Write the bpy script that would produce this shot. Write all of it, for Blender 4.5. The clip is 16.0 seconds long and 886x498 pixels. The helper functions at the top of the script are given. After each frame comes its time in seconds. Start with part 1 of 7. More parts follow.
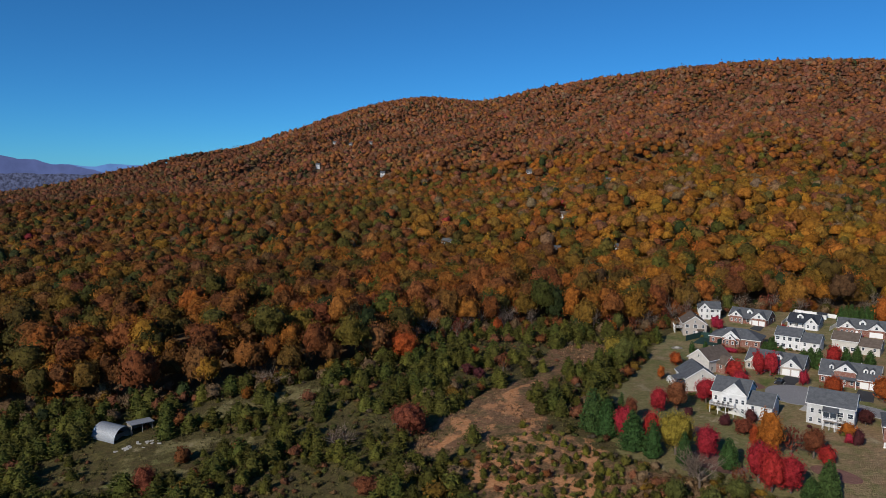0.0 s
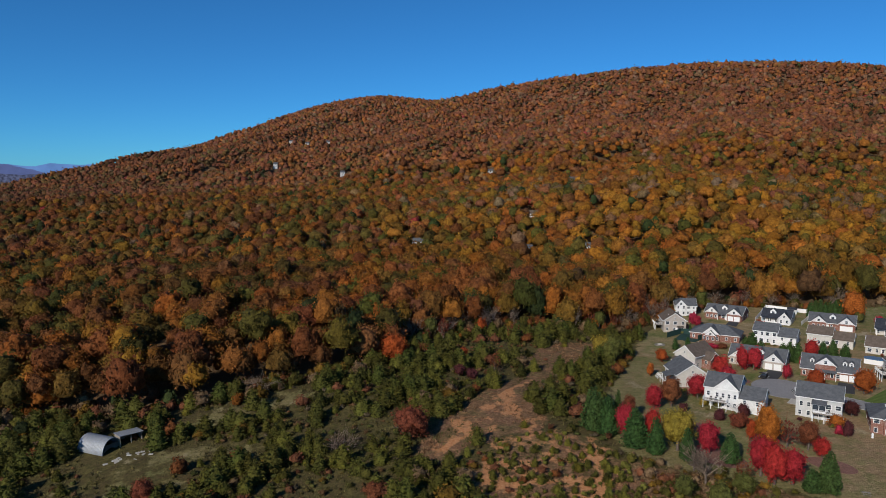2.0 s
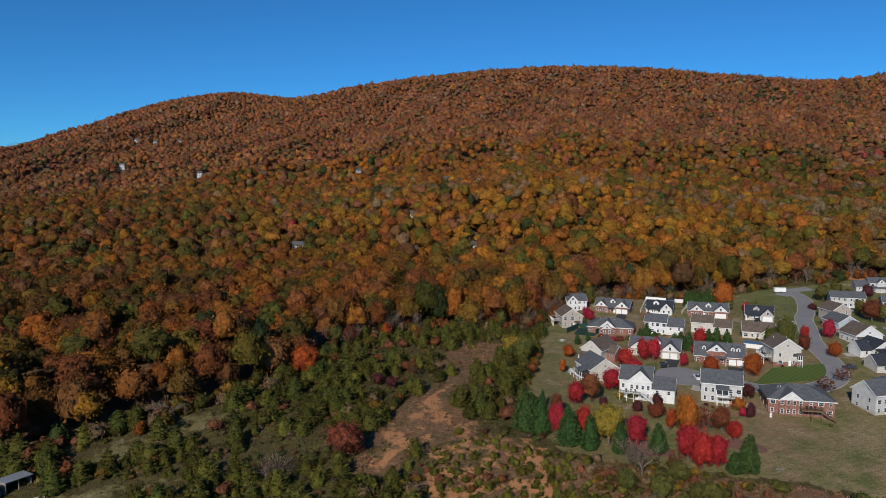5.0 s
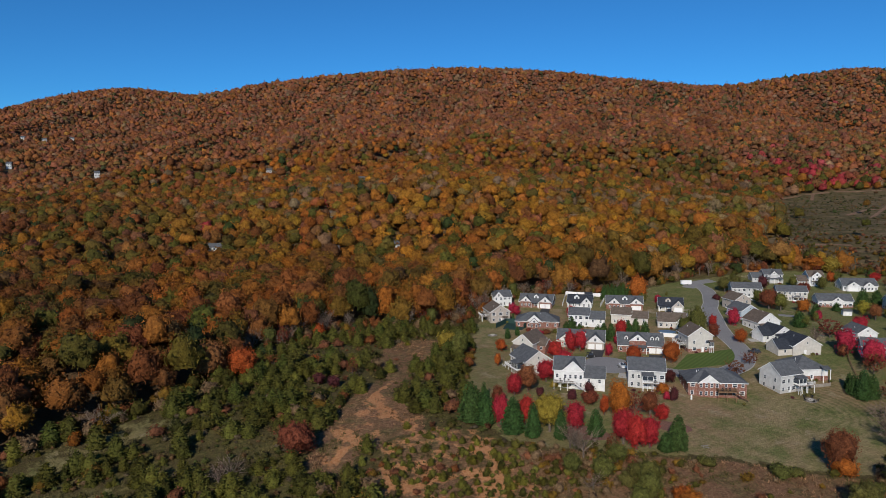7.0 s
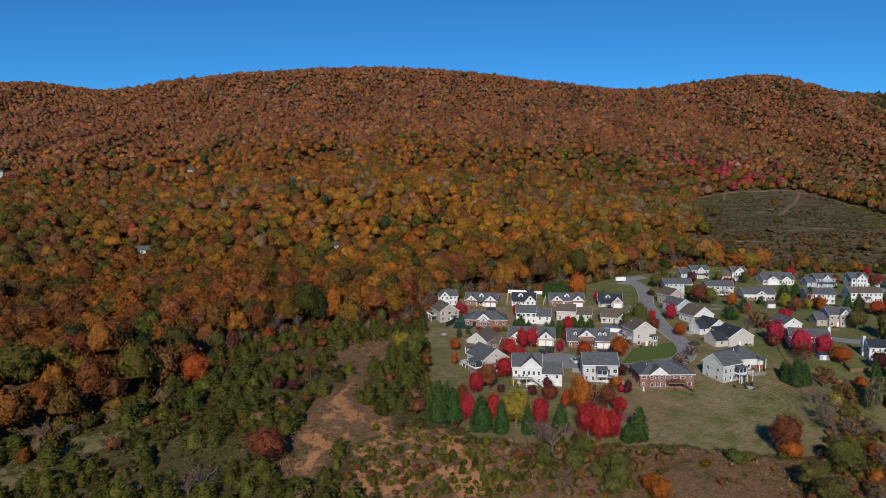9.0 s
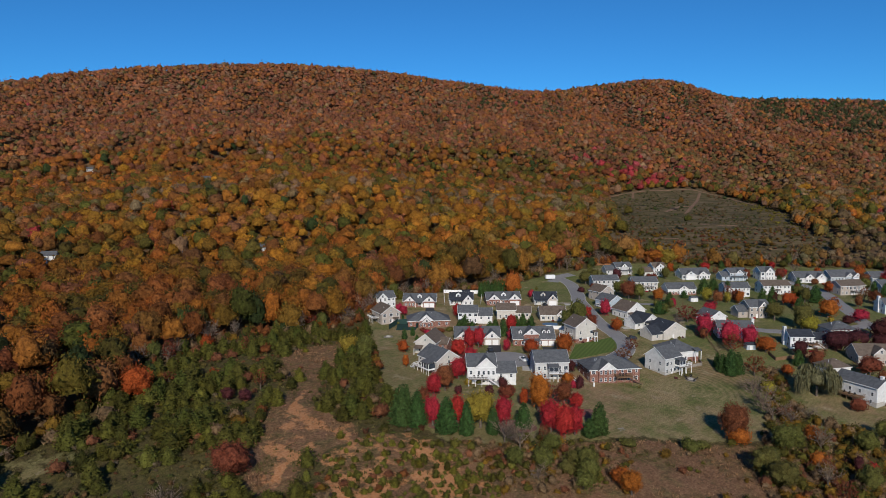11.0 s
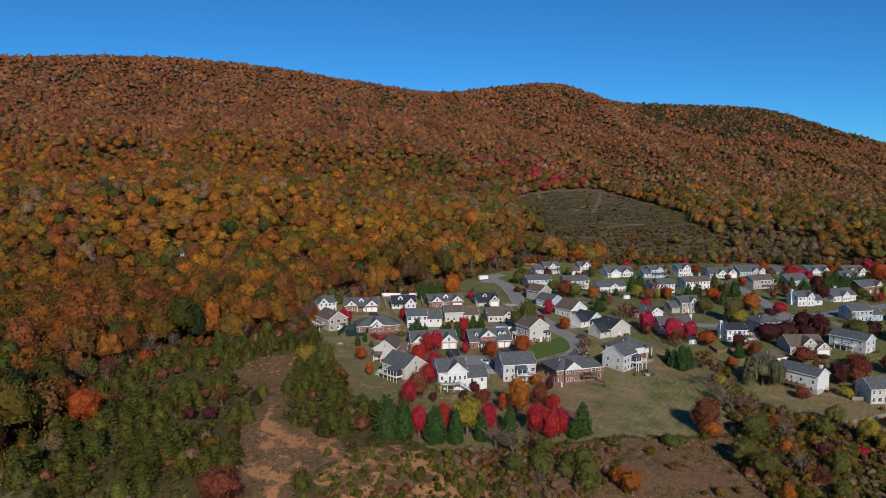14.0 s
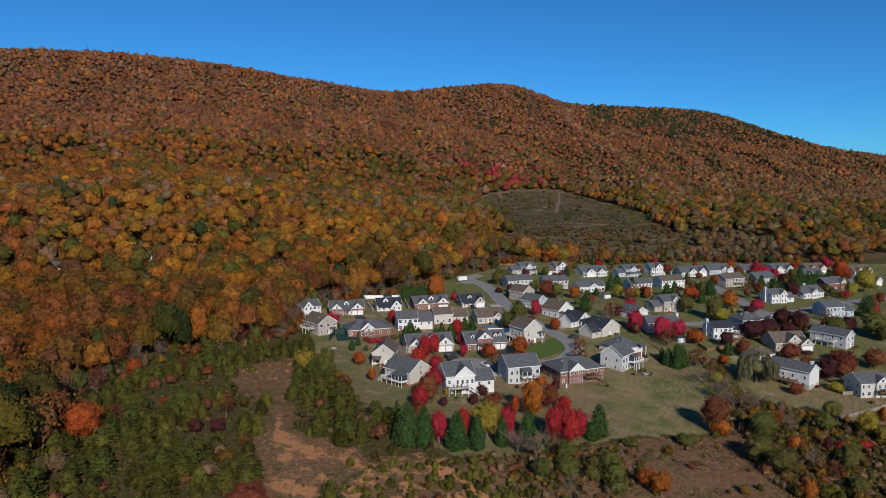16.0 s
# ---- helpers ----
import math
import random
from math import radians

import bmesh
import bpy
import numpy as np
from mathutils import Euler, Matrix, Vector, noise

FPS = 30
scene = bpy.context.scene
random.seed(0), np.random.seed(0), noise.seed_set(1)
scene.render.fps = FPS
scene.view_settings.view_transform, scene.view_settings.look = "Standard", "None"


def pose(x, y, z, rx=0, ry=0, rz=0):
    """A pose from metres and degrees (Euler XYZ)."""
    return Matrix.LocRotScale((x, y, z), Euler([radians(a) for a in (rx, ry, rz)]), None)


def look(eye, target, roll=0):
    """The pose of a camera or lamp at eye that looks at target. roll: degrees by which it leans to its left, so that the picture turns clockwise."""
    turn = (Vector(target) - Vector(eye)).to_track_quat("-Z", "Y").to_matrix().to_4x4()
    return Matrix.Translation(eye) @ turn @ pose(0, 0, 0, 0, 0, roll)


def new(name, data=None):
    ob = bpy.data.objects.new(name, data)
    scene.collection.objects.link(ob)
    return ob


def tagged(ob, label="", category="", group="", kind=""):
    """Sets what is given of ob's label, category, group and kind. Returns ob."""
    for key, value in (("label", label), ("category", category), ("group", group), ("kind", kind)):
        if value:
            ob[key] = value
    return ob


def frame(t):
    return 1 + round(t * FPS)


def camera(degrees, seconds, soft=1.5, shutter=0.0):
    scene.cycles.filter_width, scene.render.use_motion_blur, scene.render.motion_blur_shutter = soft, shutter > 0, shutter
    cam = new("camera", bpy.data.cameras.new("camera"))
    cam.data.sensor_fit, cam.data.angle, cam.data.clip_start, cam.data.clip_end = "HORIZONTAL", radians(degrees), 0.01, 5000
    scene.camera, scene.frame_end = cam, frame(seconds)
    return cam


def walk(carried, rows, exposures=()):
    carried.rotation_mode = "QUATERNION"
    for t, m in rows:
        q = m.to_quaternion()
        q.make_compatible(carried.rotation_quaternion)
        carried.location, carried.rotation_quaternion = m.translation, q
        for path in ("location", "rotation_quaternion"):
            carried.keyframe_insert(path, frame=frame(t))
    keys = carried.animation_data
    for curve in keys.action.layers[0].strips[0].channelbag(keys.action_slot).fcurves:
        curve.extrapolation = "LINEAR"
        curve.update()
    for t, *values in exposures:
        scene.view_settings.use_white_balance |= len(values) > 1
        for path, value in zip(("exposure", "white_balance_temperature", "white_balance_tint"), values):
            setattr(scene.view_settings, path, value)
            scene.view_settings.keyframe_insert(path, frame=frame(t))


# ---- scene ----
cam = camera(64.7, 16.0, soft=0.6)
PATH = [
    (0, (1.128, 0.331, 89.794), (1.347, 2.309, 89.597), 0.35),
    (0.5, (-2.182, 1.014, 89.882), (-1.963, 2.992, 89.684), 0.24),
    (1, (-5.562, 1.724, 89.982), (-5.318, 3.699, 89.784), 0.32),
    (1.5, (-9.034, 2.589, 90.091), (-8.734, 4.556, 89.893), 0.3),
    (2, (-12.509, 3.745, 90.212), (-12.154, 5.703, 90.013), 0.19),
    (2.5, (-15.841, 5.278, 90.351), (-15.431, 7.226, 90.152), 0.27),
    (3, (-18.931, 7.099, 90.503), (-18.468, 9.035, 90.305), 0.16),
    (5.5, (-34.685, 15.644, 91.941), (-33.85, 17.45, 91.736), -0.3),
    (6, (-37.789, 15.517, 91.975), (-36.882, 17.288, 91.769), -0.3),
    (6.5, (-41.065, 15.323, 92.057), (-40.113, 17.07, 91.851), -0.3),
    (7, (-44.382, 15.464, 92.195), (-43.385, 17.186, 91.989), -0.3),
    (7.5, (-47.637, 16.155, 92.332), (-46.599, 17.852, 92.125), -0.3),
    (8, (-50.854, 17.589, 92.441), (-49.771, 19.258, 92.233), -0.2),
    (8.5, (-54.01, 19.75, 92.548), (-52.874, 21.383, 92.34), -0.2),
    (9, (-57.144, 22.561, 92.638), (-55.952, 24.153, 92.43), -0.2),
    (11.5, (-71.551, 39.168, 93.252), (-70.108, 40.536, 93.041), -0.2),
    (12, (-74.117, 43.214, 93.311), (-72.632, 44.537, 93.1), -0.2),
    (12.5, (-76.454, 47.518, 93.365), (-74.931, 48.798, 93.154), -0.1),
    (13, (-78.611, 52.013, 93.413), (-77.053, 53.249, 93.201), -0.1),
    (13.5, (-80.701, 56.689, 93.463), (-79.116, 57.89, 93.252), -0.1),
    (14, (-82.77, 61.489, 93.546), (-81.161, 62.659, 93.335), 0),
    (14.5, (-84.83, 66.445, 93.608), (-83.2, 67.584, 93.397), 0),
    (15, (-86.888, 71.54, 93.647), (-85.236, 72.647, 93.436), 0),
    (15.5, (-88.902, 76.672, 93.665), (-87.228, 77.746, 93.455), 0),
    (16, (-90.922, 81.874, 93.676), (-89.225, 82.911, 93.465), 0.1),
]
walk(cam, [(t, look(eye, target, roll)) for t, eye, target, roll in PATH])

# ---- world and light ----
SUN_AZ, SUN_EL = 223.0, 28.0          # degrees: clockwise from +y, above the horizon
scene.view_settings.exposure = 0.29
world = bpy.data.worlds.new("world")
scene.world = world
world.use_nodes = True
wn, wl = world.node_tree.nodes, world.node_tree.links
sky = wn.new("ShaderNodeTexSky")
sky.sky_type, sky.sun_disc = "NISHITA", False
sky.sun_elevation, sky.sun_rotation = radians(SUN_EL), radians(SUN_AZ)
sky.altitude, sky.air_density, sky.dust_density, sky.ozone_density = 3000, 1.0, 1.6, 10.0
clear = wn.new("ShaderNodeMix")                  # the deep blue of dry autumn air
clear.data_type, clear.blend_type = "RGBA", "MULTIPLY"
clear.inputs[0].default_value, clear.inputs[7].default_value = 1.0, (0.445, 0.95, 1.01, 1)
wl.new(sky.outputs[0], clear.inputs[6])
wl.new(clear.outputs[2], wn["Background"].inputs[0])
wn["Background"].inputs[1].default_value = 0.083
sun_data = bpy.data.lights.new("sun", "SUN")
sun_data.energy, sun_data.angle, sun_data.color = 3.4, radians(0.5), (1.0, 0.92, 0.8)
sun = new("sun", sun_data)
a, e = radians(SUN_AZ), radians(SUN_EL)
sun.matrix_world = look((0, 0, 400), Vector((0, 0, 400)) - Vector((math.sin(a) * math.cos(e), math.cos(a) * math.cos(e), math.sin(e))))


# ---- lie of the land: a long ridge, u metres in front of its crest, s metres along it ----
AXIS, FRONT, CREST = (0.8331, -0.5531), (-0.5531, -0.8331), (150.0, 1700.0)
SLOPE_U = (-400, -150, 0, 150, 320, 520, 700, 820, 950, 1100, 1200, 1300, 1400, 1600)
SLOPE_Z = (150, 250, 290.4, 234.3, 173.9, 130.8, 72.8, 57.9, 46.7, 26.9, 22.3, 16.4, 4.2, -25.4)
CREST_S = (-1000, -800, -600, -450, -300, -150, 0, 150, 300, 500, 700, 900, 1100, 1250, 1400, 1550, 1700, 1900, 2200, 2600)
CREST_K = (-0.207, -0.06, 0.145, 0.502, 0.746, 0.892, 0.947, 0.881, 0.976, 1.053, 1.086, 1.048, 0.949, 0.903, 0.98, 1.036, 0.897, 0.881, 0.856, 0.378)
SPURS = ((295, 610, 110, 24), (931, 794, 120, 13), (1208, 635, 120, -14), (190, 100, 50, -6), (40, 192, 40, 3.0), (-60, 310, 60, 5))


def glide(xs, ys, x):
    """A smooth curve through the points xs, ys."""
    xs, ys = np.asarray(xs, float), np.asarray(ys, float)
    x = np.clip(x, xs[0], xs[-1])
    i = np.clip(np.searchsorted(xs, x) - 1, 0, len(xs) - 2)
    m, h = np.gradient(ys, xs), xs[i + 1] - xs[i]
    t = (x - xs[i]) / h
    return (1 + 2 * t) * (1 - t) ** 2 * ys[i] + t * (1 - t) ** 2 * h * m[i] + t * t * (3 - 2 * t) * ys[i + 1] + t * t * (t - 1) * h * m[i + 1]


def height(x, y):
    """The ground's height; numbers or arrays."""
    x, y = np.asarray(x, float), np.asarray(y, float)
    rx, ry = x - CREST[0], y - CREST[1]
    u, s = rx * FRONT[0] + ry * FRONT[1], rx * AXIS[0] + ry * AXIS[1]
    base = np.interp(u, (-2500, -600, -200, 0, 1000, 1600), (-140, -70, 30, 52.3, 33, -25))
    rise = glide(SLOPE_U, SLOPE_Z, u)
    k = np.clip((1100 - u) / 300, 0, 1)
    z = rise + (rise - base) * (glide(CREST_S, CREST_K, s) - 1) * k * k * (3 - 2 * k)
    for cx, cy, r, h in SPURS:
        z = z + h * np.exp(-((x - cx) ** 2 + (y - cy) ** 2) / (2 * r * r))
    # shallow gullies down the mountainside
    w = np.clip((u - 40) / 160, 0, 1) * np.clip((760 - u) / 160, 0, 1)
    q = s + 0.18 * u + 30 * np.sin(u / 120)
    return z + w * (4.5 * np.sin(q / 21) + 4.0 * np.sin(q / 34 + 1.3) + 2.5 * np.sin(q / 11.5 + u / 60))


def waves(x, y, scale, seed):
    """Smooth noise about -1 to 1 over the plan."""
    x, y = np.asarray(x, float) / scale, np.asarray(y, float) / scale
    g = np.random.RandomState(seed)
    total = 0
    for k in range(7):
        a, f, p = g.uniform(0, 6.28), g.uniform(0.6, 2.2), g.uniform(0, 6.28)
        total = total + np.sin((x * math.cos(a) + y * math.sin(a)) * f * 3 + p)
    return total / 3.2


def inside(x, y, poly):
    """Whether plan points lie in a polygon."""
    x, y = np.asarray(x, float), np.asarray(y, float)
    hit = np.zeros(x.shape, bool)
    for (ax, ay), (bx, by) in zip(poly, poly[1:] + poly[:1]):
        if ay != by:
            hit ^= ((ay > y) != (by > y)) & (x < (bx - ax) * (y - ay) / (by - ay) + ax)
    return hit


def near_line(x, y, line):
    """Distance from plan points to a polyline."""
    x, y = np.asarray(x, float), np.asarray(y, float)
    best = np.full(x.shape, 1e9)
    for (ax, ay), (bx, by) in zip(line, line[1:]):
        dx, dy = bx - ax, by - ay
        t = np.clip(((x - ax) * dx + (y - ay) * dy) / (dx * dx + dy * dy), 0, 1)
        best = np.minimum(best, np.hypot(x - ax - t * dx, y - ay - t * dy))
    return best


# plan of what covers the ground
OPEN = [(-900, 300), (-400, 245), (-126, 240), (-100, 237), (-64, 238), (-48, 240), (-33, 242), (-23, 254), (-8, 256), (3, 260), (12, 270), (26, 291), (42, 297), (58, 311), (89, 310), (105, 301), (120, 296),
        (134, 302), (150, 309), (163, 322), (185, 327), (207, 323), (233, 310), (265, 309), (296, 312), (322, 306), (350, 303), (385, 277), (406, 244),
        (441, 217), (472, 187), (494, 152), (530, 126), (560, 90), (900, -100), (900, -600), (-900, -600)]
LAWN = [(117, 267), (129, 286), (150, 305), (163, 318), (185, 323), (207, 319), (233, 305), (265, 304), (296, 305), (322, 298), (350, 295), (385, 269), (406, 236),
        (441, 209), (472, 179), (494, 147), (515, 126), (560, 60), (560, -100), (250, -100), (180, 50), (168, 100), (150, 114), (133, 126), (119, 140), (101, 150),
        (81, 162), (68, 174), (72, 195), (81, 215), (98, 240)]
STRAW = [(66, 171), (81, 160), (101, 148), (119, 138), (133, 124), (150, 112), (165, 95), (160, 40), (60, 40), (40, 110), (52, 150)]
CLEARING = [(652, 495), (706, 489), (770, 480), (791, 441), (792, 404), (748, 350), (674, 287), (597, 256), (550, 216), (510, 205), (443, 225), (394, 262), (385, 310), (420, 345), (468, 362), (572, 432)]
TRACK = [(102, 269), (90, 259), (79, 248), (66, 239), (60, 232), (51, 225), (44, 216), (37, 209), (32, 201), (27, 194), (18, 184)]
PATCH = [(89, 280), (101, 276), (98, 264), (82, 247), (74, 241), (62, 247), (66, 258), (76, 272)]
BANK = [(53, 224), (53, 210), (55, 197), (49, 189), (40, 190), (30, 188), (16, 180), (12, 188), (22, 204), (34, 216), (44, 228)]
KNOLL = [(62, 184), (67, 170), (66, 152), (58, 142), (40, 146), (24, 162), (24, 176), (36, 188), (48, 190), (56, 190)]
MEADOW = [(-70, 212), (-45, 213), (-28, 206), (-31, 198), (-58, 204), (-70, 204)]
YARD = [(-92, 196), (-78, 204), (-60, 206), (-46, 200), (-40, 190), (-62, 184), (-84, 186)]
GLADE = [(-59, 228), (-38, 239), (-16, 245), (-6, 232), (-30, 227), (-48, 220)]
CLEARED_TRACKS = [[(648, 490), (703, 484), (762, 475), (783, 440), (780, 404), (740, 352)], [(776, 433), (720, 410), (669, 391), (604, 366)], [(703, 484), (669, 464)], [(600, 386), (652, 397), (669, 391)],
                  [(442, 318), (462, 302)], [(537, 319), (559, 295)]]
STREET = [(292, 300), (284, 282), (263, 262), (251, 253), (237, 239), (224, 226), (214, 214), (206, 202), (197, 192), (186, 186), (172, 185), (161, 190), (154, 198), (147, 205)]
AVENUE = [(470, 30), (400, 70), (352, 98), (328, 110), (312, 121), (312, 130), (326, 138), (345, 150), (366, 162), (382, 176), (392, 195)]
LANE = [(312, 125), (296, 131), (280, 142), (268, 152), (262, 165), (268, 178)]


# ---- materials ----
def shader(name, rough=0.8, spec=0.3):
    m = bpy.data.materials.new(name)
    m.use_nodes = True
    n, l = m.node_tree.nodes, m.node_tree.links
    b = n["Principled BSDF"]
    b.inputs["Roughness"].default_value = rough
    b.inputs["Specular IOR Level"].default_value = spec
    return m, n, l, b


def mixed(n, l, fac, one, two, kind="MIX"):
    x = n.new("ShaderNodeMix")
    x.data_type, x.blend_type = "RGBA", kind
    for sock, v in ((x.inputs[0], fac), (x.inputs[6], one), (x.inputs[7], two)):
        if isinstance(v, (int, float)):
            sock.default_value = v
        elif isinstance(v, tuple):
            sock.default_value = (*v, 1)
        else:
            l.new(v, sock)
    return x.outputs[2]


def noisy(n, l, scale, detail=4, rough=0.6, where=None, low=0.37, high=0.63):
    t = n.new("ShaderNodeTexNoise")
    t.inputs["Scale"].default_value, t.inputs["Detail"].default_value, t.inputs["Roughness"].default_value = scale, detail, rough
    if where is None:
        where = n.new("ShaderNodeTexCoord").outputs["Object"]
    l.new(where, t.inputs["Vector"])
    r = n.new("ShaderNodeMapRange")
    r.inputs["From Min"].default_value, r.inputs["From Max"].default_value = low, high
    l.new(t.outputs[0], r.inputs[0])
    return r.outputs[0]


def relief(n, l, b, value, strength=0.4, distance=0.1):
    k = n.new("ShaderNodeBump")
    k.inputs["Strength"].default_value, k.inputs["Distance"].default_value = strength, distance
    l.new(value, k.inputs["Height"])
    l.new(k.outputs[0], b.inputs["Normal"])


def plain(name, colour, rough=0.7, spec=0.3, scale=1.5, vary=0.25, bump=0.0, each=0.0, metal=0.0):
    """A worn painted, stone or earth surface: two scales of variation; each: how much single objects differ."""
    m, n, l, b = shader(name, rough, spec)
    dark = tuple(c * (1 - vary) for c in colour)
    light = tuple(min(1, c * (1 + vary * 0.6)) for c in colour)
    big = noisy(n, l, scale * 0.2, 3)
    col = mixed(n, l, noisy(n, l, scale * 4, 5), dark, light)
    col = mixed(n, l, big, col, mixed(n, l, 0.5, col, dark))
    if each:
        o = n.new("ShaderNodeObjectInfo")
        h = n.new("ShaderNodeHueSaturation")
        r = n.new("ShaderNodeMapRange")
        r.inputs["To Min"].default_value, r.inputs["To Max"].default_value = 1 - each, 1 + each
        l.new(o.outputs["Random"], r.inputs[0])
        l.new(r.outputs[0], h.inputs["Value"])
        l.new(col, h.inputs["Color"])
        col = h.outputs[0]
    l.new(col, b.inputs["Base Color"])
    b.inputs["Metallic"].default_value = metal
    if bump:
        relief(n, l, b, noisy(n, l, scale * 6, 5), bump, 0.05)
    return m


def lapped(name, colour, pitch=0.18, rough=0.6, depth=0.03, vary=0.12, across=False):
    """Boards or shingle courses: fine rows one above another."""
    m, n, l, b = shader(name, rough, 0.25)
    co = n.new("ShaderNodeTexCoord")
    w = n.new("ShaderNodeTexWave")
    w.wave_type, w.bands_direction, w.wave_profile = "BANDS", "Z", "SAW"
    w.inputs["Scale"].default_value, w.inputs["Distortion"].default_value = 1 / pitch / 6.2832 * 3.1416, 0.2
    l.new(co.outputs["Object"], w.inputs["Vector"])
    col = mixed(n, l, noisy(n, l, 0.8, 5), tuple(c * (1 - vary) for c in colour), tuple(min(1, c * (1 + vary)) for c in colour))
    col = mixed(n, l, noisy(n, l, 7.0, 3, 0.8), col, mixed(n, l, 0.5, col, tuple(c * (1 - 2 * vary) for c in colour)))
    l.new(col, b.inputs["Base Color"])
    relief(n, l, b, w.outputs["Color"], 0.5, depth)
    return m


def brickwork(name):
    m, n, l, b = shader(name, 0.85, 0.2)
    co = n.new("ShaderNodeTexCoord")
    t = n.new("ShaderNodeTexBrick")
    t.inputs["Scale"].default_value = 1.0
    t.inputs["Brick Width"].default_value, t.inputs["Row Height"].default_value, t.inputs["Mortar Size"].default_value = 0.22, 0.075, 0.008
    t.inputs["Color1"].default_value, t.inputs["Color2"].default_value, t.inputs["Mortar"].default_value = (0.24, 0.09, 0.062, 1), (0.16, 0.06, 0.045, 1), (0.38, 0.34, 0.3, 1)
    sep, com, add = n.new("ShaderNodeSeparateXYZ"), n.new("ShaderNodeCombineXYZ"), n.new("ShaderNodeMath")
    l.new(co.outputs["Object"], sep.inputs[0])
    l.new(sep.outputs[0], add.inputs[0])
    l.new(sep.outputs[1], add.inputs[1])
    l.new(add.outputs[0], com.inputs[0])
    l.new(sep.outputs[2], com.inputs[1])
    l.new(com.outputs[0], t.inputs["Vector"])
    col = mixed(n, l, noisy(n, l, 1.2, 4), t.outputs[0], (0.19, 0.078, 0.057))
    l.new(col, b.inputs["Base Color"])
    return m


def foliage(name, colour=None, spread=0.3, each=0.0, rough=0.75):
    """Leaves. With no colour the species' own, kept on the mesh, is taken."""
    m, n, l, b = shader(name, rough, 0.15)
    g = n.new("ShaderNodeNewGeometry")
    if colour is None:
        t = n.new("ShaderNodeAttribute")
        t.attribute_name = "species"
        col = t.outputs["Color"]
    else:
        t = n.new("ShaderNodeRGB")
        t.outputs[0].default_value = (*colour, 1)
        col = t.outputs[0]
    h = n.new("ShaderNodeHueSaturation")
    r, r2 = n.new("ShaderNodeMapRange"), n.new("ShaderNodeMapRange")
    r.inputs["To Min"].default_value, r.inputs["To Max"].default_value = 1 - spread, 1 + spread
    l.new(g.outputs["Random Per Island"], r.inputs[0])
    l.new(r.outputs[0], h.inputs["Value"])
    l.new(col, h.inputs["Color"])
    if each:
        o = n.new("ShaderNodeObjectInfo")
        r2.inputs["To Min"].default_value, r2.inputs["To Max"].default_value = 0.5 - each, 0.5 + each
        l.new(o.outputs["Random"], r2.inputs[0])
        l.new(r2.outputs[0], h.inputs["Hue"])
    at = n.new("ShaderNodeNewGeometry").outputs["Position"]
    # noise flecks in the colour stand for shaded gaps and lit sprays
    gap_fleck = mixed(n, l, noisy(n, l, 0.55 if colour is None else 1.1, 6, 0.8, at, 0.4, 0.6), (0.62, 0.58, 0.52), (1.55, 1.55, 1.5))
    paint = mixed(n, l, 1.0, h.outputs[0], gap_fleck, "MULTIPLY")
    l.new(paint, b.inputs["Base Color"])
    relief(n, l, b, noisy(n, l, 0.8 if colour is None else 1.4, 5, 0.75, at, 0.35, 0.65), 0.5, 0.9 if colour is None else 0.5)
    thin = n.new("ShaderNodeBsdfTranslucent")
    l.new(paint, thin.inputs[0])
    both = n.new("ShaderNodeMixShader")
    both.inputs[0].default_value = 0.22
    l.new(b.outputs[0], both.inputs[1])
    l.new(thin.outputs[0], both.inputs[2])
    l.new(both.outputs[0], n["Material Output"].inputs[0])
    return m


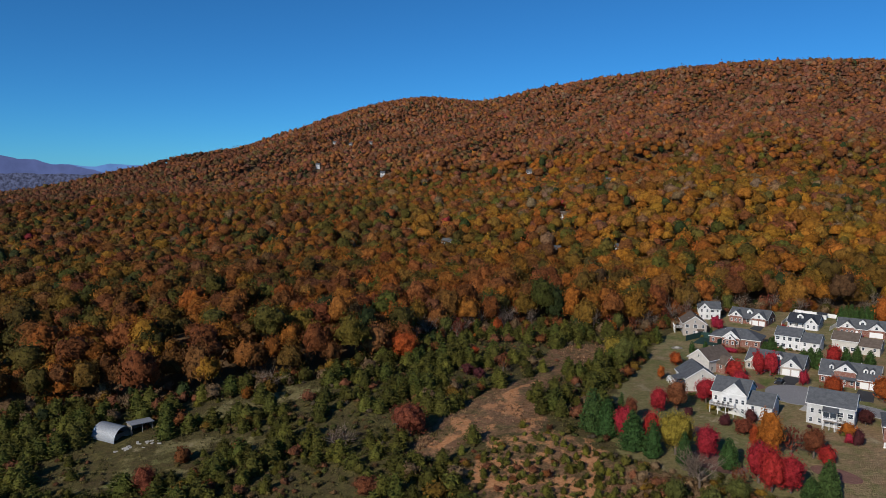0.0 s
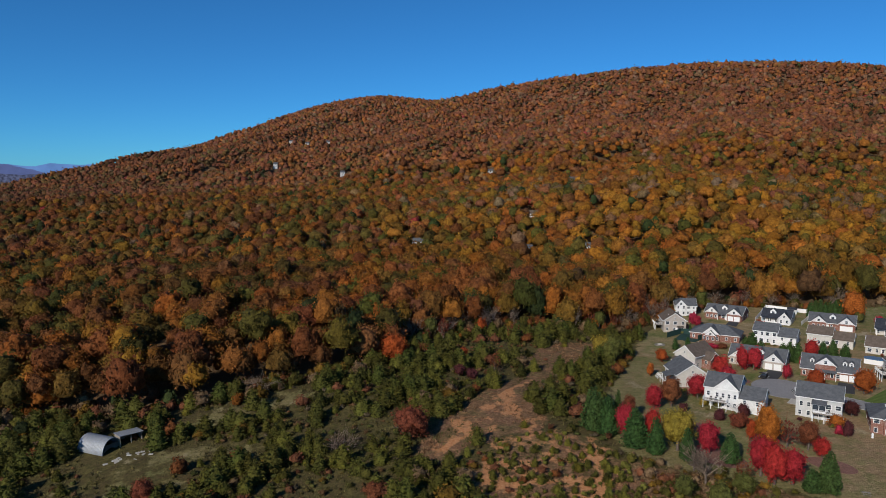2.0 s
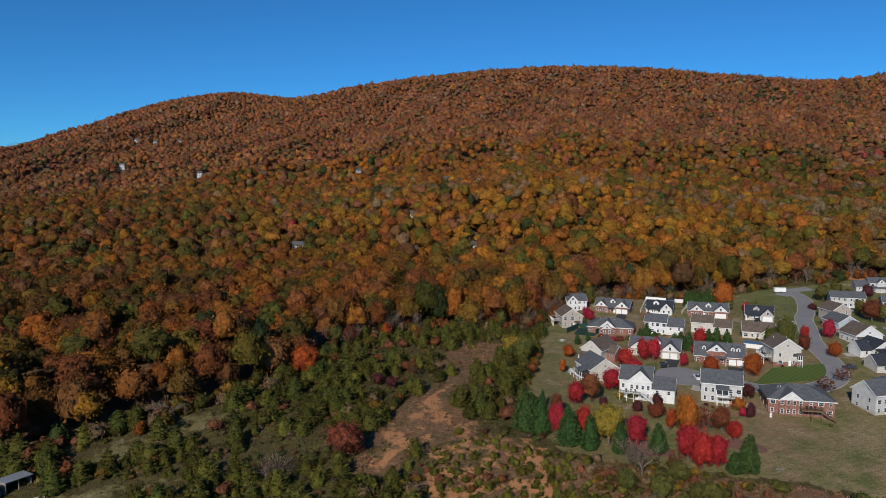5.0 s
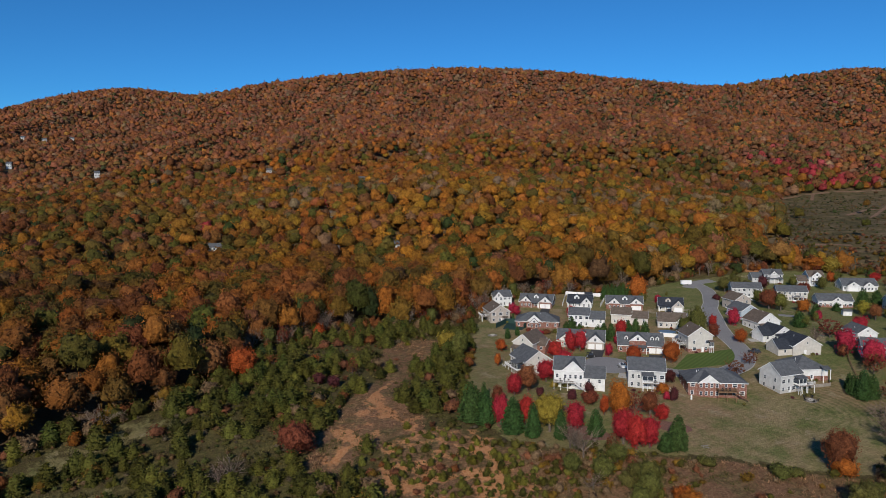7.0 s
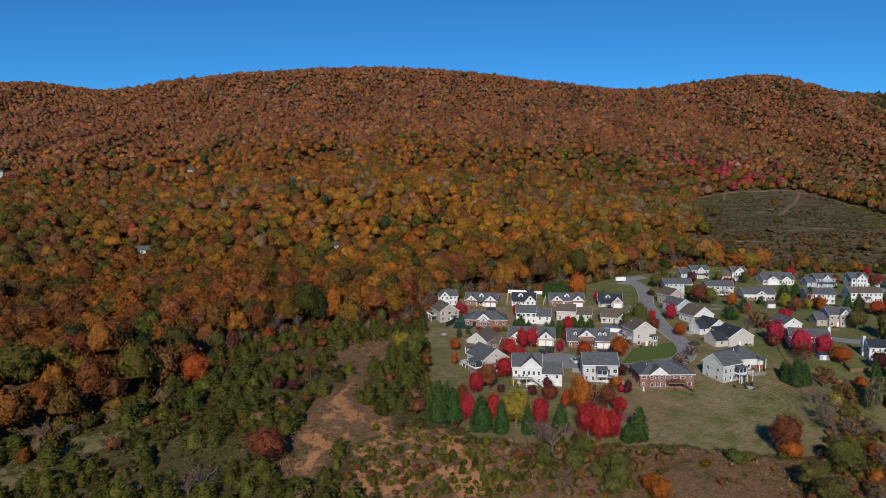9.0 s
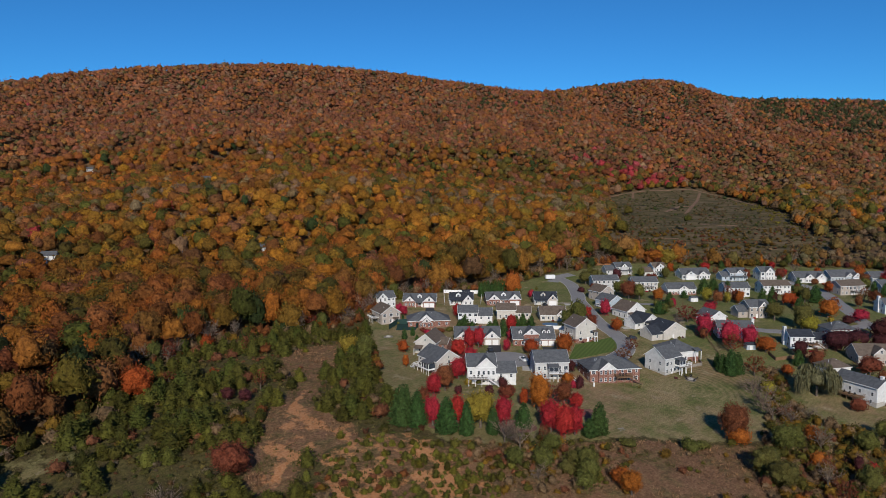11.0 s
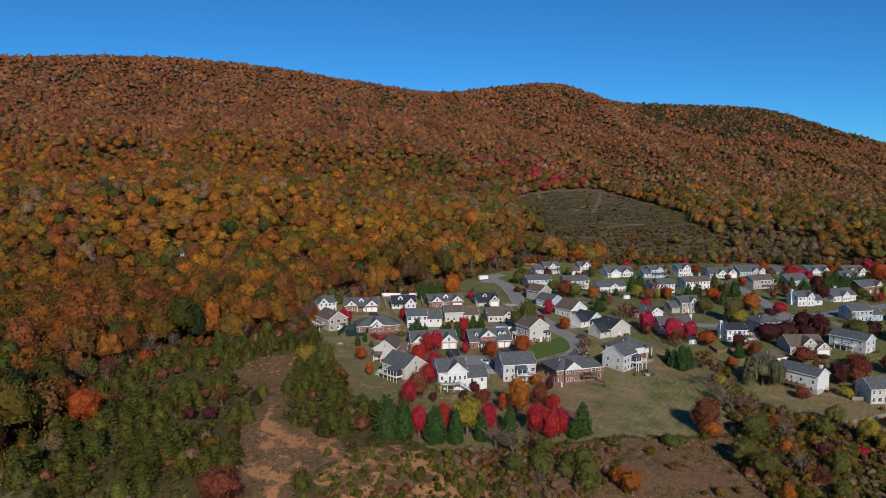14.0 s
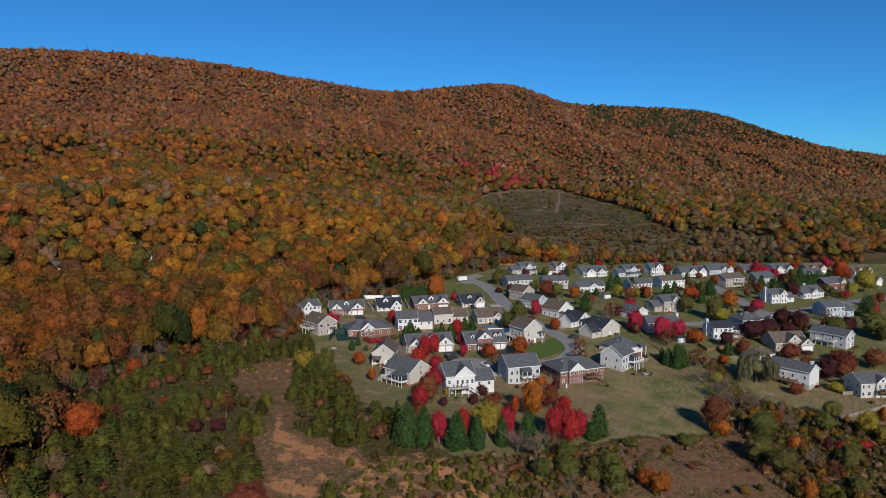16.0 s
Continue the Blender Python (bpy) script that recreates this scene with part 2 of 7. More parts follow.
def ground_material():
    m, n, l, b = shader("ground", 0.95, 0.1)
    co = n.new("ShaderNodeTexCoord").outputs["Object"]
    a = n.new("ShaderNodeAttribute")
    a.attribute_name = "cover"
    s = n.new("ShaderNodeSeparateColor")
    l.new(a.outputs["Color"], s.inputs[0])
    fine, mid, big = noisy(n, l, 1.6, 6, 0.7, co), noisy(n, l, 0.22, 5, 0.65, co), noisy(n, l, 0.045, 4, 0.6, co)

    def edged(weight, grain):
        add = n.new("ShaderNodeMath")
        add.operation = "ADD"
        l.new(weight, add.inputs[0])
        sub = n.new("ShaderNodeMath")
        sub.operation = "MULTIPLY_ADD"
        l.new(grain, sub.inputs[0])
        sub.inputs[1].default_value, sub.inputs[2].default_value = 0.5, -0.25
        l.new(sub.outputs[0], add.inputs[1])
        r = n.new("ShaderNodeMapRange")
        r.inputs["From Min"].default_value, r.inputs["From Max"].default_value = 0.4, 0.6
        l.new(add.outputs[0], r.inputs[0])
        return r.outputs[0]

    tufts = noisy(n, l, 0.7, 5, 0.75, co, 0.4, 0.6)
    floor_ = mixed(n, l, fine, (0.045, 0.037, 0.015), (0.1, 0.072, 0.034))
    floor_ = mixed(n, l, mid, floor_, mixed(n, l, tufts, (0.052, 0.052, 0.016), (0.135, 0.112, 0.04)))
    turf = mixed(n, l, fine, (0.085, 0.108, 0.03), (0.15, 0.17, 0.052))
    dry = mixed(n, l, fine, (0.205, 0.165, 0.08), (0.34, 0.27, 0.145))
    bare = mixed(n, l, fine, (0.23, 0.15, 0.085), (0.34, 0.225, 0.135))
    rows = n.new("ShaderNodeTexWave")                # rings left by the mower
    rows.wave_type, rows.rings_direction = "RINGS", "Z"
    rows.inputs["Scale"].default_value, rows.inputs["Distortion"].default_value, rows.inputs["Detail"].default_value = 0.13, 0.9, 2.0
    rows.inputs["Detail Scale"].default_value = 0.3
    turn = n.new("ShaderNodeMapping")
    turn.inputs["Location"].default_value = (-172, -150, 0)
    l.new(co, turn.inputs[0])
    l.new(turn.outputs[0], rows.inputs["Vector"])
    lawn = mixed(n, l, noisy(n, l, 0.09, 5, 0.7, co, 0.36, 0.56), turf, dry)
    lawn = mixed(n, l, noisy(n, l, 0.03, 5, 0.65, co, 0.42, 0.6), lawn, mixed(n, l, noisy(n, l, 0.3, 4, 0.7, co, 0.5, 0.8), bare, dry))
    along = n.new("ShaderNodeMapping")
    along.inputs["Rotation"].default_value, along.inputs["Scale"].default_value = (0, 0, 0.75), (0.09, 1.3, 1)
    l.new(co, along.inputs[0])
    streak = noisy(n, l, 1.0, 5, 0.7, along.outputs[0], 0.4, 0.62)
    lawn = mixed(n, l, streak, mixed(n, l, 0.3, lawn, mixed(n, l, big, (0.075, 0.085, 0.03), (0.16, 0.105, 0.055))), lawn)
    apart, wander, lush = n.new("ShaderNodeSeparateXYZ"), n.new("ShaderNodeMath"), n.new("ShaderNodeMapRange")
    l.new(co, apart.inputs[0])
    wander.operation, wander.inputs[1].default_value = "MULTIPLY_ADD", 60
    l.new(mid, wander.inputs[0])
    l.new(apart.outputs[0], wander.inputs[2])
    lush.inputs["From Min"].default_value, lush.inputs["From Max"].default_value, lush.inputs["To Max"].default_value = 215, 275, 0.62
    l.new(wander.outputs[0], lush.inputs[0])
    west = n.new("ShaderNodeMapRange")
    west.inputs["From Min"].default_value, west.inputs["From Max"].default_value, west.inputs["To Min"].default_value, west.inputs["To Max"].default_value = 135, 165, 0.45, 0.0
    l.new(wander.outputs[0], west.inputs[0])
    both = n.new("ShaderNodeMath")
    both.operation = "MAXIMUM"
    l.new(lush.outputs[0], both.inputs[0])
    l.new(west.outputs[0], both.inputs[1])
    lawn = mixed(n, l, both.outputs[0], lawn, mixed(n, l, fine, (0.07, 0.1, 0.026), (0.13, 0.16, 0.05)))
    lawn = mixed(n, l, noisy(n, l, 0.06, 6, 0.75, co, 0.57, 0.68), lawn, mixed(n, l, fine, (0.27, 0.22, 0.14), (0.4, 0.33, 0.22)))
    away, fade, ring = n.new("ShaderNodeVectorMath"), n.new("ShaderNodeMapRange"), n.new("ShaderNodeMath")
    away.operation, ring.operation = "LENGTH", "MULTIPLY"
    flat_ = n.new("ShaderNodeMapping")
    flat_.inputs["Location"].default_value, flat_.inputs["Scale"].default_value = (-192, -146, 0), (1, 1, 0)
    l.new(co, flat_.inputs[0])
    l.new(flat_.outputs[0], away.inputs[0])
    fade.inputs["From Min"].default_value, fade.inputs["From Max"].default_value, fade.inputs["To Min"].default_value, fade.inputs["To Max"].default_value = 14, 32, 0.85, 0.0
    l.new(away.outputs["Value"], fade.inputs[0])
    l.new(rows.outputs["Fac"], ring.inputs[0])
    l.new(fade.outputs[0], ring.inputs[1])
    lawn = mixed(n, l, ring.outputs[0], lawn, mixed(n, l, 1.0, lawn, (0.68, 0.77, 0.66), "MULTIPLY"))
    lawn = mixed(n, l, tufts, mixed(n, l, 1.0, lawn, (0.86, 0.86, 0.86), "MULTIPLY"), lawn)
    blades = n.new("ShaderNodeMapping")
    blades.inputs["Rotation"].default_value, blades.inputs["Scale"].default_value = (0, 0, 0.75), (0.3, 1.6, 1)
    l.new(co, blades.inputs[0])
    lawn = mixed(n, l, 1.0, lawn, mixed(n, l, noisy(n, l, 0.9, 4, 0.8, blades.outputs[0], 0.42, 0.58), (0.92, 0.915, 0.9), (1.14, 1.13, 1.11)), "MULTIPLY")
    straw = mixed(n, l, fine, (0.155, 0.082, 0.047), (0.29, 0.165, 0.095))
    straw = mixed(n, l, noisy(n, l, 0.14, 5, 0.7, co, 0.45, 0.7), straw, mixed(n, l, tufts, (0.085, 0.075, 0.03), (0.18, 0.14, 0.06)))
    straw = mixed(n, l, tufts, mixed(n, l, 1.0, straw, (0.7, 0.68, 0.66), "MULTIPLY"), straw)
    clay = mixed(n, l, fine, (0.36, 0.15, 0.06), (0.5, 0.26, 0.13))
    wood = n.new("ShaderNodeAttribute")
    wood.attribute_name = "litter"
    floor_ = mixed(n, l, wood.outputs["Fac"], floor_, mixed(n, l, fine, (0.09, 0.056, 0.03), (0.16, 0.1, 0.055)))
    col = mixed(n, l, edged(s.outputs[1], mid), floor_, straw)
    col = mixed(n, l, edged(s.outputs[0], mid), col, lawn)
    col = mixed(n, l, edged(s.outputs[2], mid), col, clay)
    # the cleared hill: olive stubble with pale and clay streaks along the slope
    level = n.new("ShaderNodeMapping")
    level.inputs["Rotation"].default_value, level.inputs["Scale"].default_value = (0, 0, 0.585), (0.012, 0.045, 1)
    l.new(co, level.inputs[0])
    hill = mixed(n, l, noisy(n, l, 0.09, 6, 0.75, co), (0.046, 0.042, 0.017), (0.115, 0.088, 0.042))
    hill = mixed(n, l, noisy(n, l, 1.0, 5, 0.7, level.outputs[0], 0.45, 0.85), hill, mixed(n, l, fine, (0.17, 0.11, 0.072), (0.28, 0.19, 0.135)))
    col = mixed(n, l, edged(a.outputs["Alpha"], mid), col, hill)
    l.new(col, b.inputs["Base Color"])
    relief(n, l, b, fine, 0.6, 0.25)
    return m


GROUND = ground_material()
LEAVES = foliage("autumn_leaves", None, 0.16)
NEEDLES = foliage("pine_needles", (0.07, 0.074, 0.014), 0.2, 0.025)
SPRUCE = foliage("spruce_needles", (0.046, 0.086, 0.024), 0.2, 0.015)
RED = foliage("red_maple_leaves", (0.33, 0.024, 0.04), 0.2, 0.012)
ORANGE = foliage("orange_maple_leaves", (0.3, 0.075, 0.016), 0.22, 0.015)
GOLD = foliage("golden_leaves", (0.25, 0.2, 0.03), 0.2, 0.02)
GREEN = foliage("green_leaves", (0.1, 0.098, 0.025), 0.22, 0.02)
RUST = foliage("rust_leaves", (0.16, 0.05, 0.025), 0.22, 0.015)
PLUM = foliage("plum_leaves", (0.07, 0.02, 0.022), 0.2, 0.01)
GREY = foliage("thin_grey_twigs", (0.2, 0.15, 0.12), 0.3, 0.01)
WILLOW = foliage("willow_leaves", (0.14, 0.135, 0.07), 0.35, 0.01)
STRIPED, _n, _l, _b = shader("striped_turf", 0.95, 0.1)
_w = _n.new("ShaderNodeTexWave")
_w.inputs["Scale"].default_value, _w.inputs["Distortion"].default_value = 0.2, 0.6
_m = _n.new("ShaderNodeMapping")
_m.inputs["Rotation"].default_value = (0, 0, 1.25)
_l.new(_n.new("ShaderNodeTexCoord").outputs["Object"], _m.inputs[0])
_l.new(_m.outputs[0], _w.inputs["Vector"])
_l.new(mixed(_n, _l, noisy(_n, _l, 1.5, 5, 0.7), mixed(_n, _l, _w.outputs["Fac"], (0.06, 0.1, 0.022), (0.095, 0.14, 0.034)), (0.08, 0.105, 0.03)), _b.inputs["Base Color"])
BARK = plain("bark", (0.14, 0.11, 0.09), 0.9, 0.1, 3, 0.4, 0.4)
ROAD = plain("asphalt", (0.23, 0.225, 0.23), 0.9, 0.2, 0.7, 0.2, 0.1)
TAR = plain("dark_driveway", (0.045, 0.045, 0.05), 0.9, 0.2, 0.9, 0.25, 0.1)
CONCRETE = plain("concrete", (0.42, 0.4, 0.37), 0.9, 0.2, 1.0, 0.18, 0.1)
WHITE = plain("white_paint", (0.72, 0.72, 0.72), 0.55, 0.3, 1.2, 0.06)
LAP_WHITE = lapped("white_siding", (0.66, 0.66, 0.66))
LAP_CREAM = lapped("cream_siding", (0.52, 0.49, 0.45))
LAP_GREY = lapped("grey_siding", (0.5, 0.5, 0.5))
LAP_TAN = lapped("tan_siding", (0.4, 0.35, 0.31))
LAP_BLUE = lapped("blue_grey_siding", (0.4, 0.46, 0.52))
BRICK = brickwork("red_brick")
SLATE = lapped("grey_shingles", (0.1, 0.105, 0.115), 0.3, 0.9, 0.04, 0.22)
CHARCOAL = lapped("charcoal_shingles", (0.035, 0.04, 0.052), 0.3, 0.85, 0.04, 0.25)
BROWN = lapped("brown_shingles", (0.13, 0.1, 0.08), 0.3, 0.9, 0.04, 0.22)
GLASS, _n, _l, _b = shader("window_glass", 0.08, 0.6)
_b.inputs["Base Color"].default_value = (0.035, 0.045, 0.06, 1)
TIMBER = plain("weathered_timber", (0.2, 0.12, 0.07), 0.85, 0.2, 2.0, 0.3, 0.2)
GREYWOOD = plain("grey_fence_boards", (0.26, 0.23, 0.2), 0.9, 0.15, 2.0, 0.3, 0.2, 0.1)
STEEL = plain("galvanised_steel", (0.3, 0.32, 0.35), 0.6, 0.4, 0.8, 0.3, 0.0, 0.0, 0.3)
NETTING = plain("dark_court_netting", (0.02, 0.05, 0.045), 0.8, 0.2, 2.0, 0.2)
DARK = plain("dark_interior", (0.02, 0.02, 0.022), 0.8, 0.2, 2.0, 0.2)
MULCH = plain("leaf_strewn_mulch", (0.19, 0.1, 0.08), 0.95, 0.1, 1.2, 0.4, 0.3)
CLAY = plain("pale_clay", (0.22, 0.135, 0.09), 0.95, 0.1, 0.4, 0.45, 0.2)
RUBBER = plain("tyre_rubber", (0.02, 0.02, 0.02), 0.8, 0.2, 3.0, 0.2)


# ---- mesh helpers ----
def mesh_of(name, verts, faces, mats, smooth=False):
    me = bpy.data.meshes.new(name)
    me.from_pydata([tuple(v) for v in verts], [], [tuple(f) for f in faces])
    for m in mats if isinstance(mats, (list, tuple)) else [mats]:
        me.materials.append(m)
    if smooth:
        me.polygons.foreach_set("use_smooth", [True] * len(me.polygons))
    me.update()
    return me


def raw_mesh(name, verts, faces, mat, colours=None):
    """A large mesh from arrays; faces all of one size; colours: one a vertex."""
    me = bpy.data.meshes.new(name)
    k = faces.shape[1]
    me.vertices.add(len(verts))
    me.vertices.foreach_set("co", np.ascontiguousarray(verts, np.float32).ravel())
    me.loops.add(faces.size)
    me.loops.foreach_set("vertex_index", np.ascontiguousarray(faces, np.int32).ravel())
    me.polygons.add(len(faces))
    me.polygons.foreach_set("loop_start", np.arange(0, faces.size, k, dtype=np.int32))
    me.materials.append(mat)
    if colours is not None:
        at = me.attributes.new(colours[0], "FLOAT_COLOR", "POINT")
        at.data.foreach_set("color", np.ascontiguousarray(colours[1], np.float32).ravel())
    me.polygons.foreach_set("use_smooth", np.ones(len(faces), bool))
    me.update(calc_edges=True)
    me.validate()
    return me


def part(name, bm, material, parent, label=""):
    me = bpy.data.meshes.new(name)
    bm.to_mesh(me)
    bm.free()
    me.materials.append(material)
    ob = new(name, me)
    ob.parent = parent
    return tagged(ob, label)


def shared(name, me, parent, m):
    ob = new(name, me)
    ob.parent = parent
    ob.matrix_basis = m
    return ob


def thing(name, label, category, x, y, yaw=0.0, z=None, group=""):
    ob = new(name)
    ob.empty_display_size = 0.5
    ob.matrix_world = pose(x, y, float(height(x, y)) if z is None else z, 0, 0, yaw)
    return tagged(ob, label, category, group)


def box(bm, x0, x1, y0, y1, z0, z1):
    v = [bm.verts.new(p) for p in ((x0, y0, z0), (x1, y0, z0), (x1, y1, z0), (x0, y1, z0), (x0, y0, z1), (x1, y0, z1), (x1, y1, z1), (x0, y1, z1))]
    for f in ((3, 2, 1, 0), (4, 5, 6, 7), (0, 1, 5, 4), (1, 2, 6, 5), (2, 3, 7, 6), (3, 0, 4, 7)):
        bm.faces.new([v[i] for i in f])


def solid(bm, profile, along, a0, a1):
    """A profile of (p, z) drawn along x ('x': p is y) or along y ('y': p is x)."""
    rows = []
    for a in (a0, a1):
        rows.append([bm.verts.new((a, p, z) if along == "x" else (p, a, z)) for p, z in profile])
    k = len(profile)
    for i in range(k):
        bm.faces.new((rows[0][i], rows[0][(i + 1) % k], rows[1][(i + 1) % k], rows[1][i]))
    bm.faces.new(rows[0][::-1])
    bm.faces.new(rows[1])
    bmesh.ops.recalc_face_normals(bm, faces=bm.faces[:])


def beam(bm, p, q, r=0.05, sides=4, r2=None):
    """A straight bar from p to q, tapering to r2."""
    p, q = Vector(p), Vector(q)
    r2 = r if r2 is None else r2
    d = (q - p).normalized()
    u = d.orthogonal().normalized()
    w = d.cross(u)
    a, b = [], []
    for i in range(sides):
        t = 2 * math.pi * (i + 0.5) / sides
        o = u * math.cos(t) + w * math.sin(t)
        a.append(bm.verts.new(p + o * r))
        b.append(bm.verts.new(q + o * r2))
    for i in range(sides):
        bm.faces.new((a[i], a[(i + 1) % sides], b[(i + 1) % sides], b[i]))
    bm.faces.new(a[::-1])
    bm.faces.new(b)


# ---- ground ----
def steps(lo, hi, step, far_lo, far_hi, grow=1.12):
    mid = list(np.arange(lo, hi + 0.1, step))
    a, s = lo, step
    left = []
    while a > far_lo:
        s = min(s * grow, 26 if a > -300 else 260)
        a -= s
        left.append(a)
    b, s = hi, step
    right = []
    while b < far_hi:
        s = min(s * grow, 6 if b < 820 else 26 if b < 2300 else 260)
        b += s
        right.append(b)
    return np.array(left[::-1] + mid + right)


def soft_in(x, y, poly, w=3.0):
    """1 inside a polygon, 0 outside, with an edge about w wide."""
    d = near_line(x, y, poly + poly[:1])
    return np.clip(0.5 + np.where(inside(x, y, poly), d, -d) / (2 * w), 0, 1)


def make_ground():
    xs, ys = steps(-140, 420, 2.4, -4700, 4700), steps(50, 350, 2.4, -3000, 4700)
    X, Y = np.meshgrid(xs, ys)
    Z = height(X, Y) + 0.25 * waves(X, Y, 14, 3) * (1 - soft_in(X, Y, LAWN, 4)) * (np.hypot(X, Y) < 900)
    nx, ny = len(xs), len(ys)
    idx = np.arange(nx * ny).reshape(ny, nx)
    faces = np.stack([idx[:-1, :-1], idx[:-1, 1:], idx[1:, 1:], idx[1:, :-1]], -1).reshape(-1, 4)
    x, y = X.ravel(), Y.ravel()
    lawn = soft_in(x, y, LAWN, 2.5)
    meadow = np.maximum.reduce([soft_in(x, y, MEADOW, 4), soft_in(x, y, GLADE, 4), soft_in(x, y, YARD, 4) * (0.75 + 0.3 * waves(x, y, 14, 8))])
    straw = np.maximum.reduce([soft_in(x, y, STRAW, 3), soft_in(x, y, PATCH, 2), soft_in(x, y, BANK, 2), soft_in(x, y, KNOLL, 3) * 0.7,
                               np.clip(1.6 - near_line(x, y, TRACK) / 5, 0, 1)])
    clay = np.maximum.reduce([np.clip(0.85 - near_line(x, y, TRACK) / 2.6, 0, 1) * (0.62 + 0.4 * waves(x, y, 16, 9)), soft_in(x, y, KNOLL, 4) * (0.48 + 0.36 * waves(x, y, 9, 5)),
                              soft_in(x, y, BANK, 4) * (0.4 + 0.35 * waves(x, y, 8, 6)), 0 * x])
    clay = np.maximum(clay, np.exp(-((x - 350) ** 2 + (y - 300) ** 2) / 90) * 1.1)
    col = np.stack([np.maximum(lawn, meadow * 0.55), straw, np.clip(clay, 0, 1), soft_in(x, y, CLEARING, 10)], -1)
    ob = new("ground", raw_mesh("ground", np.stack([x, y, Z.ravel()], -1), faces, GROUND, ("cover", col)))
    litter = ob.data.attributes.new("litter", "FLOAT", "POINT")
    litter.data.foreach_set("value", np.ascontiguousarray(1 - soft_in(x, y, OPEN, 5), np.float32))
    ob.data.polygons.foreach_set("use_smooth", [True] * len(ob.data.polygons))
    tagged(ob, "rolling grassy and wooded hillside ground", "ground", kind="structure")


make_ground()


# ---- foliage prototypes ----
PHI = 1.618034
TWENTY_V = np.array([(-1, PHI, 0), (1, PHI, 0), (-1, -PHI, 0), (1, -PHI, 0), (0, -1, PHI), (0, 1, PHI), (0, -1, -PHI), (0, 1, -PHI), (PHI, 0, -1), (PHI, 0, 1), (-PHI, 0, -1), (-PHI, 0, 1)]) / 1.902
TWENTY_F = np.array([(0, 11, 5), (0, 5, 1), (0, 1, 7), (0, 7, 10), (0, 10, 11), (1, 5, 9), (5, 11, 4), (11, 10, 2), (10, 7, 6), (7, 1, 8),
                     (3, 9, 4), (3, 4, 2), (3, 2, 6), (3, 6, 8), (3, 8, 9), (4, 9, 5), (2, 4, 11), (6, 2, 10), (8, 6, 7), (9, 8, 1)])


def clumped(rs, centres, sizes, outward, jitter=0.32, cut=-0.15, squash=0.85):
    """Jagged leaf clumps at the centres; the faces that look into the crown are left out."""
    V, F, base = [], [], 0
    for c, r, d in zip(centres, sizes, outward):
        q = np.linalg.qr(rs.normal(size=(3, 3)))[0]
        v = TWENTY_V @ q * (1 + rs.uniform(-jitter, jitter, (12, 1)))
        v[:, 2] *= squash
        f = TWENTY_F
        nrm = np.cross(v[f[:, 1]] - v[f[:, 0]], v[f[:, 2]] - v[f[:, 0]])
        mid = v[f].mean(1)
        flip = (nrm * mid).sum(1) < 0
        f = np.where(flip[:, None], f[:, ::-1], f)
        f = f[(mid @ d) / np.linalg.norm(mid, axis=1) > cut]
        V.append(c + v * r)
        F.append(f + base)
        base += 12
    return np.concatenate(V), np.concatenate(F)


def fuzz(rs, centres, sizes, outward, count, size, spray=0.0, wild=0.9, low=0.8, high=1.2):
    """Single leaf sprays, as small tilted triangles, over the clumps. spray: how far they lie flat."""
    n = len(centres)
    C, S, D = np.array(centres), np.array(sizes), np.array(outward)
    k = rs.randint(n, size=count)
    d = D[k] * 0.7 + rs.normal(size=(count, 3)) * 0.6
    d /= np.linalg.norm(d, axis=1, keepdims=True)
    p = C[k] + d * S[k][:, None] * rs.uniform(low, high, (count, 1))
    nrm = d + rs.normal(size=(count, 3)) * wild
    nrm = nrm * (1 - spray) + np.array((0, 0, 1.0)) * spray
    nrm /= np.linalg.norm(nrm, axis=1, keepdims=True)
    u = np.cross(nrm, rs.normal(size=(count, 3)) * (1 - spray) + np.cross(d, (0, 0, 1.0)) * spray * 2)
    u /= np.linalg.norm(u, axis=1, keepdims=True) + 1e-9
    w = np.cross(nrm, u)
    s = size * rs.uniform(0.6, 1.4, (count, 1))
    V = np.stack([p - u * s * 0.6 - w * s * 0.45, p - u * s * 0.5 + w * s * 0.5, p + u * s * 0.9], 1).reshape(-1, 3)
    return V, np.arange(count * 3).reshape(-1, 3)


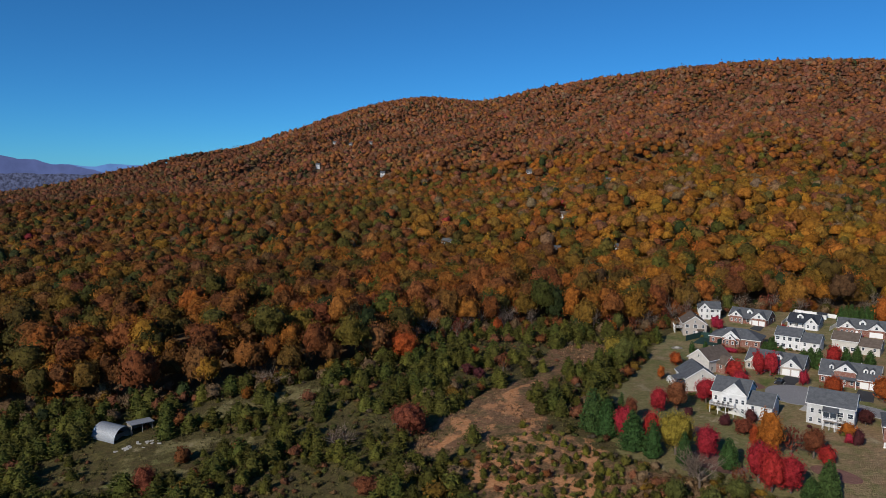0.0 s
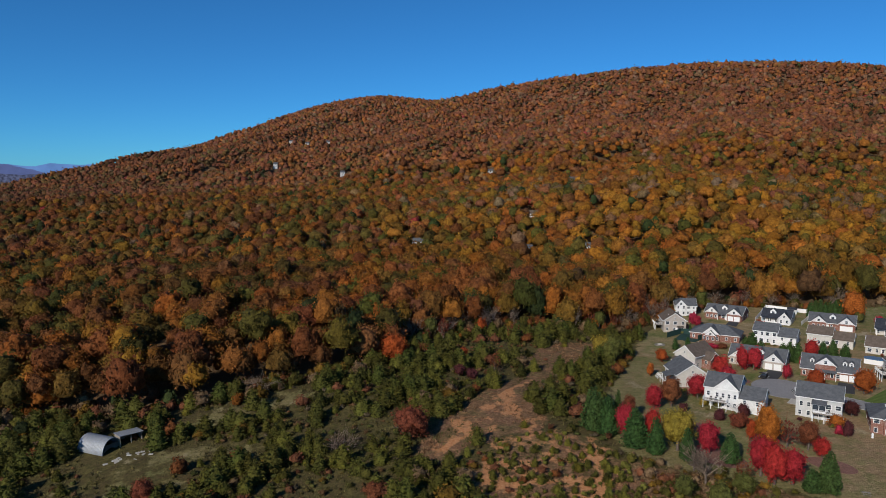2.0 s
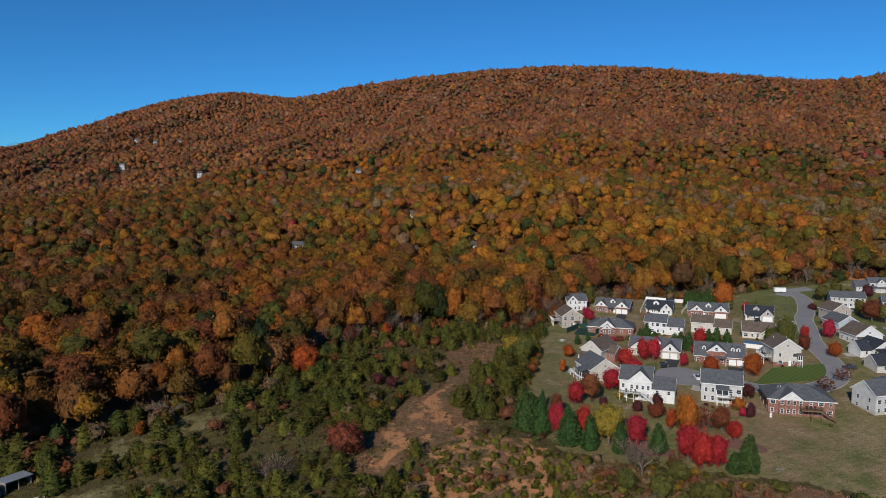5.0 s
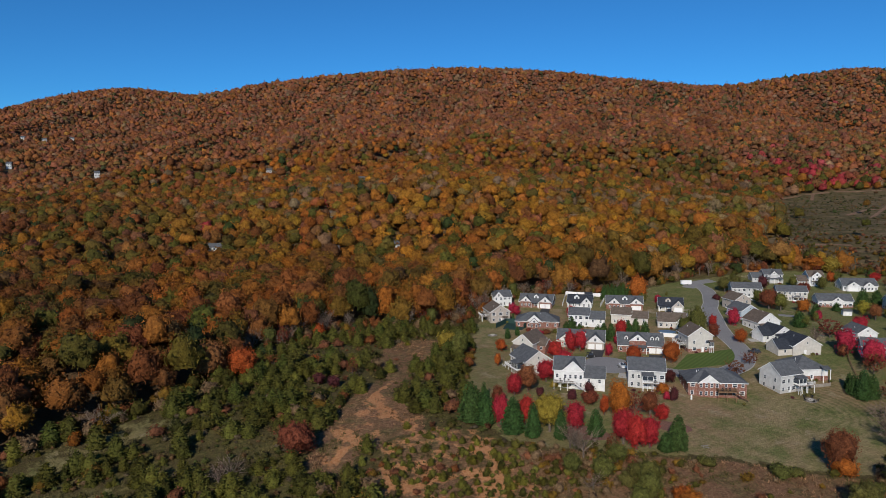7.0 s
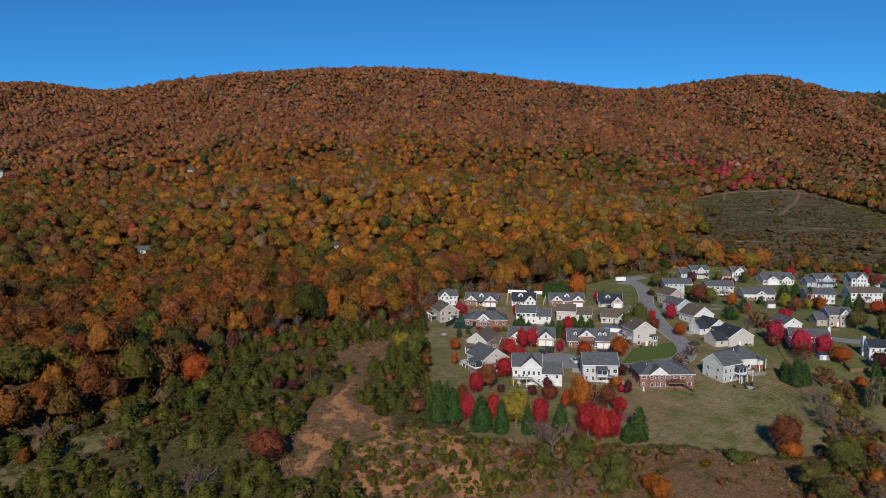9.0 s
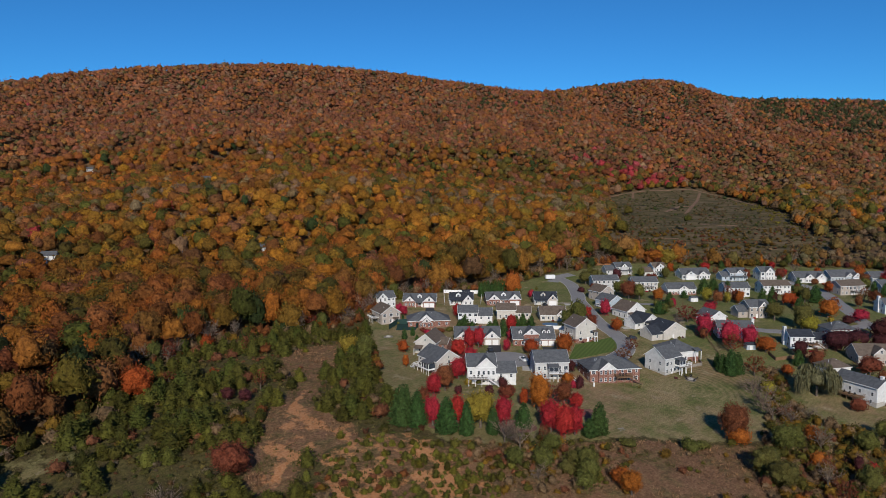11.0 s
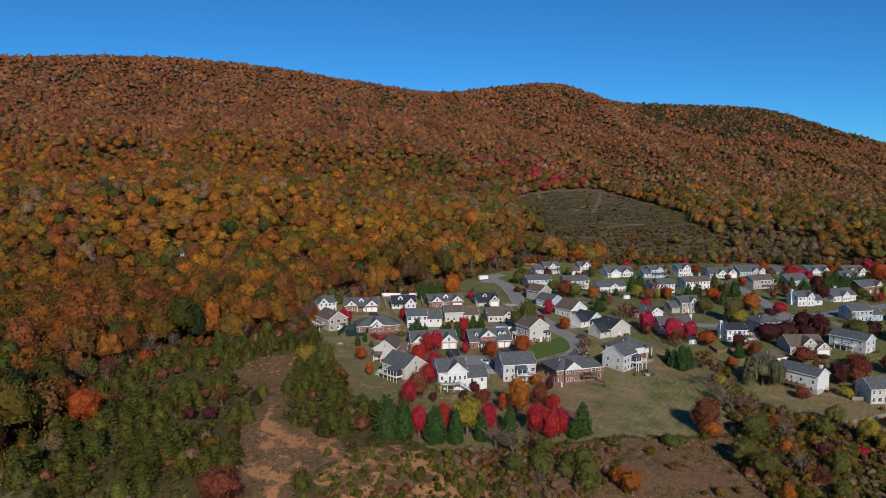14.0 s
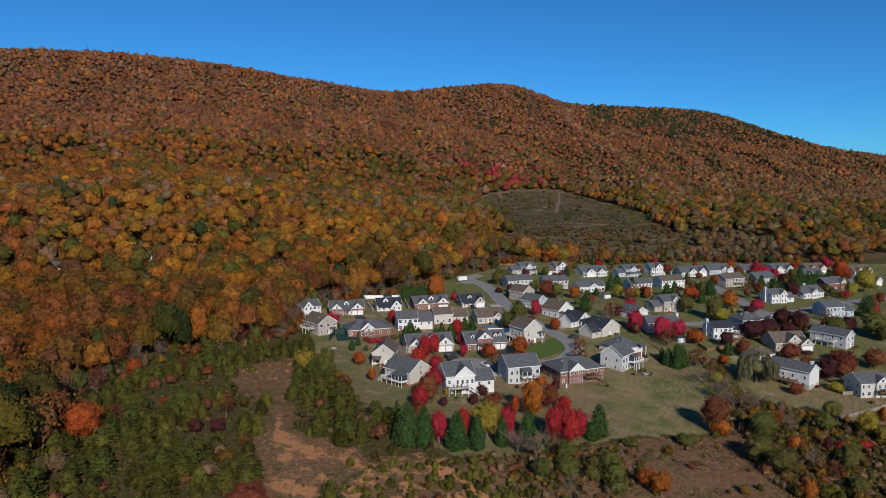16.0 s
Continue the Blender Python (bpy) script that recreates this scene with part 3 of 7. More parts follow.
def leaf_ball(rs, count, size, lobes=6, flat=1.0, core=True, top=False, low=-0.75, leaves=0, leaf=0.1, spray=0.0, squash=0.85, cut=-0.1, jitter=0.4, rough=1.0, wild=0.9):
    """A crown of radius 1 about the origin: leaf clumps over an uneven, lobed shell, and an inner mass."""
    bumps = [(d / np.linalg.norm(d), rs.uniform(-0.16, 0.2) * rough) for d in rs.normal(size=(lobes, 3))]
    C, S, D = [], [], []
    for k in range(count):
        z = 1 - (1 - low) * (k + 0.5) / count if not top else 1 - 1.25 * (k + 0.5) / count
        a = k * 2.39996 + rs.uniform(-0.5, 0.5)
        h = math.sqrt(max(0, 1 - z * z))
        d = np.array((h * math.cos(a), h * math.sin(a), z)) + rs.normal(size=3) * 0.12
        d /= np.linalg.norm(d)
        r = 0.86 + sum(b * max(0, d @ e) ** 3 for e, b in bumps) + rs.uniform(-0.07, 0.07)
        s = size * rs.uniform(0.7, 1.3)
        C.append(d * (r - s * 0.5) * (1, 1, flat))
        S.append(s)
        D.append(d)
    V, F = clumped(rs, C, S, D, jitter, cut, squash)
    if leaves:
        v, f = fuzz(rs, C, S, D, leaves, leaf, spray, wild)
        F = np.concatenate([F, f + len(V)])
        V = np.concatenate([V, v])
    if core:
        v = TWENTY_V * (0.8 - size * 0.45) * (1, 1, flat)
        nrm = np.cross(v[TWENTY_F[:, 1]] - v[TWENTY_F[:, 0]], v[TWENTY_F[:, 2]] - v[TWENTY_F[:, 0]])
        f = np.where(((nrm * v[TWENTY_F].mean(1)).sum(1) < 0)[:, None], TWENTY_F[:, ::-1], TWENTY_F)
        F = np.concatenate([F, f + len(V)])
        V = np.concatenate([V, v])
    return V, F


def billow(rs, count, lumps, low=-0.5, depth=0.34, rough=0.14, flat=1.0, leaves=0, leaf=0.1, wild=0.9):
    """A leafy crown of radius about 1: rounded boughs, like a cauliflower's, over an uneven dome; loose leaf sprays stand off it."""
    k = np.arange(count)
    z = 1 - (1 - low) * (k + 0.5) / count
    a = k * 2.39996
    h = np.sqrt(1 - z * z)
    d = np.stack([h * np.cos(a), h * np.sin(a), z], -1) + rs.normal(size=(count, 3)) * 0.5 / math.sqrt(count)
    d /= np.linalg.norm(d, axis=1, keepdims=True)
    bm = bmesh.new()
    for q in d:
        bm.verts.new(q)
    bm.verts.ensure_lookup_table()
    bmesh.ops.convex_hull(bm, input=bm.verts[:])
    bm.verts.index_update()
    f = np.array([[w.index for w in q.verts] for q in bm.faces])
    d = np.array([w.co[:] for w in bm.verts])
    bm.free()
    nrm = np.cross(d[f[:, 1]] - d[f[:, 0]], d[f[:, 2]] - d[f[:, 0]])
    f = np.where(((nrm * d[f].mean(1)).sum(1) < 0)[:, None], f[:, ::-1], f)
    f = f[d[f][:, :, 2].mean(1) > low * 0.97 if low > -0.9 else np.ones(len(f), bool)]
    m = np.arange(lumps)
    cz = 1 - (1 - low) * (m + 0.5) / lumps
    ch = np.sqrt(1 - cz * cz)
    c = np.stack([ch * np.cos(m * 2.39996), ch * np.sin(m * 2.39996), cz], -1) + rs.normal(size=(lumps, 3)) * 0.6 / math.sqrt(lumps)
    c /= np.linalg.norm(c, axis=1, keepdims=True)
    tall = rs.uniform(-0.12, 0.12, lumps)
    wide = 1.04 * math.sqrt(2 * (1 - low) / lumps)
    ang = np.arccos(np.clip(d @ c.T, -1, 1)) / wide
    bump = (np.sqrt(np.clip(1 - ang ** 2, 0, 1)) * depth + tall[None]).max(1)
    e = rs.normal(size=(5, 3))
    e /= np.linalg.norm(e, axis=1, keepdims=True)
    r = 1 - depth + bump + (np.clip(d @ e.T, 0, 1) ** 2 @ rs.uniform(-rough, rough, 5))
    v = d * r[:, None] * (1, 1, flat)
    if leaves:
        # sprays all over the boughs, in a layer that hides the smooth shell
        k = rs.randint(len(d), size=leaves)
        q = d[k] + rs.normal(size=(leaves, 3)) * 1.6 / math.sqrt(count)
        near = np.argmax(q @ d.T, 1)
        q /= np.linalg.norm(q, axis=1, keepdims=True)
        p = q * (r[near] * rs.uniform(0.9, 1.14, leaves))[:, None] * (1, 1, flat)
        fv, ff = sprays(rs, p, q, leaf, wild)
        f = np.concatenate([f, ff + len(v)])
        v = np.concatenate([v * 0.88, fv])
    return v, f


def sprays(rs, p, out, size, wild, long=0.9, droop=0.0):
    """Small leaf sprays, one triangle each, at the points p, facing roughly outward."""
    n = len(p)
    nrm = out + rs.normal(size=(n, 3)) * wild
    nrm /= np.linalg.norm(nrm, axis=1, keepdims=True)
    u = np.cross(nrm, rs.normal(size=(n, 3)))
    u = u * (1 - droop) + (out + (0, 0, -0.25)) * droop
    u /= np.linalg.norm(u, axis=1, keepdims=True) + 1e-9
    w = np.cross(nrm, u)
    w /= np.linalg.norm(w, axis=1, keepdims=True) + 1e-9
    s = size * rs.uniform(0.6, 1.4, (n, 1))
    V = np.stack([p - u * s * 0.6 - w * s * 0.5, p - u * s * 0.5 + w * s * 0.55, p + u * s * long], 1).reshape(-1, 3)
    return V, np.arange(n * 3).reshape(-1, 3)


def rough_ball(rs, sub, jitter, flat=0.85, cut=-0.45):
    """A far crown of radius 1: a jagged ball without its underside."""
    bm = bmesh.new()
    bmesh.ops.create_icosphere(bm, subdivisions=sub, radius=1)
    v = np.array([w.co[:] for w in bm.verts])
    f = np.array([[w.index for w in q.verts] for q in bm.faces])
    bm.free()
    v = v * (1 + rs.uniform(-jitter, jitter, (len(v), 1)))
    v = v + rs.normal(size=v.shape) * jitter * 0.25
    v[:, 2] *= flat
    keep = v[f][:, :, 2].mean(1) > cut
    f = f[keep]
    used = np.unique(f)
    back = np.full(len(v), -1)
    back[used] = np.arange(len(used))
    return v[used], back[f]


def pine(rs, count=150, wide=0.36, blunt=0.5, size=0.1, whorl=0.55):
    """A young pine 1 high and about 0.72 across: ragged drooping sprays in loose whorls over a dark inner cone."""
    z = 1 - rs.uniform(0, 1, count) ** 0.6 * 0.97
    tier = np.round(z * 8 + rs.uniform(-0.25, 0.25, count)) / 8
    z = np.clip(z * (1 - whorl) + tier * whorl, 0.02, 0.99)
    a = rs.uniform(0, 6.283, count)
    swell = 1 + (0.06 + 0.3 * whorl) * np.sin(a * 2 + rs.uniform(0, 6)) + 0.12 * np.sin(a * 5 + z * 14)
    r = wide * (1 - z) ** blunt * np.minimum(1, 0.72 + 2 * z) * swell * rs.uniform(0.72, 1.08, count)
    out = np.stack([np.cos(a), np.sin(a), np.full(count, 0.55)], -1)
    out /= np.linalg.norm(out, axis=1, keepdims=True)
    V, F = sprays(rs, np.stack([np.cos(a) * r, np.sin(a) * r, z], -1), out, size, 0.55, 1.1, 0.65)
    k = np.arange(8) * 0.785
    core = np.concatenate([[(0, 0, 0.98)], np.stack([np.cos(k) * wide * 0.55, np.sin(k) * wide * 0.55, np.full(8, 0.5)], -1), np.stack([np.cos(k) * wide * 0.72, np.sin(k) * wide * 0.72, np.full(8, 0.04)], -1)])
    tris = [(0, 1 + i, 1 + (i + 1) % 8) for i in range(8)] + [(1 + i, 9 + i, 9 + (i + 1) % 8) for i in range(8)] + [(1 + i, 9 + (i + 1) % 8, 1 + (i + 1) % 8) for i in range(8)]
    return np.concatenate([V, core]), np.concatenate([F, np.array(tris) + len(V)])


def twigs(rs, limbs, kids):
    """A bare crown of radius about 1: thin branching rods (as narrow three-sided bars)."""
    verts, tris = [], []

    def bar(p, q, r, r2):
        d = (q - p) / np.linalg.norm(q - p)
        u = np.cross(d, (0.3, 0.5, 0.8))
        u /= np.linalg.norm(u)
        w = np.cross(d, u)
        i = len(verts)
        for c, rad in ((p, r), (q, r2)):
            for t in (0, 2.094, 4.189):
                verts.append(c + (u * math.cos(t) + w * math.sin(t)) * rad)
        for k in range(3):
            j = (k + 1) % 3
            tris.append((i + k, i + j, i + 3 + j))
            tris.append((i + k, i + 3 + j, i + 3 + k))

    for k in range(limbs):
        a, el = rs.uniform(0, 6.283), rs.uniform(0.3, 1.35)
        d = np.array((math.cos(a) * math.cos(el), math.sin(a) * math.cos(el), math.sin(el)))
        p = np.array((0, 0, -0.9 + rs.uniform(0, 0.4)))
        q = p + d * rs.uniform(0.9, 1.5)
        bar(p, q, 0.04, 0.014)
        for j in range(kids):
            s = p + (q - p) * rs.uniform(0.35, 1)
            e = s + (d + rs.normal(size=3) * 0.7) * rs.uniform(0.25, 0.5)
            bar(s, e, 0.02, 0.009)
            for g in range(2):
                e2 = e + (d + rs.normal(size=3) * 0.8) * rs.uniform(0.12, 0.3)
                bar(s + (e - s) * rs.uniform(0.5, 1), e2, 0.014, 0.006)
    return np.array(verts), np.array(tris)


def scatter(protos, which, pos, scale, turn):
    """Many copies joined into arrays. scale: (n, 3). Also gives, for every vertex, its copy."""
    V, T, W, base = [], [], [], 0
    for k, (pv, pt) in enumerate(protos):
        sel = np.nonzero(which == k)[0]
        if not len(sel):
            continue
        c, s = np.cos(turn[sel])[:, None], np.sin(turn[sel])[:, None]
        x, y, z = pv[:, 0][None], pv[:, 1][None], pv[:, 2][None]
        vx = (x * c - y * s) * scale[sel, 0:1] + pos[sel, 0:1]
        vy = (x * s + y * c) * scale[sel, 1:2] + pos[sel, 1:2]
        vz = z * scale[sel, 2:3] + pos[sel, 2:3]
        V.append(np.stack([vx, vy, vz], -1).reshape(-1, 3))
        T.append((pt[None] + (np.arange(len(sel)) * len(pv))[:, None, None]).reshape(-1, 3) + base)
        W.append(np.repeat(sel, len(pv)))
        base += len(sel) * len(pv)
    return np.concatenate(V), np.concatenate(T), np.concatenate(W)


# ---- forest ----
SPECIES = np.array([(0.235, 0.082, 0.013), (0.165, 0.058, 0.019), (0.145, 0.082, 0.013), (0.075, 0.068, 0.013), (0.245, 0.112, 0.013), (0.034, 0.047, 0.014),
                    (0.165, 0.107, 0.06), (0.25, 0.034, 0.038), (0.17, 0.066, 0.034)])
HOMES = ((236, 657), (62, 522), (128, 464), (158, 552), (26, 1047), (10, 1314), (-28, 1385), (-59, 1399), (-75, 1143), (213, 900), (170, 448))


def species_of(x, y, rs):
    """Colours of the trees by place: orange and olive oak below, gold on the low spur, rust and bare trees up the
    slope, pines on the far end; side-lit shade in the west is painted into them.
    """
    n = len(x)
    u = (x - CREST[0]) * FRONT[0] + (y - CREST[1]) * FRONT[1]
    s = (x - CREST[0]) * AXIS[0] + (y - CREST[1]) * AXIS[1]
    up = np.clip((850 - u) / 500, 0, 1)
    patch, patch2 = waves(x, y, 120, 21), waves(x, y, 70, 22)
    gold = np.exp(-(((x - 320) / 130) ** 2 + ((y - 480) / 110) ** 2))
    gold = np.maximum(gold, 1.3 * np.exp(-(((x - 700) / 110) ** 2 + ((y - 248) / 45) ** 2)))
    pink = np.exp(-(((x - 775) / 55) ** 2 + ((y - 525) / 42) ** 2))
    pine = 5.0 * np.clip((s - 1640) / 120, 0, 1) * np.clip((330 - u) / 160, 0, 1) * np.clip(0.75 + 0.7 * patch2, 0.1, 1.5) + 0.6 * np.clip(patch2 - 0.6, 0, 1)
    pine = pine + 0.7 * np.clip((s - 900) / 300, 0, 1) * np.clip((420 - u) / 200, 0, 1) * np.clip(patch + 0.1, 0, 1)
    mauve = np.clip((420 - u) / 250, 0, 1) * np.clip(patch2 + 0.15, 0, 1.2)
    bare = np.clip(1 - np.abs(u - 880) / 90, 0, 1) * np.clip((s - 480) / 150, 0, 1) * 0.7 + 0.35 * np.clip((s - 900) / 250, 0, 1) * np.clip((u - 500) / 200, 0, 1)
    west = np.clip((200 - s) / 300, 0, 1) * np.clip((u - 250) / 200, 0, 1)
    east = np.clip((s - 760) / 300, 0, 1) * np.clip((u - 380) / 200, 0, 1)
    oak_shade = np.clip((170 - x) / 220, 0, 1) * np.clip((u - 650) / 250, 0, 1)
    scrubby = np.exp(-((((x - 500) / 108) ** 2 + ((y - 195) / 78) ** 2) ** 2))
    bare = bare + 1.6 * scrubby
    w = np.stack([1.0 + 0.3 * patch + 0.2 * up - 0.55 * east - 0.35 * oak_shade, 0.45 + 1.3 * up + 0.3 * patch2 + 1.2 * west + 0.9 * oak_shade, 0.75 - 0.55 * up - 0.2 * patch, np.clip(0.62 - 0.45 * up + 0.55 * patch2, 0.04, 2) + 1.1 * east + 0.8 * west + 0.35 * oak_shade,
                  0.28 + 2.4 * gold - 0.15 * up, 0.09 + 2.5 * pine, 0.1 + 0.25 * up + 2.0 * bare + 1.3 * mauve, 0.01 + 5.0 * pink, 0.15 + 0.75 * up + 1.0 * mauve], -1)
    w = np.clip(w, 0.01, None)
    c = np.cumsum(w / w.sum(1, keepdims=True), 1)
    k = (rs.rand(n, 1) > c).sum(1).clip(0, 8)
    k2 = (rs.rand(n, 1) > c).sum(1).clip(0, 8)
    f = np.where((k == 5) | (k == 7), 0.0, rs.uniform(0, 0.35, n))[:, None]
    col = SPECIES[k] * (1 - f) + SPECIES[k2] * f
    col = col + (np.array((0.095, 0.075, 0.04)) - col) * 0.6 * scrubby[:, None]
    # west and oak zones darkened: shade of side-lit crowns put into the colour
    col = col * (1 - 0.24 * west - 0.2 * oak_shade)[:, None] * rs.uniform(0.72, 1.25, (n, 1)) * (1 + rs.uniform(-0.1, 0.1, (n, 3)))
    return col, k


def grid_of(spacing, r0, r1, rs):
    """Jittered plan points in the sector that the flight looks over, between two distances."""
    g = np.arange(-r1, r1, spacing)
    X, Y = np.meshgrid(g, g)
    X, Y = X.ravel() - 45 + rs.uniform(-0.42, 0.42, X.size) * spacing, Y.ravel() + 40 + rs.uniform(-0.42, 0.42, X.size) * spacing
    d, az = np.hypot(X + 45, Y - 40), np.degrees(np.arctan2(X + 45, Y - 40))
    u = (X - CREST[0]) * FRONT[0] + (Y - CREST[1]) * FRONT[1]
    ok = (d > r0) & (d <= r1) & (az > -32) & (az < 95) & (u > -40) & ~inside(X, Y, OPEN)
    ok &= ~(inside(X, Y, CLEARING) & (rs.rand(X.size) > 0.006))
    for hx, hy in HOMES:
        d = math.hypot(hx + 45, hy - 40)
        ok &= near_line(X, Y, [(hx, hy + 4), (hx - (hx + 45) / d * 16, hy - (hy - 40) / d * 16)]) > 7.0
    ok &= near_line(X, Y, [(640, 120), (617, 140), (594, 165), (595, 182)]) > 8
    return X[ok], Y[ok]


def make_forest():
    rs = np.random.RandomState(11)
    near = [billow(rs, 120, 9 + k, -0.5, 0.5, 0.22, leaves=380, leaf=0.095, wild=0.9) for k in range(12)]
    mid = [billow(rs, 32, 5 + k % 4, -0.35, 0.42, 0.2, leaves=60, leaf=0.15, wild=0.8) for k in range(12)]
    far = [billow(rs, 10, 4, -0.2, 0.28, 0.15, leaves=15, leaf=0.22, wild=0.6) for k in range(12)]
    ridge = [billow(rs, 9, 4, -0.2, 0.28, 0.15, leaves=8, leaf=0.28, wild=0.6) for k in range(12)]
    for name, protos, spacing, r0, r1, size, label in (
            ("forest_near", near, 8.3, 150, 430, 5.9, "dense orange and olive autumn oak forest at the hill's foot"),
            ("forest_middle", mid, 8.3, 430, 950, 5.9, "dense rust and gold autumn forest on the lower slope"),
            ("forest_far", far, 7.8, 950, 1350, 5.8, "dense rust-brown autumn forest on the mountainside"),
            ("forest_ridge", ridge, 8.0, 1350, 2150, 5.9, "dense rust-brown and mauve autumn forest up to the ridge")):
        x, y = grid_of(spacing, r0, r1, rs)
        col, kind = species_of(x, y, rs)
        n = len(x)
        r = size * rs.uniform(0.62, 1.3, n) * np.where(kind == 5, 0.75, 1)
        tall = r * rs.uniform(0.9, 1.3, n) * np.where(kind == 5, 1.3, 1)
        trunk = rs.uniform(4.0, 11.5, n) if r0 < 400 else rs.uniform(3.5, 9.5, n) * (0.35 if r0 > 800 else 1)
        rim, cut = near_line(x, y, OPEN), near_line(x, y, CLEARING + CLEARING[:1])
        trunk = np.where(rim < 12, trunk * 0.8, trunk) * np.where(cut < 18, 0.15, 1)
        tall = np.where(rim < 12, tall * 1.2, tall) * np.where(cut < 18, 1.2, 1)
        low = 1 - 0.5 * np.exp(-((((x - 500) / 108) ** 2 + ((y - 195) / 78) ** 2) ** 2)) * (kind != 4)
        r, tall, trunk = r * low, tall * low, trunk * low * low
        if r0 < 400:
            col = np.where((kind == 6)[:, None], col * (0.6, 0.52, 0.42), col)
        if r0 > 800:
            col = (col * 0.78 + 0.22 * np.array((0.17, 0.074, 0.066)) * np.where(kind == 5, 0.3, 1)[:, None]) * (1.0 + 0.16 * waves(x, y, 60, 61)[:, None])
        s = (x - CREST[0]) * AXIS[0] + (y - CREST[1]) * AXIS[1]
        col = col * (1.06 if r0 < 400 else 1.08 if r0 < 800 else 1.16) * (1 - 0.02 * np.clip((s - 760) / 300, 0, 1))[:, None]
        pos = np.stack([x, y, height(x, y) + trunk + tall * 0.35], -1)
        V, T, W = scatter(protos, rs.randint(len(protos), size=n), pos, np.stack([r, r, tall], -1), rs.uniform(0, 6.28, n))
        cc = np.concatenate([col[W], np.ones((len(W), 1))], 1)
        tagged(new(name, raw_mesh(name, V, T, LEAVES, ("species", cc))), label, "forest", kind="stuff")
    # brush along the forest's edge
    edge = OPEN[1:-3]
    X, Y = [], []
    for (ax, ay), (bx, by) in zip(edge, edge[1:]):
        k = int(math.hypot(bx - ax, by - ay) / 1.4) + 1
        t = rs.rand(k)
        X.append(ax + (bx - ax) * t + rs.normal(size=k) * 4)
        Y.append(ay + (by - ay) * t + rs.normal(size=k) * 4)
    x, y = np.concatenate(X), np.concatenate(Y)
    ok = ~(inside(x, y, LAWN) & (rs.rand(len(x)) < 0.85))
    x, y = x[ok], y[ok]
    n = len(x)
    r = rs.uniform(0.9, 3.2, n)
    protos = [billow(rs, 24, 6, -0.6, 0.4, 0.3, leaves=90, leaf=0.2) for k in range(5)]
    col = SPECIES[rs.choice((0, 1, 2, 3, 3, 6, 6, 8, 5), n)] * rs.uniform(0.7, 1.2, (n, 1))
    V, T, W = scatter(protos, rs.randint(5, size=n), np.stack([x, y, height(x, y) + r * 0.6], -1), np.stack([r, r, r * rs.uniform(0.9, 1.6, n)], -1), rs.uniform(0, 6.28, n))
    tagged(new("forest_edge_brush", raw_mesh("forest_edge_brush", V, T, LEAVES, ("species", np.concatenate([col[W], np.ones((n and len(W), 1))], 1)))), "brown and olive brush along the forest edge", "brush", kind="stuff")


make_forest()


# ---- roads and drives ----
def ribbon(name, line, width, material, lift, label, category, kind="structure", edge=None):
    """A strip laid along a smooth line over the ground."""
    pts = [Vector((*p, 0)) for p in line]
    fine = []
    for i in range(len(pts) - 1):
        p0, p1, p2, p3 = pts[max(i - 1, 0)], pts[i], pts[i + 1], pts[min(i + 2, len(pts) - 1)]
        for k in range(8):
            t = k / 8
            fine.append(0.5 * ((2 * p1) + (p2 - p0) * t + (2 * p0 - 5 * p1 + 4 * p2 - p3) * t * t + (3 * p1 - p0 - 3 * p2 + p3) * t ** 3))
    fine.append(pts[-1])
    bm = bmesh.new()
    rows = []
    for i, p in enumerate(fine):
        d = (fine[min(i + 1, len(fine) - 1)] - fine[max(i - 1, 0)]).normalized()
        o = Vector((-d.y, d.x, 0))
        row = []
        for s in (-1, -0.5, 0, 0.5, 1):
            q = p + o * s * width / 2
            row.append(bm.verts.new((q.x, q.y, float(height(q.x, q.y)) + lift)))
        rows.append(row)
    for a, b in zip(rows, rows[1:]):
        for j in range(4):
            bm.faces.new((a[j], a[j + 1], b[j + 1], b[j]))
    ex = bmesh.ops.extrude_face_region(bm, geom=bm.faces[:])
    for v in ex["geom"]:
        if isinstance(v, bmesh.types.BMVert):
            v.co.z -= 0.5
    bmesh.ops.recalc_face_normals(bm, faces=bm.faces[:])
    me = bpy.data.meshes.new(name)
    bm.to_mesh(me)
    bm.free()
    me.materials.append(material)
    return tagged(new(name, me), label, category, kind=kind)


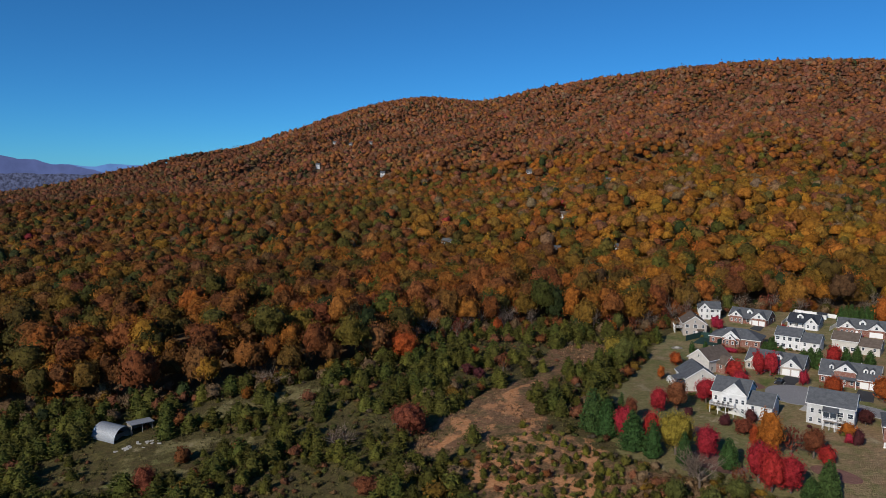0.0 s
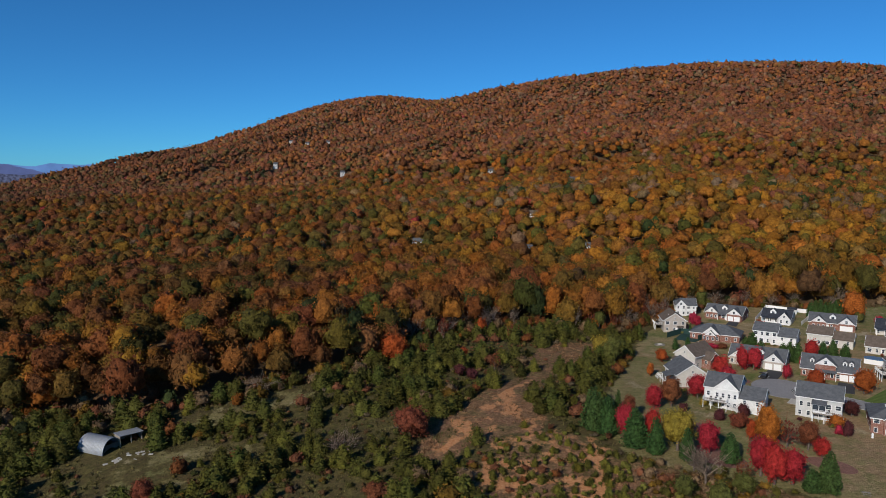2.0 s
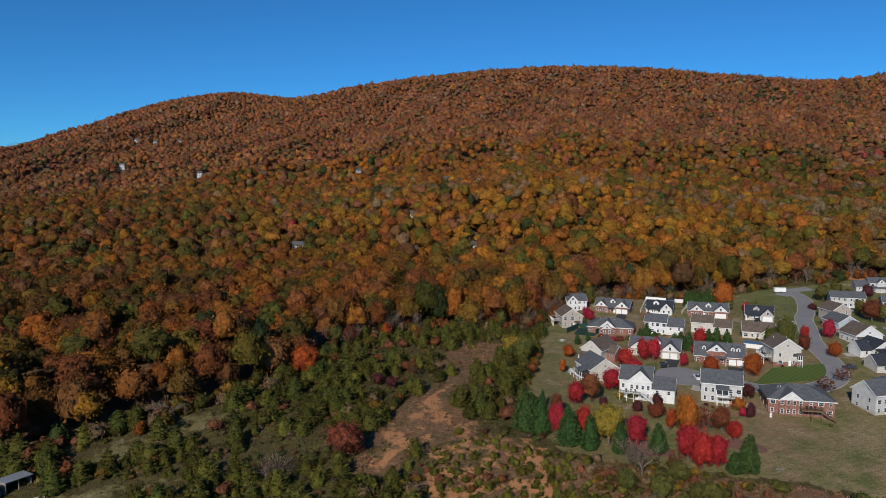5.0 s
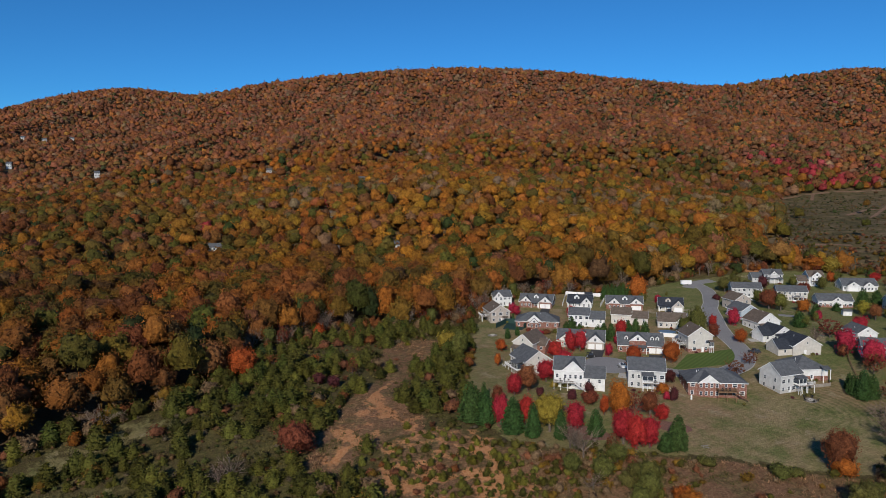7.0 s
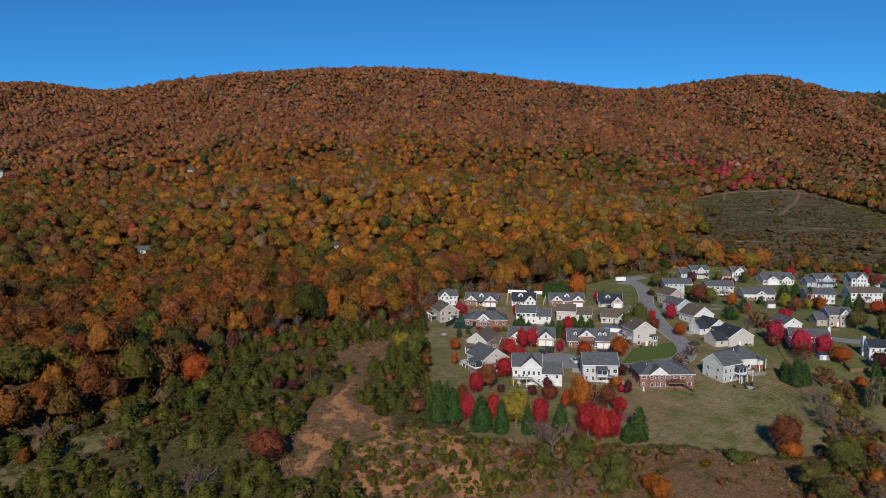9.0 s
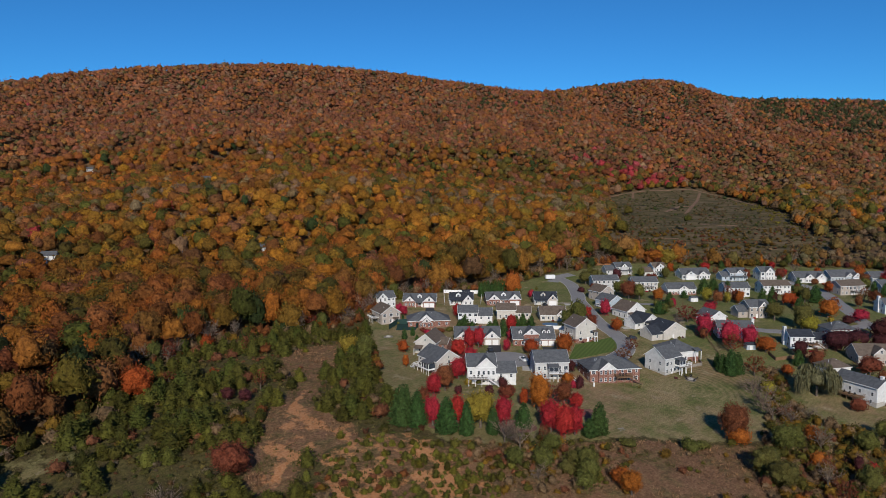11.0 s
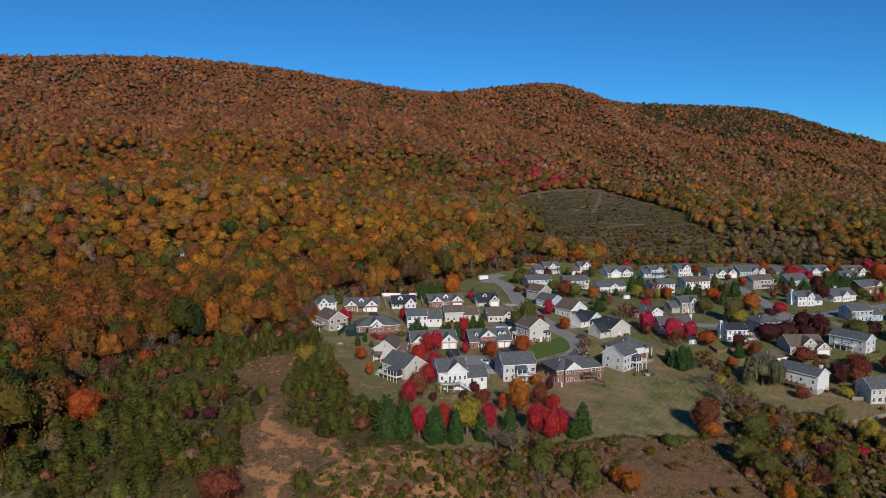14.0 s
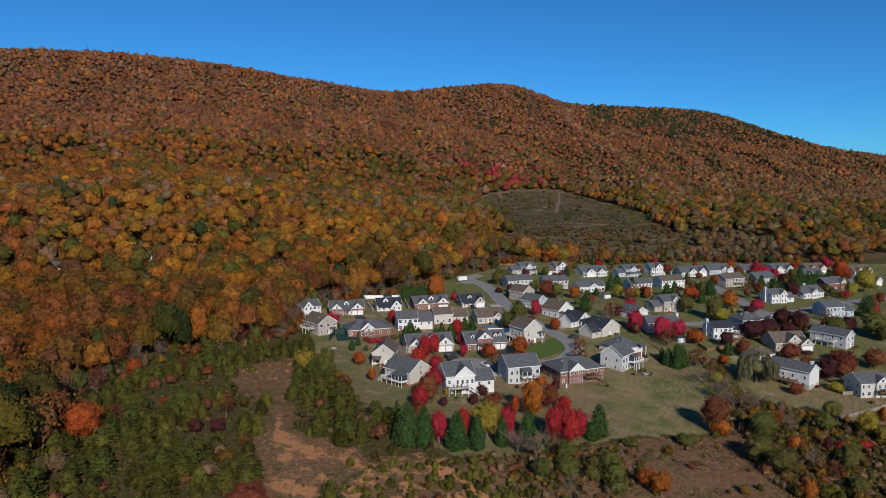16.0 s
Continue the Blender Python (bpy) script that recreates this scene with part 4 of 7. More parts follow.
def slab(name, cx, cy, a, b, yaw, material, lift, label, category, sides=0, kind="structure"):
    """A flat apron over the ground: a rectangle a by b, or a round one with that many sides."""
    bm = bmesh.new()
    n = 6
    c, s = math.cos(radians(yaw)), math.sin(radians(yaw))

    def at(u, v):
        x, y = cx + u * c - v * s, cy + u * s + v * c
        return bm.verts.new((x, y, float(height(x, y)) + lift))
    if sides:
        rings = [[at(0, 0)]] + [[at(a / 2 * r * math.cos(6.2832 * k / sides), b / 2 * r * math.sin(6.2832 * k / sides)) for k in range(sides)] for r in (0.5, 1)]
        for k in range(sides):
            bm.faces.new((rings[0][0], rings[1][k], rings[1][(k + 1) % sides]))
            bm.faces.new((rings[1][k], rings[2][k], rings[2][(k + 1) % sides], rings[1][(k + 1) % sides]))
    else:
        g = [[at(a * (i / n - 0.5), b * (j / n - 0.5)) for i in range(n + 1)] for j in range(n + 1)]
        for j in range(n):
            for i in range(n):
                bm.faces.new((g[j][i], g[j][i + 1], g[j + 1][i + 1], g[j + 1][i]))
    ex = bmesh.ops.extrude_face_region(bm, geom=bm.faces[:])
    for v in ex["geom"]:
        if isinstance(v, bmesh.types.BMVert):
            v.co.z -= 0.5
    bmesh.ops.recalc_face_normals(bm, faces=bm.faces[:])
    me = bpy.data.meshes.new(name)
    bm.to_mesh(me)
    bm.free()
    me.materials.append(material)
    return tagged(new(name, me), label, category, kind=kind)


def apron(corners, material, label):
    """A paved quadrilateral over the ground."""
    bm = bmesh.new()
    a, b, c, d = [Vector(p) for p in corners]
    n = 5
    g = []
    for j in range(n + 1):
        row = []
        for i in range(n + 1):
            p = a.lerp(b, i / n).lerp(d.lerp(c, i / n), j / n)
            row.append(bm.verts.new((p.x, p.y, float(height(p.x, p.y)) + 0.09)))
        g.append(row)
    for j in range(n):
        for i in range(n):
            bm.faces.new((g[j][i], g[j][i + 1], g[j + 1][i + 1], g[j + 1][i]))
    ex = bmesh.ops.extrude_face_region(bm, geom=bm.faces[:])
    for v in ex["geom"]:
        if isinstance(v, bmesh.types.BMVert):
            v.co.z -= 0.5
    bmesh.ops.recalc_face_normals(bm, faces=bm.faces[:])
    me = bpy.data.meshes.new("driveway")
    bm.to_mesh(me)
    bm.free()
    me.materials.append(material)
    return tagged(new("driveway", me), label, "driveway", kind="structure")


# ---- houses ----
def window_meshes():
    bm = bmesh.new()
    box(bm, -0.5, 0.5, -0.05, 0.02, 0, 1)
    frame_ = bpy.data.meshes.new("window")
    bm.to_mesh(frame_)
    bm.free()
    frame_.materials.append(WHITE)
    bm = bmesh.new()
    box(bm, -0.4, 0.4, -0.065, 0.0, 0.0, 0.41)
    pane = bpy.data.meshes.new("pane")
    bm.to_mesh(pane)
    bm.free()
    pane.materials.append(GLASS)
    bm = bmesh.new()
    box(bm, -0.5, 0.5, -0.04, 0.02, 0, 1)
    door = bpy.data.meshes.new("garage_door")
    bm.to_mesh(door)
    bm.free()
    door.materials.append(WHITE)
    return frame_, pane, door


WINDOW, PANE, GARAGE = window_meshes()
FACES = {"front": 0, "left": -90, "right": 90, "back": 180}


def window(house_, side, a, z, w=1.0, h=1.5, off=0.0, size=(0, 0)):
    """A window on a side of a house: a metres along it as one faces it."""
    wd, dp = size
    if side == "front":
        m = pose(a, -0.01 + off, z)
    elif side == "left":
        m = pose(-wd / 2 - 0.01 + off, dp - a, z, 0, 0, -90)
    elif side == "right":
        m = pose(wd / 2 + 0.01 + off, a, z, 0, 0, 90)
    else:
        m = pose(-a, dp + 0.01, z, 0, 0, 180)
    ob = shared("window", WINDOW, house_, m @ Matrix.Diagonal((w, 1, h, 1)))
    shared("pane", PANE, ob, pose(0, 0, 0.07))
    shared("pane", PANE, ob, pose(0, 0, 0.53))
    return ob


def gable_walls(bm, w, d, eave, rise, ridge, low):
    if ridge == "x":
        solid(bm, [(0, low), (0, eave), (d / 2, eave + rise), (d, eave), (d, low)], "x", -w / 2, w / 2)
    elif ridge == "y":
        solid(bm, [(-w / 2, low), (-w / 2, eave), (0, eave + rise), (w / 2, eave), (w / 2, low)], "y", 0, d)
    else:
        box(bm, -w / 2, w / 2, 0, d, low, eave)


def gable_roof(bm, lo, hi, a0, a1, eave, rise, along, over=0.45, thick=0.22):
    """A pitched roof over lo..hi, its ridge along the other way from a0 to a1."""
    mid, half = (lo + hi) / 2, (hi - lo) / 2
    k = rise / half
    solid(bm, [(lo - over, eave - over * k), (mid, eave + rise), (hi + over, eave - over * k), (hi + over, eave - over * k + thick), (mid, eave + rise + thick),
               (lo - over, eave - over * k + thick)], along, a0, a1)


def rake(bm, lo, hi, a, eave, rise, along, over=0.45, thick=0.3, deep=0.12):
    """The white boards along a gable's edge."""
    mid, half = (lo + hi) / 2, (hi - lo) / 2
    k = rise / half
    solid(bm, [(lo - over, eave - over * k - 0.08), (mid, eave + rise - 0.08), (hi + over, eave - over * k - 0.08), (hi + over, eave - over * k + thick - 0.1),
               (mid, eave + rise + thick - 0.1), (lo - over, eave - over * k + thick - 0.1)], along, a - deep / 2, a + deep / 2)


def hip_roof(bm, w, d, eave, rise, over=0.45):
    x, y0, y1 = w / 2 + over, -over, d + over
    k = min(w, d) / 2 + over
    if w >= d:
        top = [(-x + k, d / 2), (x - k, d / 2)]
    else:
        top = [(0, y0 + k), (0, y1 - k)]
    lowv = [bm.verts.new((a, b, eave - 0.12)) for a, b in ((-x, y0), (x, y0), (x, y1), (-x, y1))]
    edge = [bm.verts.new((a, b, eave + 0.08)) for a, b in ((-x, y0), (x, y0), (x, y1), (-x, y1))]
    t = [bm.verts.new((a, b, eave + rise)) for a, b in top]
    bm.faces.new(lowv[::-1])
    for i in range(4):
        bm.faces.new((lowv[i], lowv[(i + 1) % 4], edge[(i + 1) % 4], edge[i]))
    if w >= d:
        for f in ((edge[0], edge[1], t[1], t[0]), (edge[1], edge[2], t[1]), (edge[2], edge[3], t[0], t[1]), (edge[3], edge[0], t[0])):
            bm.faces.new(f)
    else:
        for f in ((edge[0], edge[1], t[0]), (edge[1], edge[2], t[1], t[0]), (edge[2], edge[3], t[1]), (edge[3], edge[0], t[0], t[1])):
            bm.faces.new(f)
    bmesh.ops.recalc_face_normals(bm, faces=bm.faces[:])


def house(label, x, y, yaw, w, d, eave=5.5, rise=3.0, ridge="x", wall=None, roof=None, z=None, base=None, base_h=2.4, gables=(), dormers=(), garages=(),
          wing=None, chimney=None, deck=None, porch=None, columns=(), win_front=None, win_sides=True, accent=None, vents=2, side_deck=None, side_porch=None):
    """A house whose front wall, from the air, is centred on x, y; its depth runs back from there.
    gables: (centre, width, out, eave, rise); garages: (centre, width, out); wing: (side, width, depth, eave, rise, back)."""
    rs = random.Random(int(abs(x * 13 + y * 7)))
    wall, roof, accent = wall or LAP_WHITE, roof or SLATE, accent or LAP_WHITE
    h = thing("house", label, "house", x, y, yaw, z, "houses of the estate")
    low = -3.0
    bm = bmesh.new()
    gable_walls(bm, w, d, eave, rise, ridge, low if base is None else base_h)
    part("wall", bm, wall, h)
    if base is not None:
        bm = bmesh.new()
        box(bm, -w / 2 - 0.04, w / 2 + 0.04, -0.04, d + 0.04, low, base_h)
        part("wall", bm, base, h, "brick lower storey" if base is BRICK else "block lower storey")
    bm = bmesh.new()
    trim = bmesh.new()
    if ridge == "x":
        gable_roof(bm, 0, d, -w / 2 - 0.35, w / 2 + 0.35, eave, rise, "x")
        for a in (-w / 2 - 0.36, w / 2 + 0.36):
            rake(trim, 0, d, a, eave, rise, "x")
        k = rise / (d / 2)
        box(trim, -w / 2 - 0.3, w / 2 + 0.3, -0.56, -0.44, eave - 0.45 * k - 0.06, eave - 0.45 * k + 0.18)
    elif ridge == "y":
        gable_roof(bm, -w / 2, w / 2, -0.35, d + 0.35, eave, rise, "y")
        rake(trim, -w / 2, w / 2, -0.36, eave, rise, "y")
        k = rise / (w / 2)
        for s in (-1, 1):
            box(trim, min(s * (w / 2 + 0.44), s * (w / 2 + 0.56)), max(s * (w / 2 + 0.44), s * (w / 2 + 0.56)), -0.3, d + 0.3, eave - 0.45 * k - 0.06, eave - 0.45 * k + 0.18)
    else:
        hip_roof(bm, w, d, eave, rise)
        box(trim, -w / 2 - 0.47, w / 2 + 0.47, -0.5, -0.455, eave - 0.16, eave + 0.1)
    roof_ = part("roof", bm, roof, h)
    part("trim", trim, WHITE, h, "white painted roof boards")
    for k in range(vents):
        bm = bmesh.new()
        vx = rs.uniform(-0.35, 0.35) * w
        if ridge == "x":
            vy = d * rs.uniform(0.55, 0.75)
            vz = eave + rise * (1 - (vy - d / 2) / (d / 2))
        elif ridge == "y":
            vy = rs.uniform(0.2, 0.8) * d
            vz = eave + rise * (1 - abs(vx) / (w / 2))
        else:
            vy, vz = d * 0.4, eave + rise * 0.65
        beam(bm, (vx, vy, vz - 0.3), (vx, vy, vz + 0.7), 0.09, 6)
        part("vent_pipe", bm, WHITE, roof_)
    # cross gables to the front
    for gc, gw, out, ge, gr in gables:
        bm = bmesh.new()
        solid(bm, [(gc - gw / 2, low), (gc - gw / 2, ge), (gc, ge + gr), (gc + gw / 2, ge), (gc + gw / 2, low)], "y", -out - 0.03, min(d / 2, 3.5))
        part("gable_bay", bm, wall, h)
        bm = bmesh.new()
        solid(bm, [(gc - gw / 2 + 0.05, ge + 0.05), (gc, ge + gr - 0.03), (gc + gw / 2 - 0.05, ge + 0.05)], "y", -out - 0.08, -out - 0.035)
        part("gable_panel", bm, accent, h, "white boarded gable")
        bm = bmesh.new()
        run = d * 0.5 if ridge == "x" else d * 0.4
        gable_roof(bm, gc - gw / 2, gc + gw / 2, -out - 0.35, run, ge, gr, "y", 0.35, 0.24)
        part("roof", bm, roof, h)
        bm = bmesh.new()
        rake(bm, gc - gw / 2, gc + gw / 2, -out - 0.37, ge, gr, "y", 0.35)
        part("trim", bm, WHITE, h, "white painted roof boards")
        if gw < 7:
            window(h, "front", gc, ge + gr * 0.12, min(1.1, gw * 0.25), gr * 0.4 + 0.2, -out - 0.03)
    # dormers on the front slope
    for dc, dw in dormers:
        k = rise / (d / 2) if ridge == "x" else rise / (min(w, d) / 2)
        yb = d * 0.2
        zb = eave + yb * k
        hh = 1.25
        bm = bmesh.new()
        solid(bm, [(dc - dw / 2, zb - 0.5), (dc - dw / 2, zb + hh), (dc, zb + hh + dw * 0.42), (dc + dw / 2, zb + hh), (dc + dw / 2, zb - 0.5)], "y", yb, d * 0.5)
        dm = part("dormer", bm, accent, h)
        bm = bmesh.new()
        gable_roof(bm, dc - dw / 2, dc + dw / 2, yb - 0.25, d * 0.5, zb + hh, dw * 0.42, "y", 0.22, 0.14)
        part("dormer_roof", bm, roof, dm)
        window(dm, "front", dc, zb + 0.1, dw * 0.55, 1.1, yb)
    # garage doors
    for gc, gw, out in garages:
        g = shared("garage_door", GARAGE, h, pose(gc, -out - 0.05, 0.05) @ Matrix.Diagonal((gw, 1, 2.2, 1)))
        tagged(g, "white panelled garage door")
    # a lower wing at one side
    if wing:
        side, ww, wd, we, wr, back, wmat = wing
        s = -1 if side == "left" else 1
        x0, x1 = sorted((s * w / 2, s * (w / 2 + ww)))
        bm = bmesh.new()
        solid(bm, [(back, low), (back, we), (back + wd / 2, we + wr), (back + wd, we), (back + wd, low)], "x", x0, x1)
        part("wing_wall", bm, wmat or wall, h)
        bm = bmesh.new()
        gable_roof(bm, back, back + wd, x0 - 0.3 * (s < 0), x1 + 0.3 * (s > 0), we, wr, "x")
        part("wing_roof", bm, roof, h)
        bm = bmesh.new()
        rake(bm, back, back + wd, s * (w / 2 + ww + 0.31), we, wr, "x")
        part("trim", bm, WHITE, h, "white painted roof boards")
        for i in range(max(1, int(ww / 3.2))):
            window(h, "front", s * (w / 2 + ww * (i + 0.5) / max(1, int(ww / 3.2))), we - 1.9, 1.0, 1.3, back)
    # windows by storeys
    storeys = [s for s in (0.75, 3.5, 6.2) if s + 1.9 < eave + 0.5]
    busy = [(g[0], g[1] / 2 + 0.3) for g in gables] + [(g[0], g[1] / 2 + 0.3) for g in garages]
    cols = win_front if win_front is not None else max(2, int(w / 2.3))
    for zs in storeys:
        for i in range(cols):
            a = -w / 2 + w * (i + 0.5) / cols + rs.uniform(-0.25, 0.25)
            if zs < 3 and any(abs(a - c) < r for c, r in busy):
                continue
            if ridge != "y" and any(abs(a - c) < r for c, r in busy) and zs > 3:
                continue
            window(h, "front", a, zs, rs.choice((0.9, 1.0, 1.7)), 1.45)
        if win_sides:
            for i in range(max(2, int(d / 3.6))):
                a = d * (i + 0.5) / max(2, int(d / 3.6)) + rs.uniform(-0.4, 0.4)
                window(h, "left", a, zs + 0.1, 0.9, 1.4, 0, (w, d))
                window(h, "right", a, zs + 0.1, 0.9, 1.4, 0, (w, d))
    for gc, gw, out, ge, gr in gables:
        if gw > 4 and not any(abs(gc - c) < gw / 2 for c, q, o in garages):
            for zs in storeys:
                for k in range(int(gw / 1.7)):
                    window(h, "front", gc - gw / 2 + gw * (k + 0.5) / int(gw / 1.7), zs, 0.95, 1.45, -out - 0.03)
    if ridge == "y" and rise > 2.4:
        window(h, "front", 0, eave + 0.5, 0.6, 0.9)
    # chimney
    if chimney:
        side, at, cw = chimney
        top = eave + rise + 0.9
        bm = bmesh.new()
        s = {"left": -1, "right": 1, "mid": 0}[side]
        if s:
            box(bm, min(s * (w / 2 - 0.2), s * (w / 2 + cw)), max(s * (w / 2 - 0.2), s * (w / 2 + cw)), at - 0.75, at + 0.75, low, top)
        else:
            box(bm, -0.6, 0.6, at - 0.5, at + 0.5, eave, top)
        ch = part("chimney", bm, wall, h)
        bm = bmesh.new()
        if s:
            box(bm, min(s * (w / 2 - 0.25), s * (w / 2 + cw + 0.08)), max(s * (w / 2 - 0.25), s * (w / 2 + cw + 0.08)), at - 0.83, at + 0.83, top, top + 0.15)
        else:
            box(bm, -0.7, 0.7, at - 0.6, at + 0.6, top, top + 0.15)
        part("chimney_cap", bm, WHITE, ch)
    if deck:
        make_deck(h, *deck)
    if porch:
        make_porch(h, roof, *porch)
    beside = pose(-w / 2, d / 2, 0, 0, 0, -90)
    if side_deck:
        make_deck(h, *side_deck).matrix_basis = beside
    if side_porch:
        make_porch(h, roof, *side_porch).matrix_basis = beside
    # planting along the foot of the walls
    for k in range(rs.choice((2, 3, 4, 5))):
        a = rs.uniform(-0.5, 0.5) * w
        q = h.matrix_world @ Vector((a, -rs.uniform(1.0, 2.0) - (deck[2] if deck else 0) - max([g[2] for g in gables] + [0]), 0))
        if not any(abs(a - c) < r + 0.5 for c, r in busy):
            tree(rs.choice(("bush", "bush", "plumbush", "rustbush", "redbush", "bush")), round(q.x, 1), round(q.y, 1), rs.uniform(0.8, 1.7), rs.uniform(1.1, 2.2))
    for cx0, cx1, out, ph in columns:
        # an open front porch: lean-to roof on white columns
        bm = bmesh.new()
        solid(bm, [(-out - 0.3, ph), (0.2, ph + out * 0.35), (0.2, ph + out * 0.35 + 0.2), (-out - 0.3, ph + 0.2)], "x", cx0 - 0.2, cx1 + 0.2)
        p = part("porch_roof", bm, roof, h)
        n = max(2, int((cx1 - cx0) / 2.4) + 1)
        for i in range(n):
            bm = bmesh.new()
            cx = cx0 + (cx1 - cx0) * i / (n - 1)
            box(bm, cx - 0.12, cx + 0.12, -out - 0.1, -out + 0.14, -1, ph + 0.02)
            part("column", bm, WHITE, p)
    # a front door
    bm = bmesh.new()
    a = rs.uniform(-0.12, 0.12) * w
    if not any(abs(a - c) < r for c, r in busy):
        box(bm, a - 0.5, a + 0.5, -0.06, 0.02, 0.05, 2.1)
        part("door", bm, WHITE, h, "white panelled door")
    else:
        bm.free()
    return h


def make_deck(h, x0, x1, out, z, rail, stairs):
    """A raised deck at the front on posts, with a railing and stairs to one side."""
    wood = WHITE if rail == "white" else TIMBER
    bm = bmesh.new()
    box(bm, x0, x1, -out, 0, z - 0.28, z)
    dk = part("deck", bm, TIMBER if rail != "white" else GREYWOOD, h, "raised timber deck")
    k = max(2, int((x1 - x0) / 2.2) + 1)
    for i in range(k):
        bm = bmesh.new()
        a = x0 + 0.1 + (x1 - x0 - 0.2) * i / (k - 1)
        box(bm, a - 0.09, a + 0.09, -out + 0.08, -out + 0.26, -2.5, z - 0.33)
        part("post", bm, wood, dk)
    bm = bmesh.new()
    for p, q in (((x0, -out), (x1, -out)), ((x0, -out), (x0, 0)), ((x1, -out), (x1, 0))):
        ln = math.hypot(q[0] - p[0], q[1] - p[1])
        for zz in (z + 0.12, z + 0.95):
            beam(bm, (*p, zz), (*q, zz), 0.05)
        for i in range(int(ln / 0.28) + 1):
            t = i * 0.28 / ln
            a, b = p[0] + (q[0] - p[0]) * t, p[1] + (q[1] - p[1]) * t
            beam(bm, (a, b, z), (a, b, z + 0.93), 0.03 if i % 6 else 0.06)
    part("railing", bm, wood, dk, "white balustrade" if rail == "white" else "timber balustrade")
    if stairs:
        s = 1 if stairs == "right" else -1
        xs = x1 if s > 0 else x0
        bm = bmesh.new()
        n = max(3, int(z / 0.19))
        for i in range(n):
            a = xs + s * 0.27 * i
            box(bm, min(a, a + s * 0.3), max(a, a + s * 0.3), -out, -out + 1.1, z - 0.19 * (i + 1) - 0.05, z - 0.19 * (i + 1))
        for yy in (-out, -out + 1.1):
            beam(bm, (xs, yy, z - 0.2), (xs + s * 0.27 * n, yy, -0.2), 0.1)
            beam(bm, (xs, yy, z + 0.9), (xs + s * 0.27 * n, yy, 0.85), 0.05)
            for i in range(0, n, 2):
                beam(bm, (xs + s * 0.27 * i, yy, z - 0.19 * i), (xs + s * 0.27 * i, yy, z - 0.19 * i + 0.9), 0.03)
        part("stairs", bm, wood, dk)
    for i in range(3):
        a = x0 + (x1 - x0) * (0.3 + 0.2 * i)
        bm = bmesh.new()
        box(bm, a - 0.3, a + 0.3, -out * 0.6, -out * 0.6 + 0.6, z + 0.01, z + 0.45)
        box(bm, a - 0.3, a + 0.3, -out * 0.6 + 0.5, -out * 0.6 + 0.6, z + 0.451, z + 0.95)
        part("deck_chair", bm, DARK, dk, "dark outdoor chair")
    return dk


def make_porch(h, roof, x0, x1, out, z, top):
    """A screened porch on posts: dark netting between white posts under a lean-to roof."""
    bm = bmesh.new()
    box(bm, x0, x1, -out, 0, z - 0.2, z)
    p = part("screened_porch", bm, GREYWOOD, h, "screened porch with white posts")
    bm = bmesh.new()
    solid(bm, [(-out - 0.3, top), (0.1, top + out * 0.3), (0.1, top + out * 0.3 + 0.18), (-out - 0.3, top + 0.18)], "x", x0 - 0.25, x1 + 0.25)
    part("porch_roof", bm, roof, p)
    bm = bmesh.new()
    box(bm, x0 + 0.08, x1 - 0.08, -out + 0.08, -out + 0.1, z + 0.5, top - 0.1)
    box(bm, x0 + 0.08, x0 + 0.1, -out + 0.101, 0, z + 0.5, top - 0.1)
    box(bm, x1 - 0.1, x1 - 0.08, -out + 0.101, 0, z + 0.5, top - 0.1)
    part("screen", bm, GLASS, p, "dark mesh screen")
    bm = bmesh.new()
    box(bm, x0, x1, -out, -out + 0.06, z + 0.001, z + 0.5)
    box(bm, x0, x1, -out, -out + 0.08, top - 0.15, top + 0.02)
    for xx in (x0, x1 - 0.06):
        box(bm, xx, xx + 0.06, -out + 0.061, 0, z + 0.001, z + 0.5)
    part("rail", bm, WHITE, p)
    n = max(3, int((x1 - x0) / 1.3) + 1)
    for i in range(n):
        bm = bmesh.new()
        a = x0 + (x1 - x0) * i / (n - 1)
        box(bm, a - 0.07, a + 0.07, -out - 0.02, -out + 0.12, -2.5, top)
        part("post", bm, WHITE, p)
    return p


def small_house(label, x, y, yaw, w, d, wall, roof, z=None):
    """A cottage among far trees."""
    h = thing("hillside_house", label, "house", x, y, yaw, z, "houses among the hillside trees")
    bm = bmesh.new()
    gable_walls(bm, w, d, 5.6, 2.2, "x", -6)
    part("wall", bm, wall, h)
    bm = bmesh.new()
    gable_roof(bm, 0, d, -w / 2 - 0.4, w / 2 + 0.4, 5.6, 2.2, "x")
    part("roof", bm, roof, h)
    for i in range(3):
        for zz in (0.8, 3.4):
            window(h, "front", -w / 3 + w / 3 * i, zz, 1.2, 1.6)
    return h


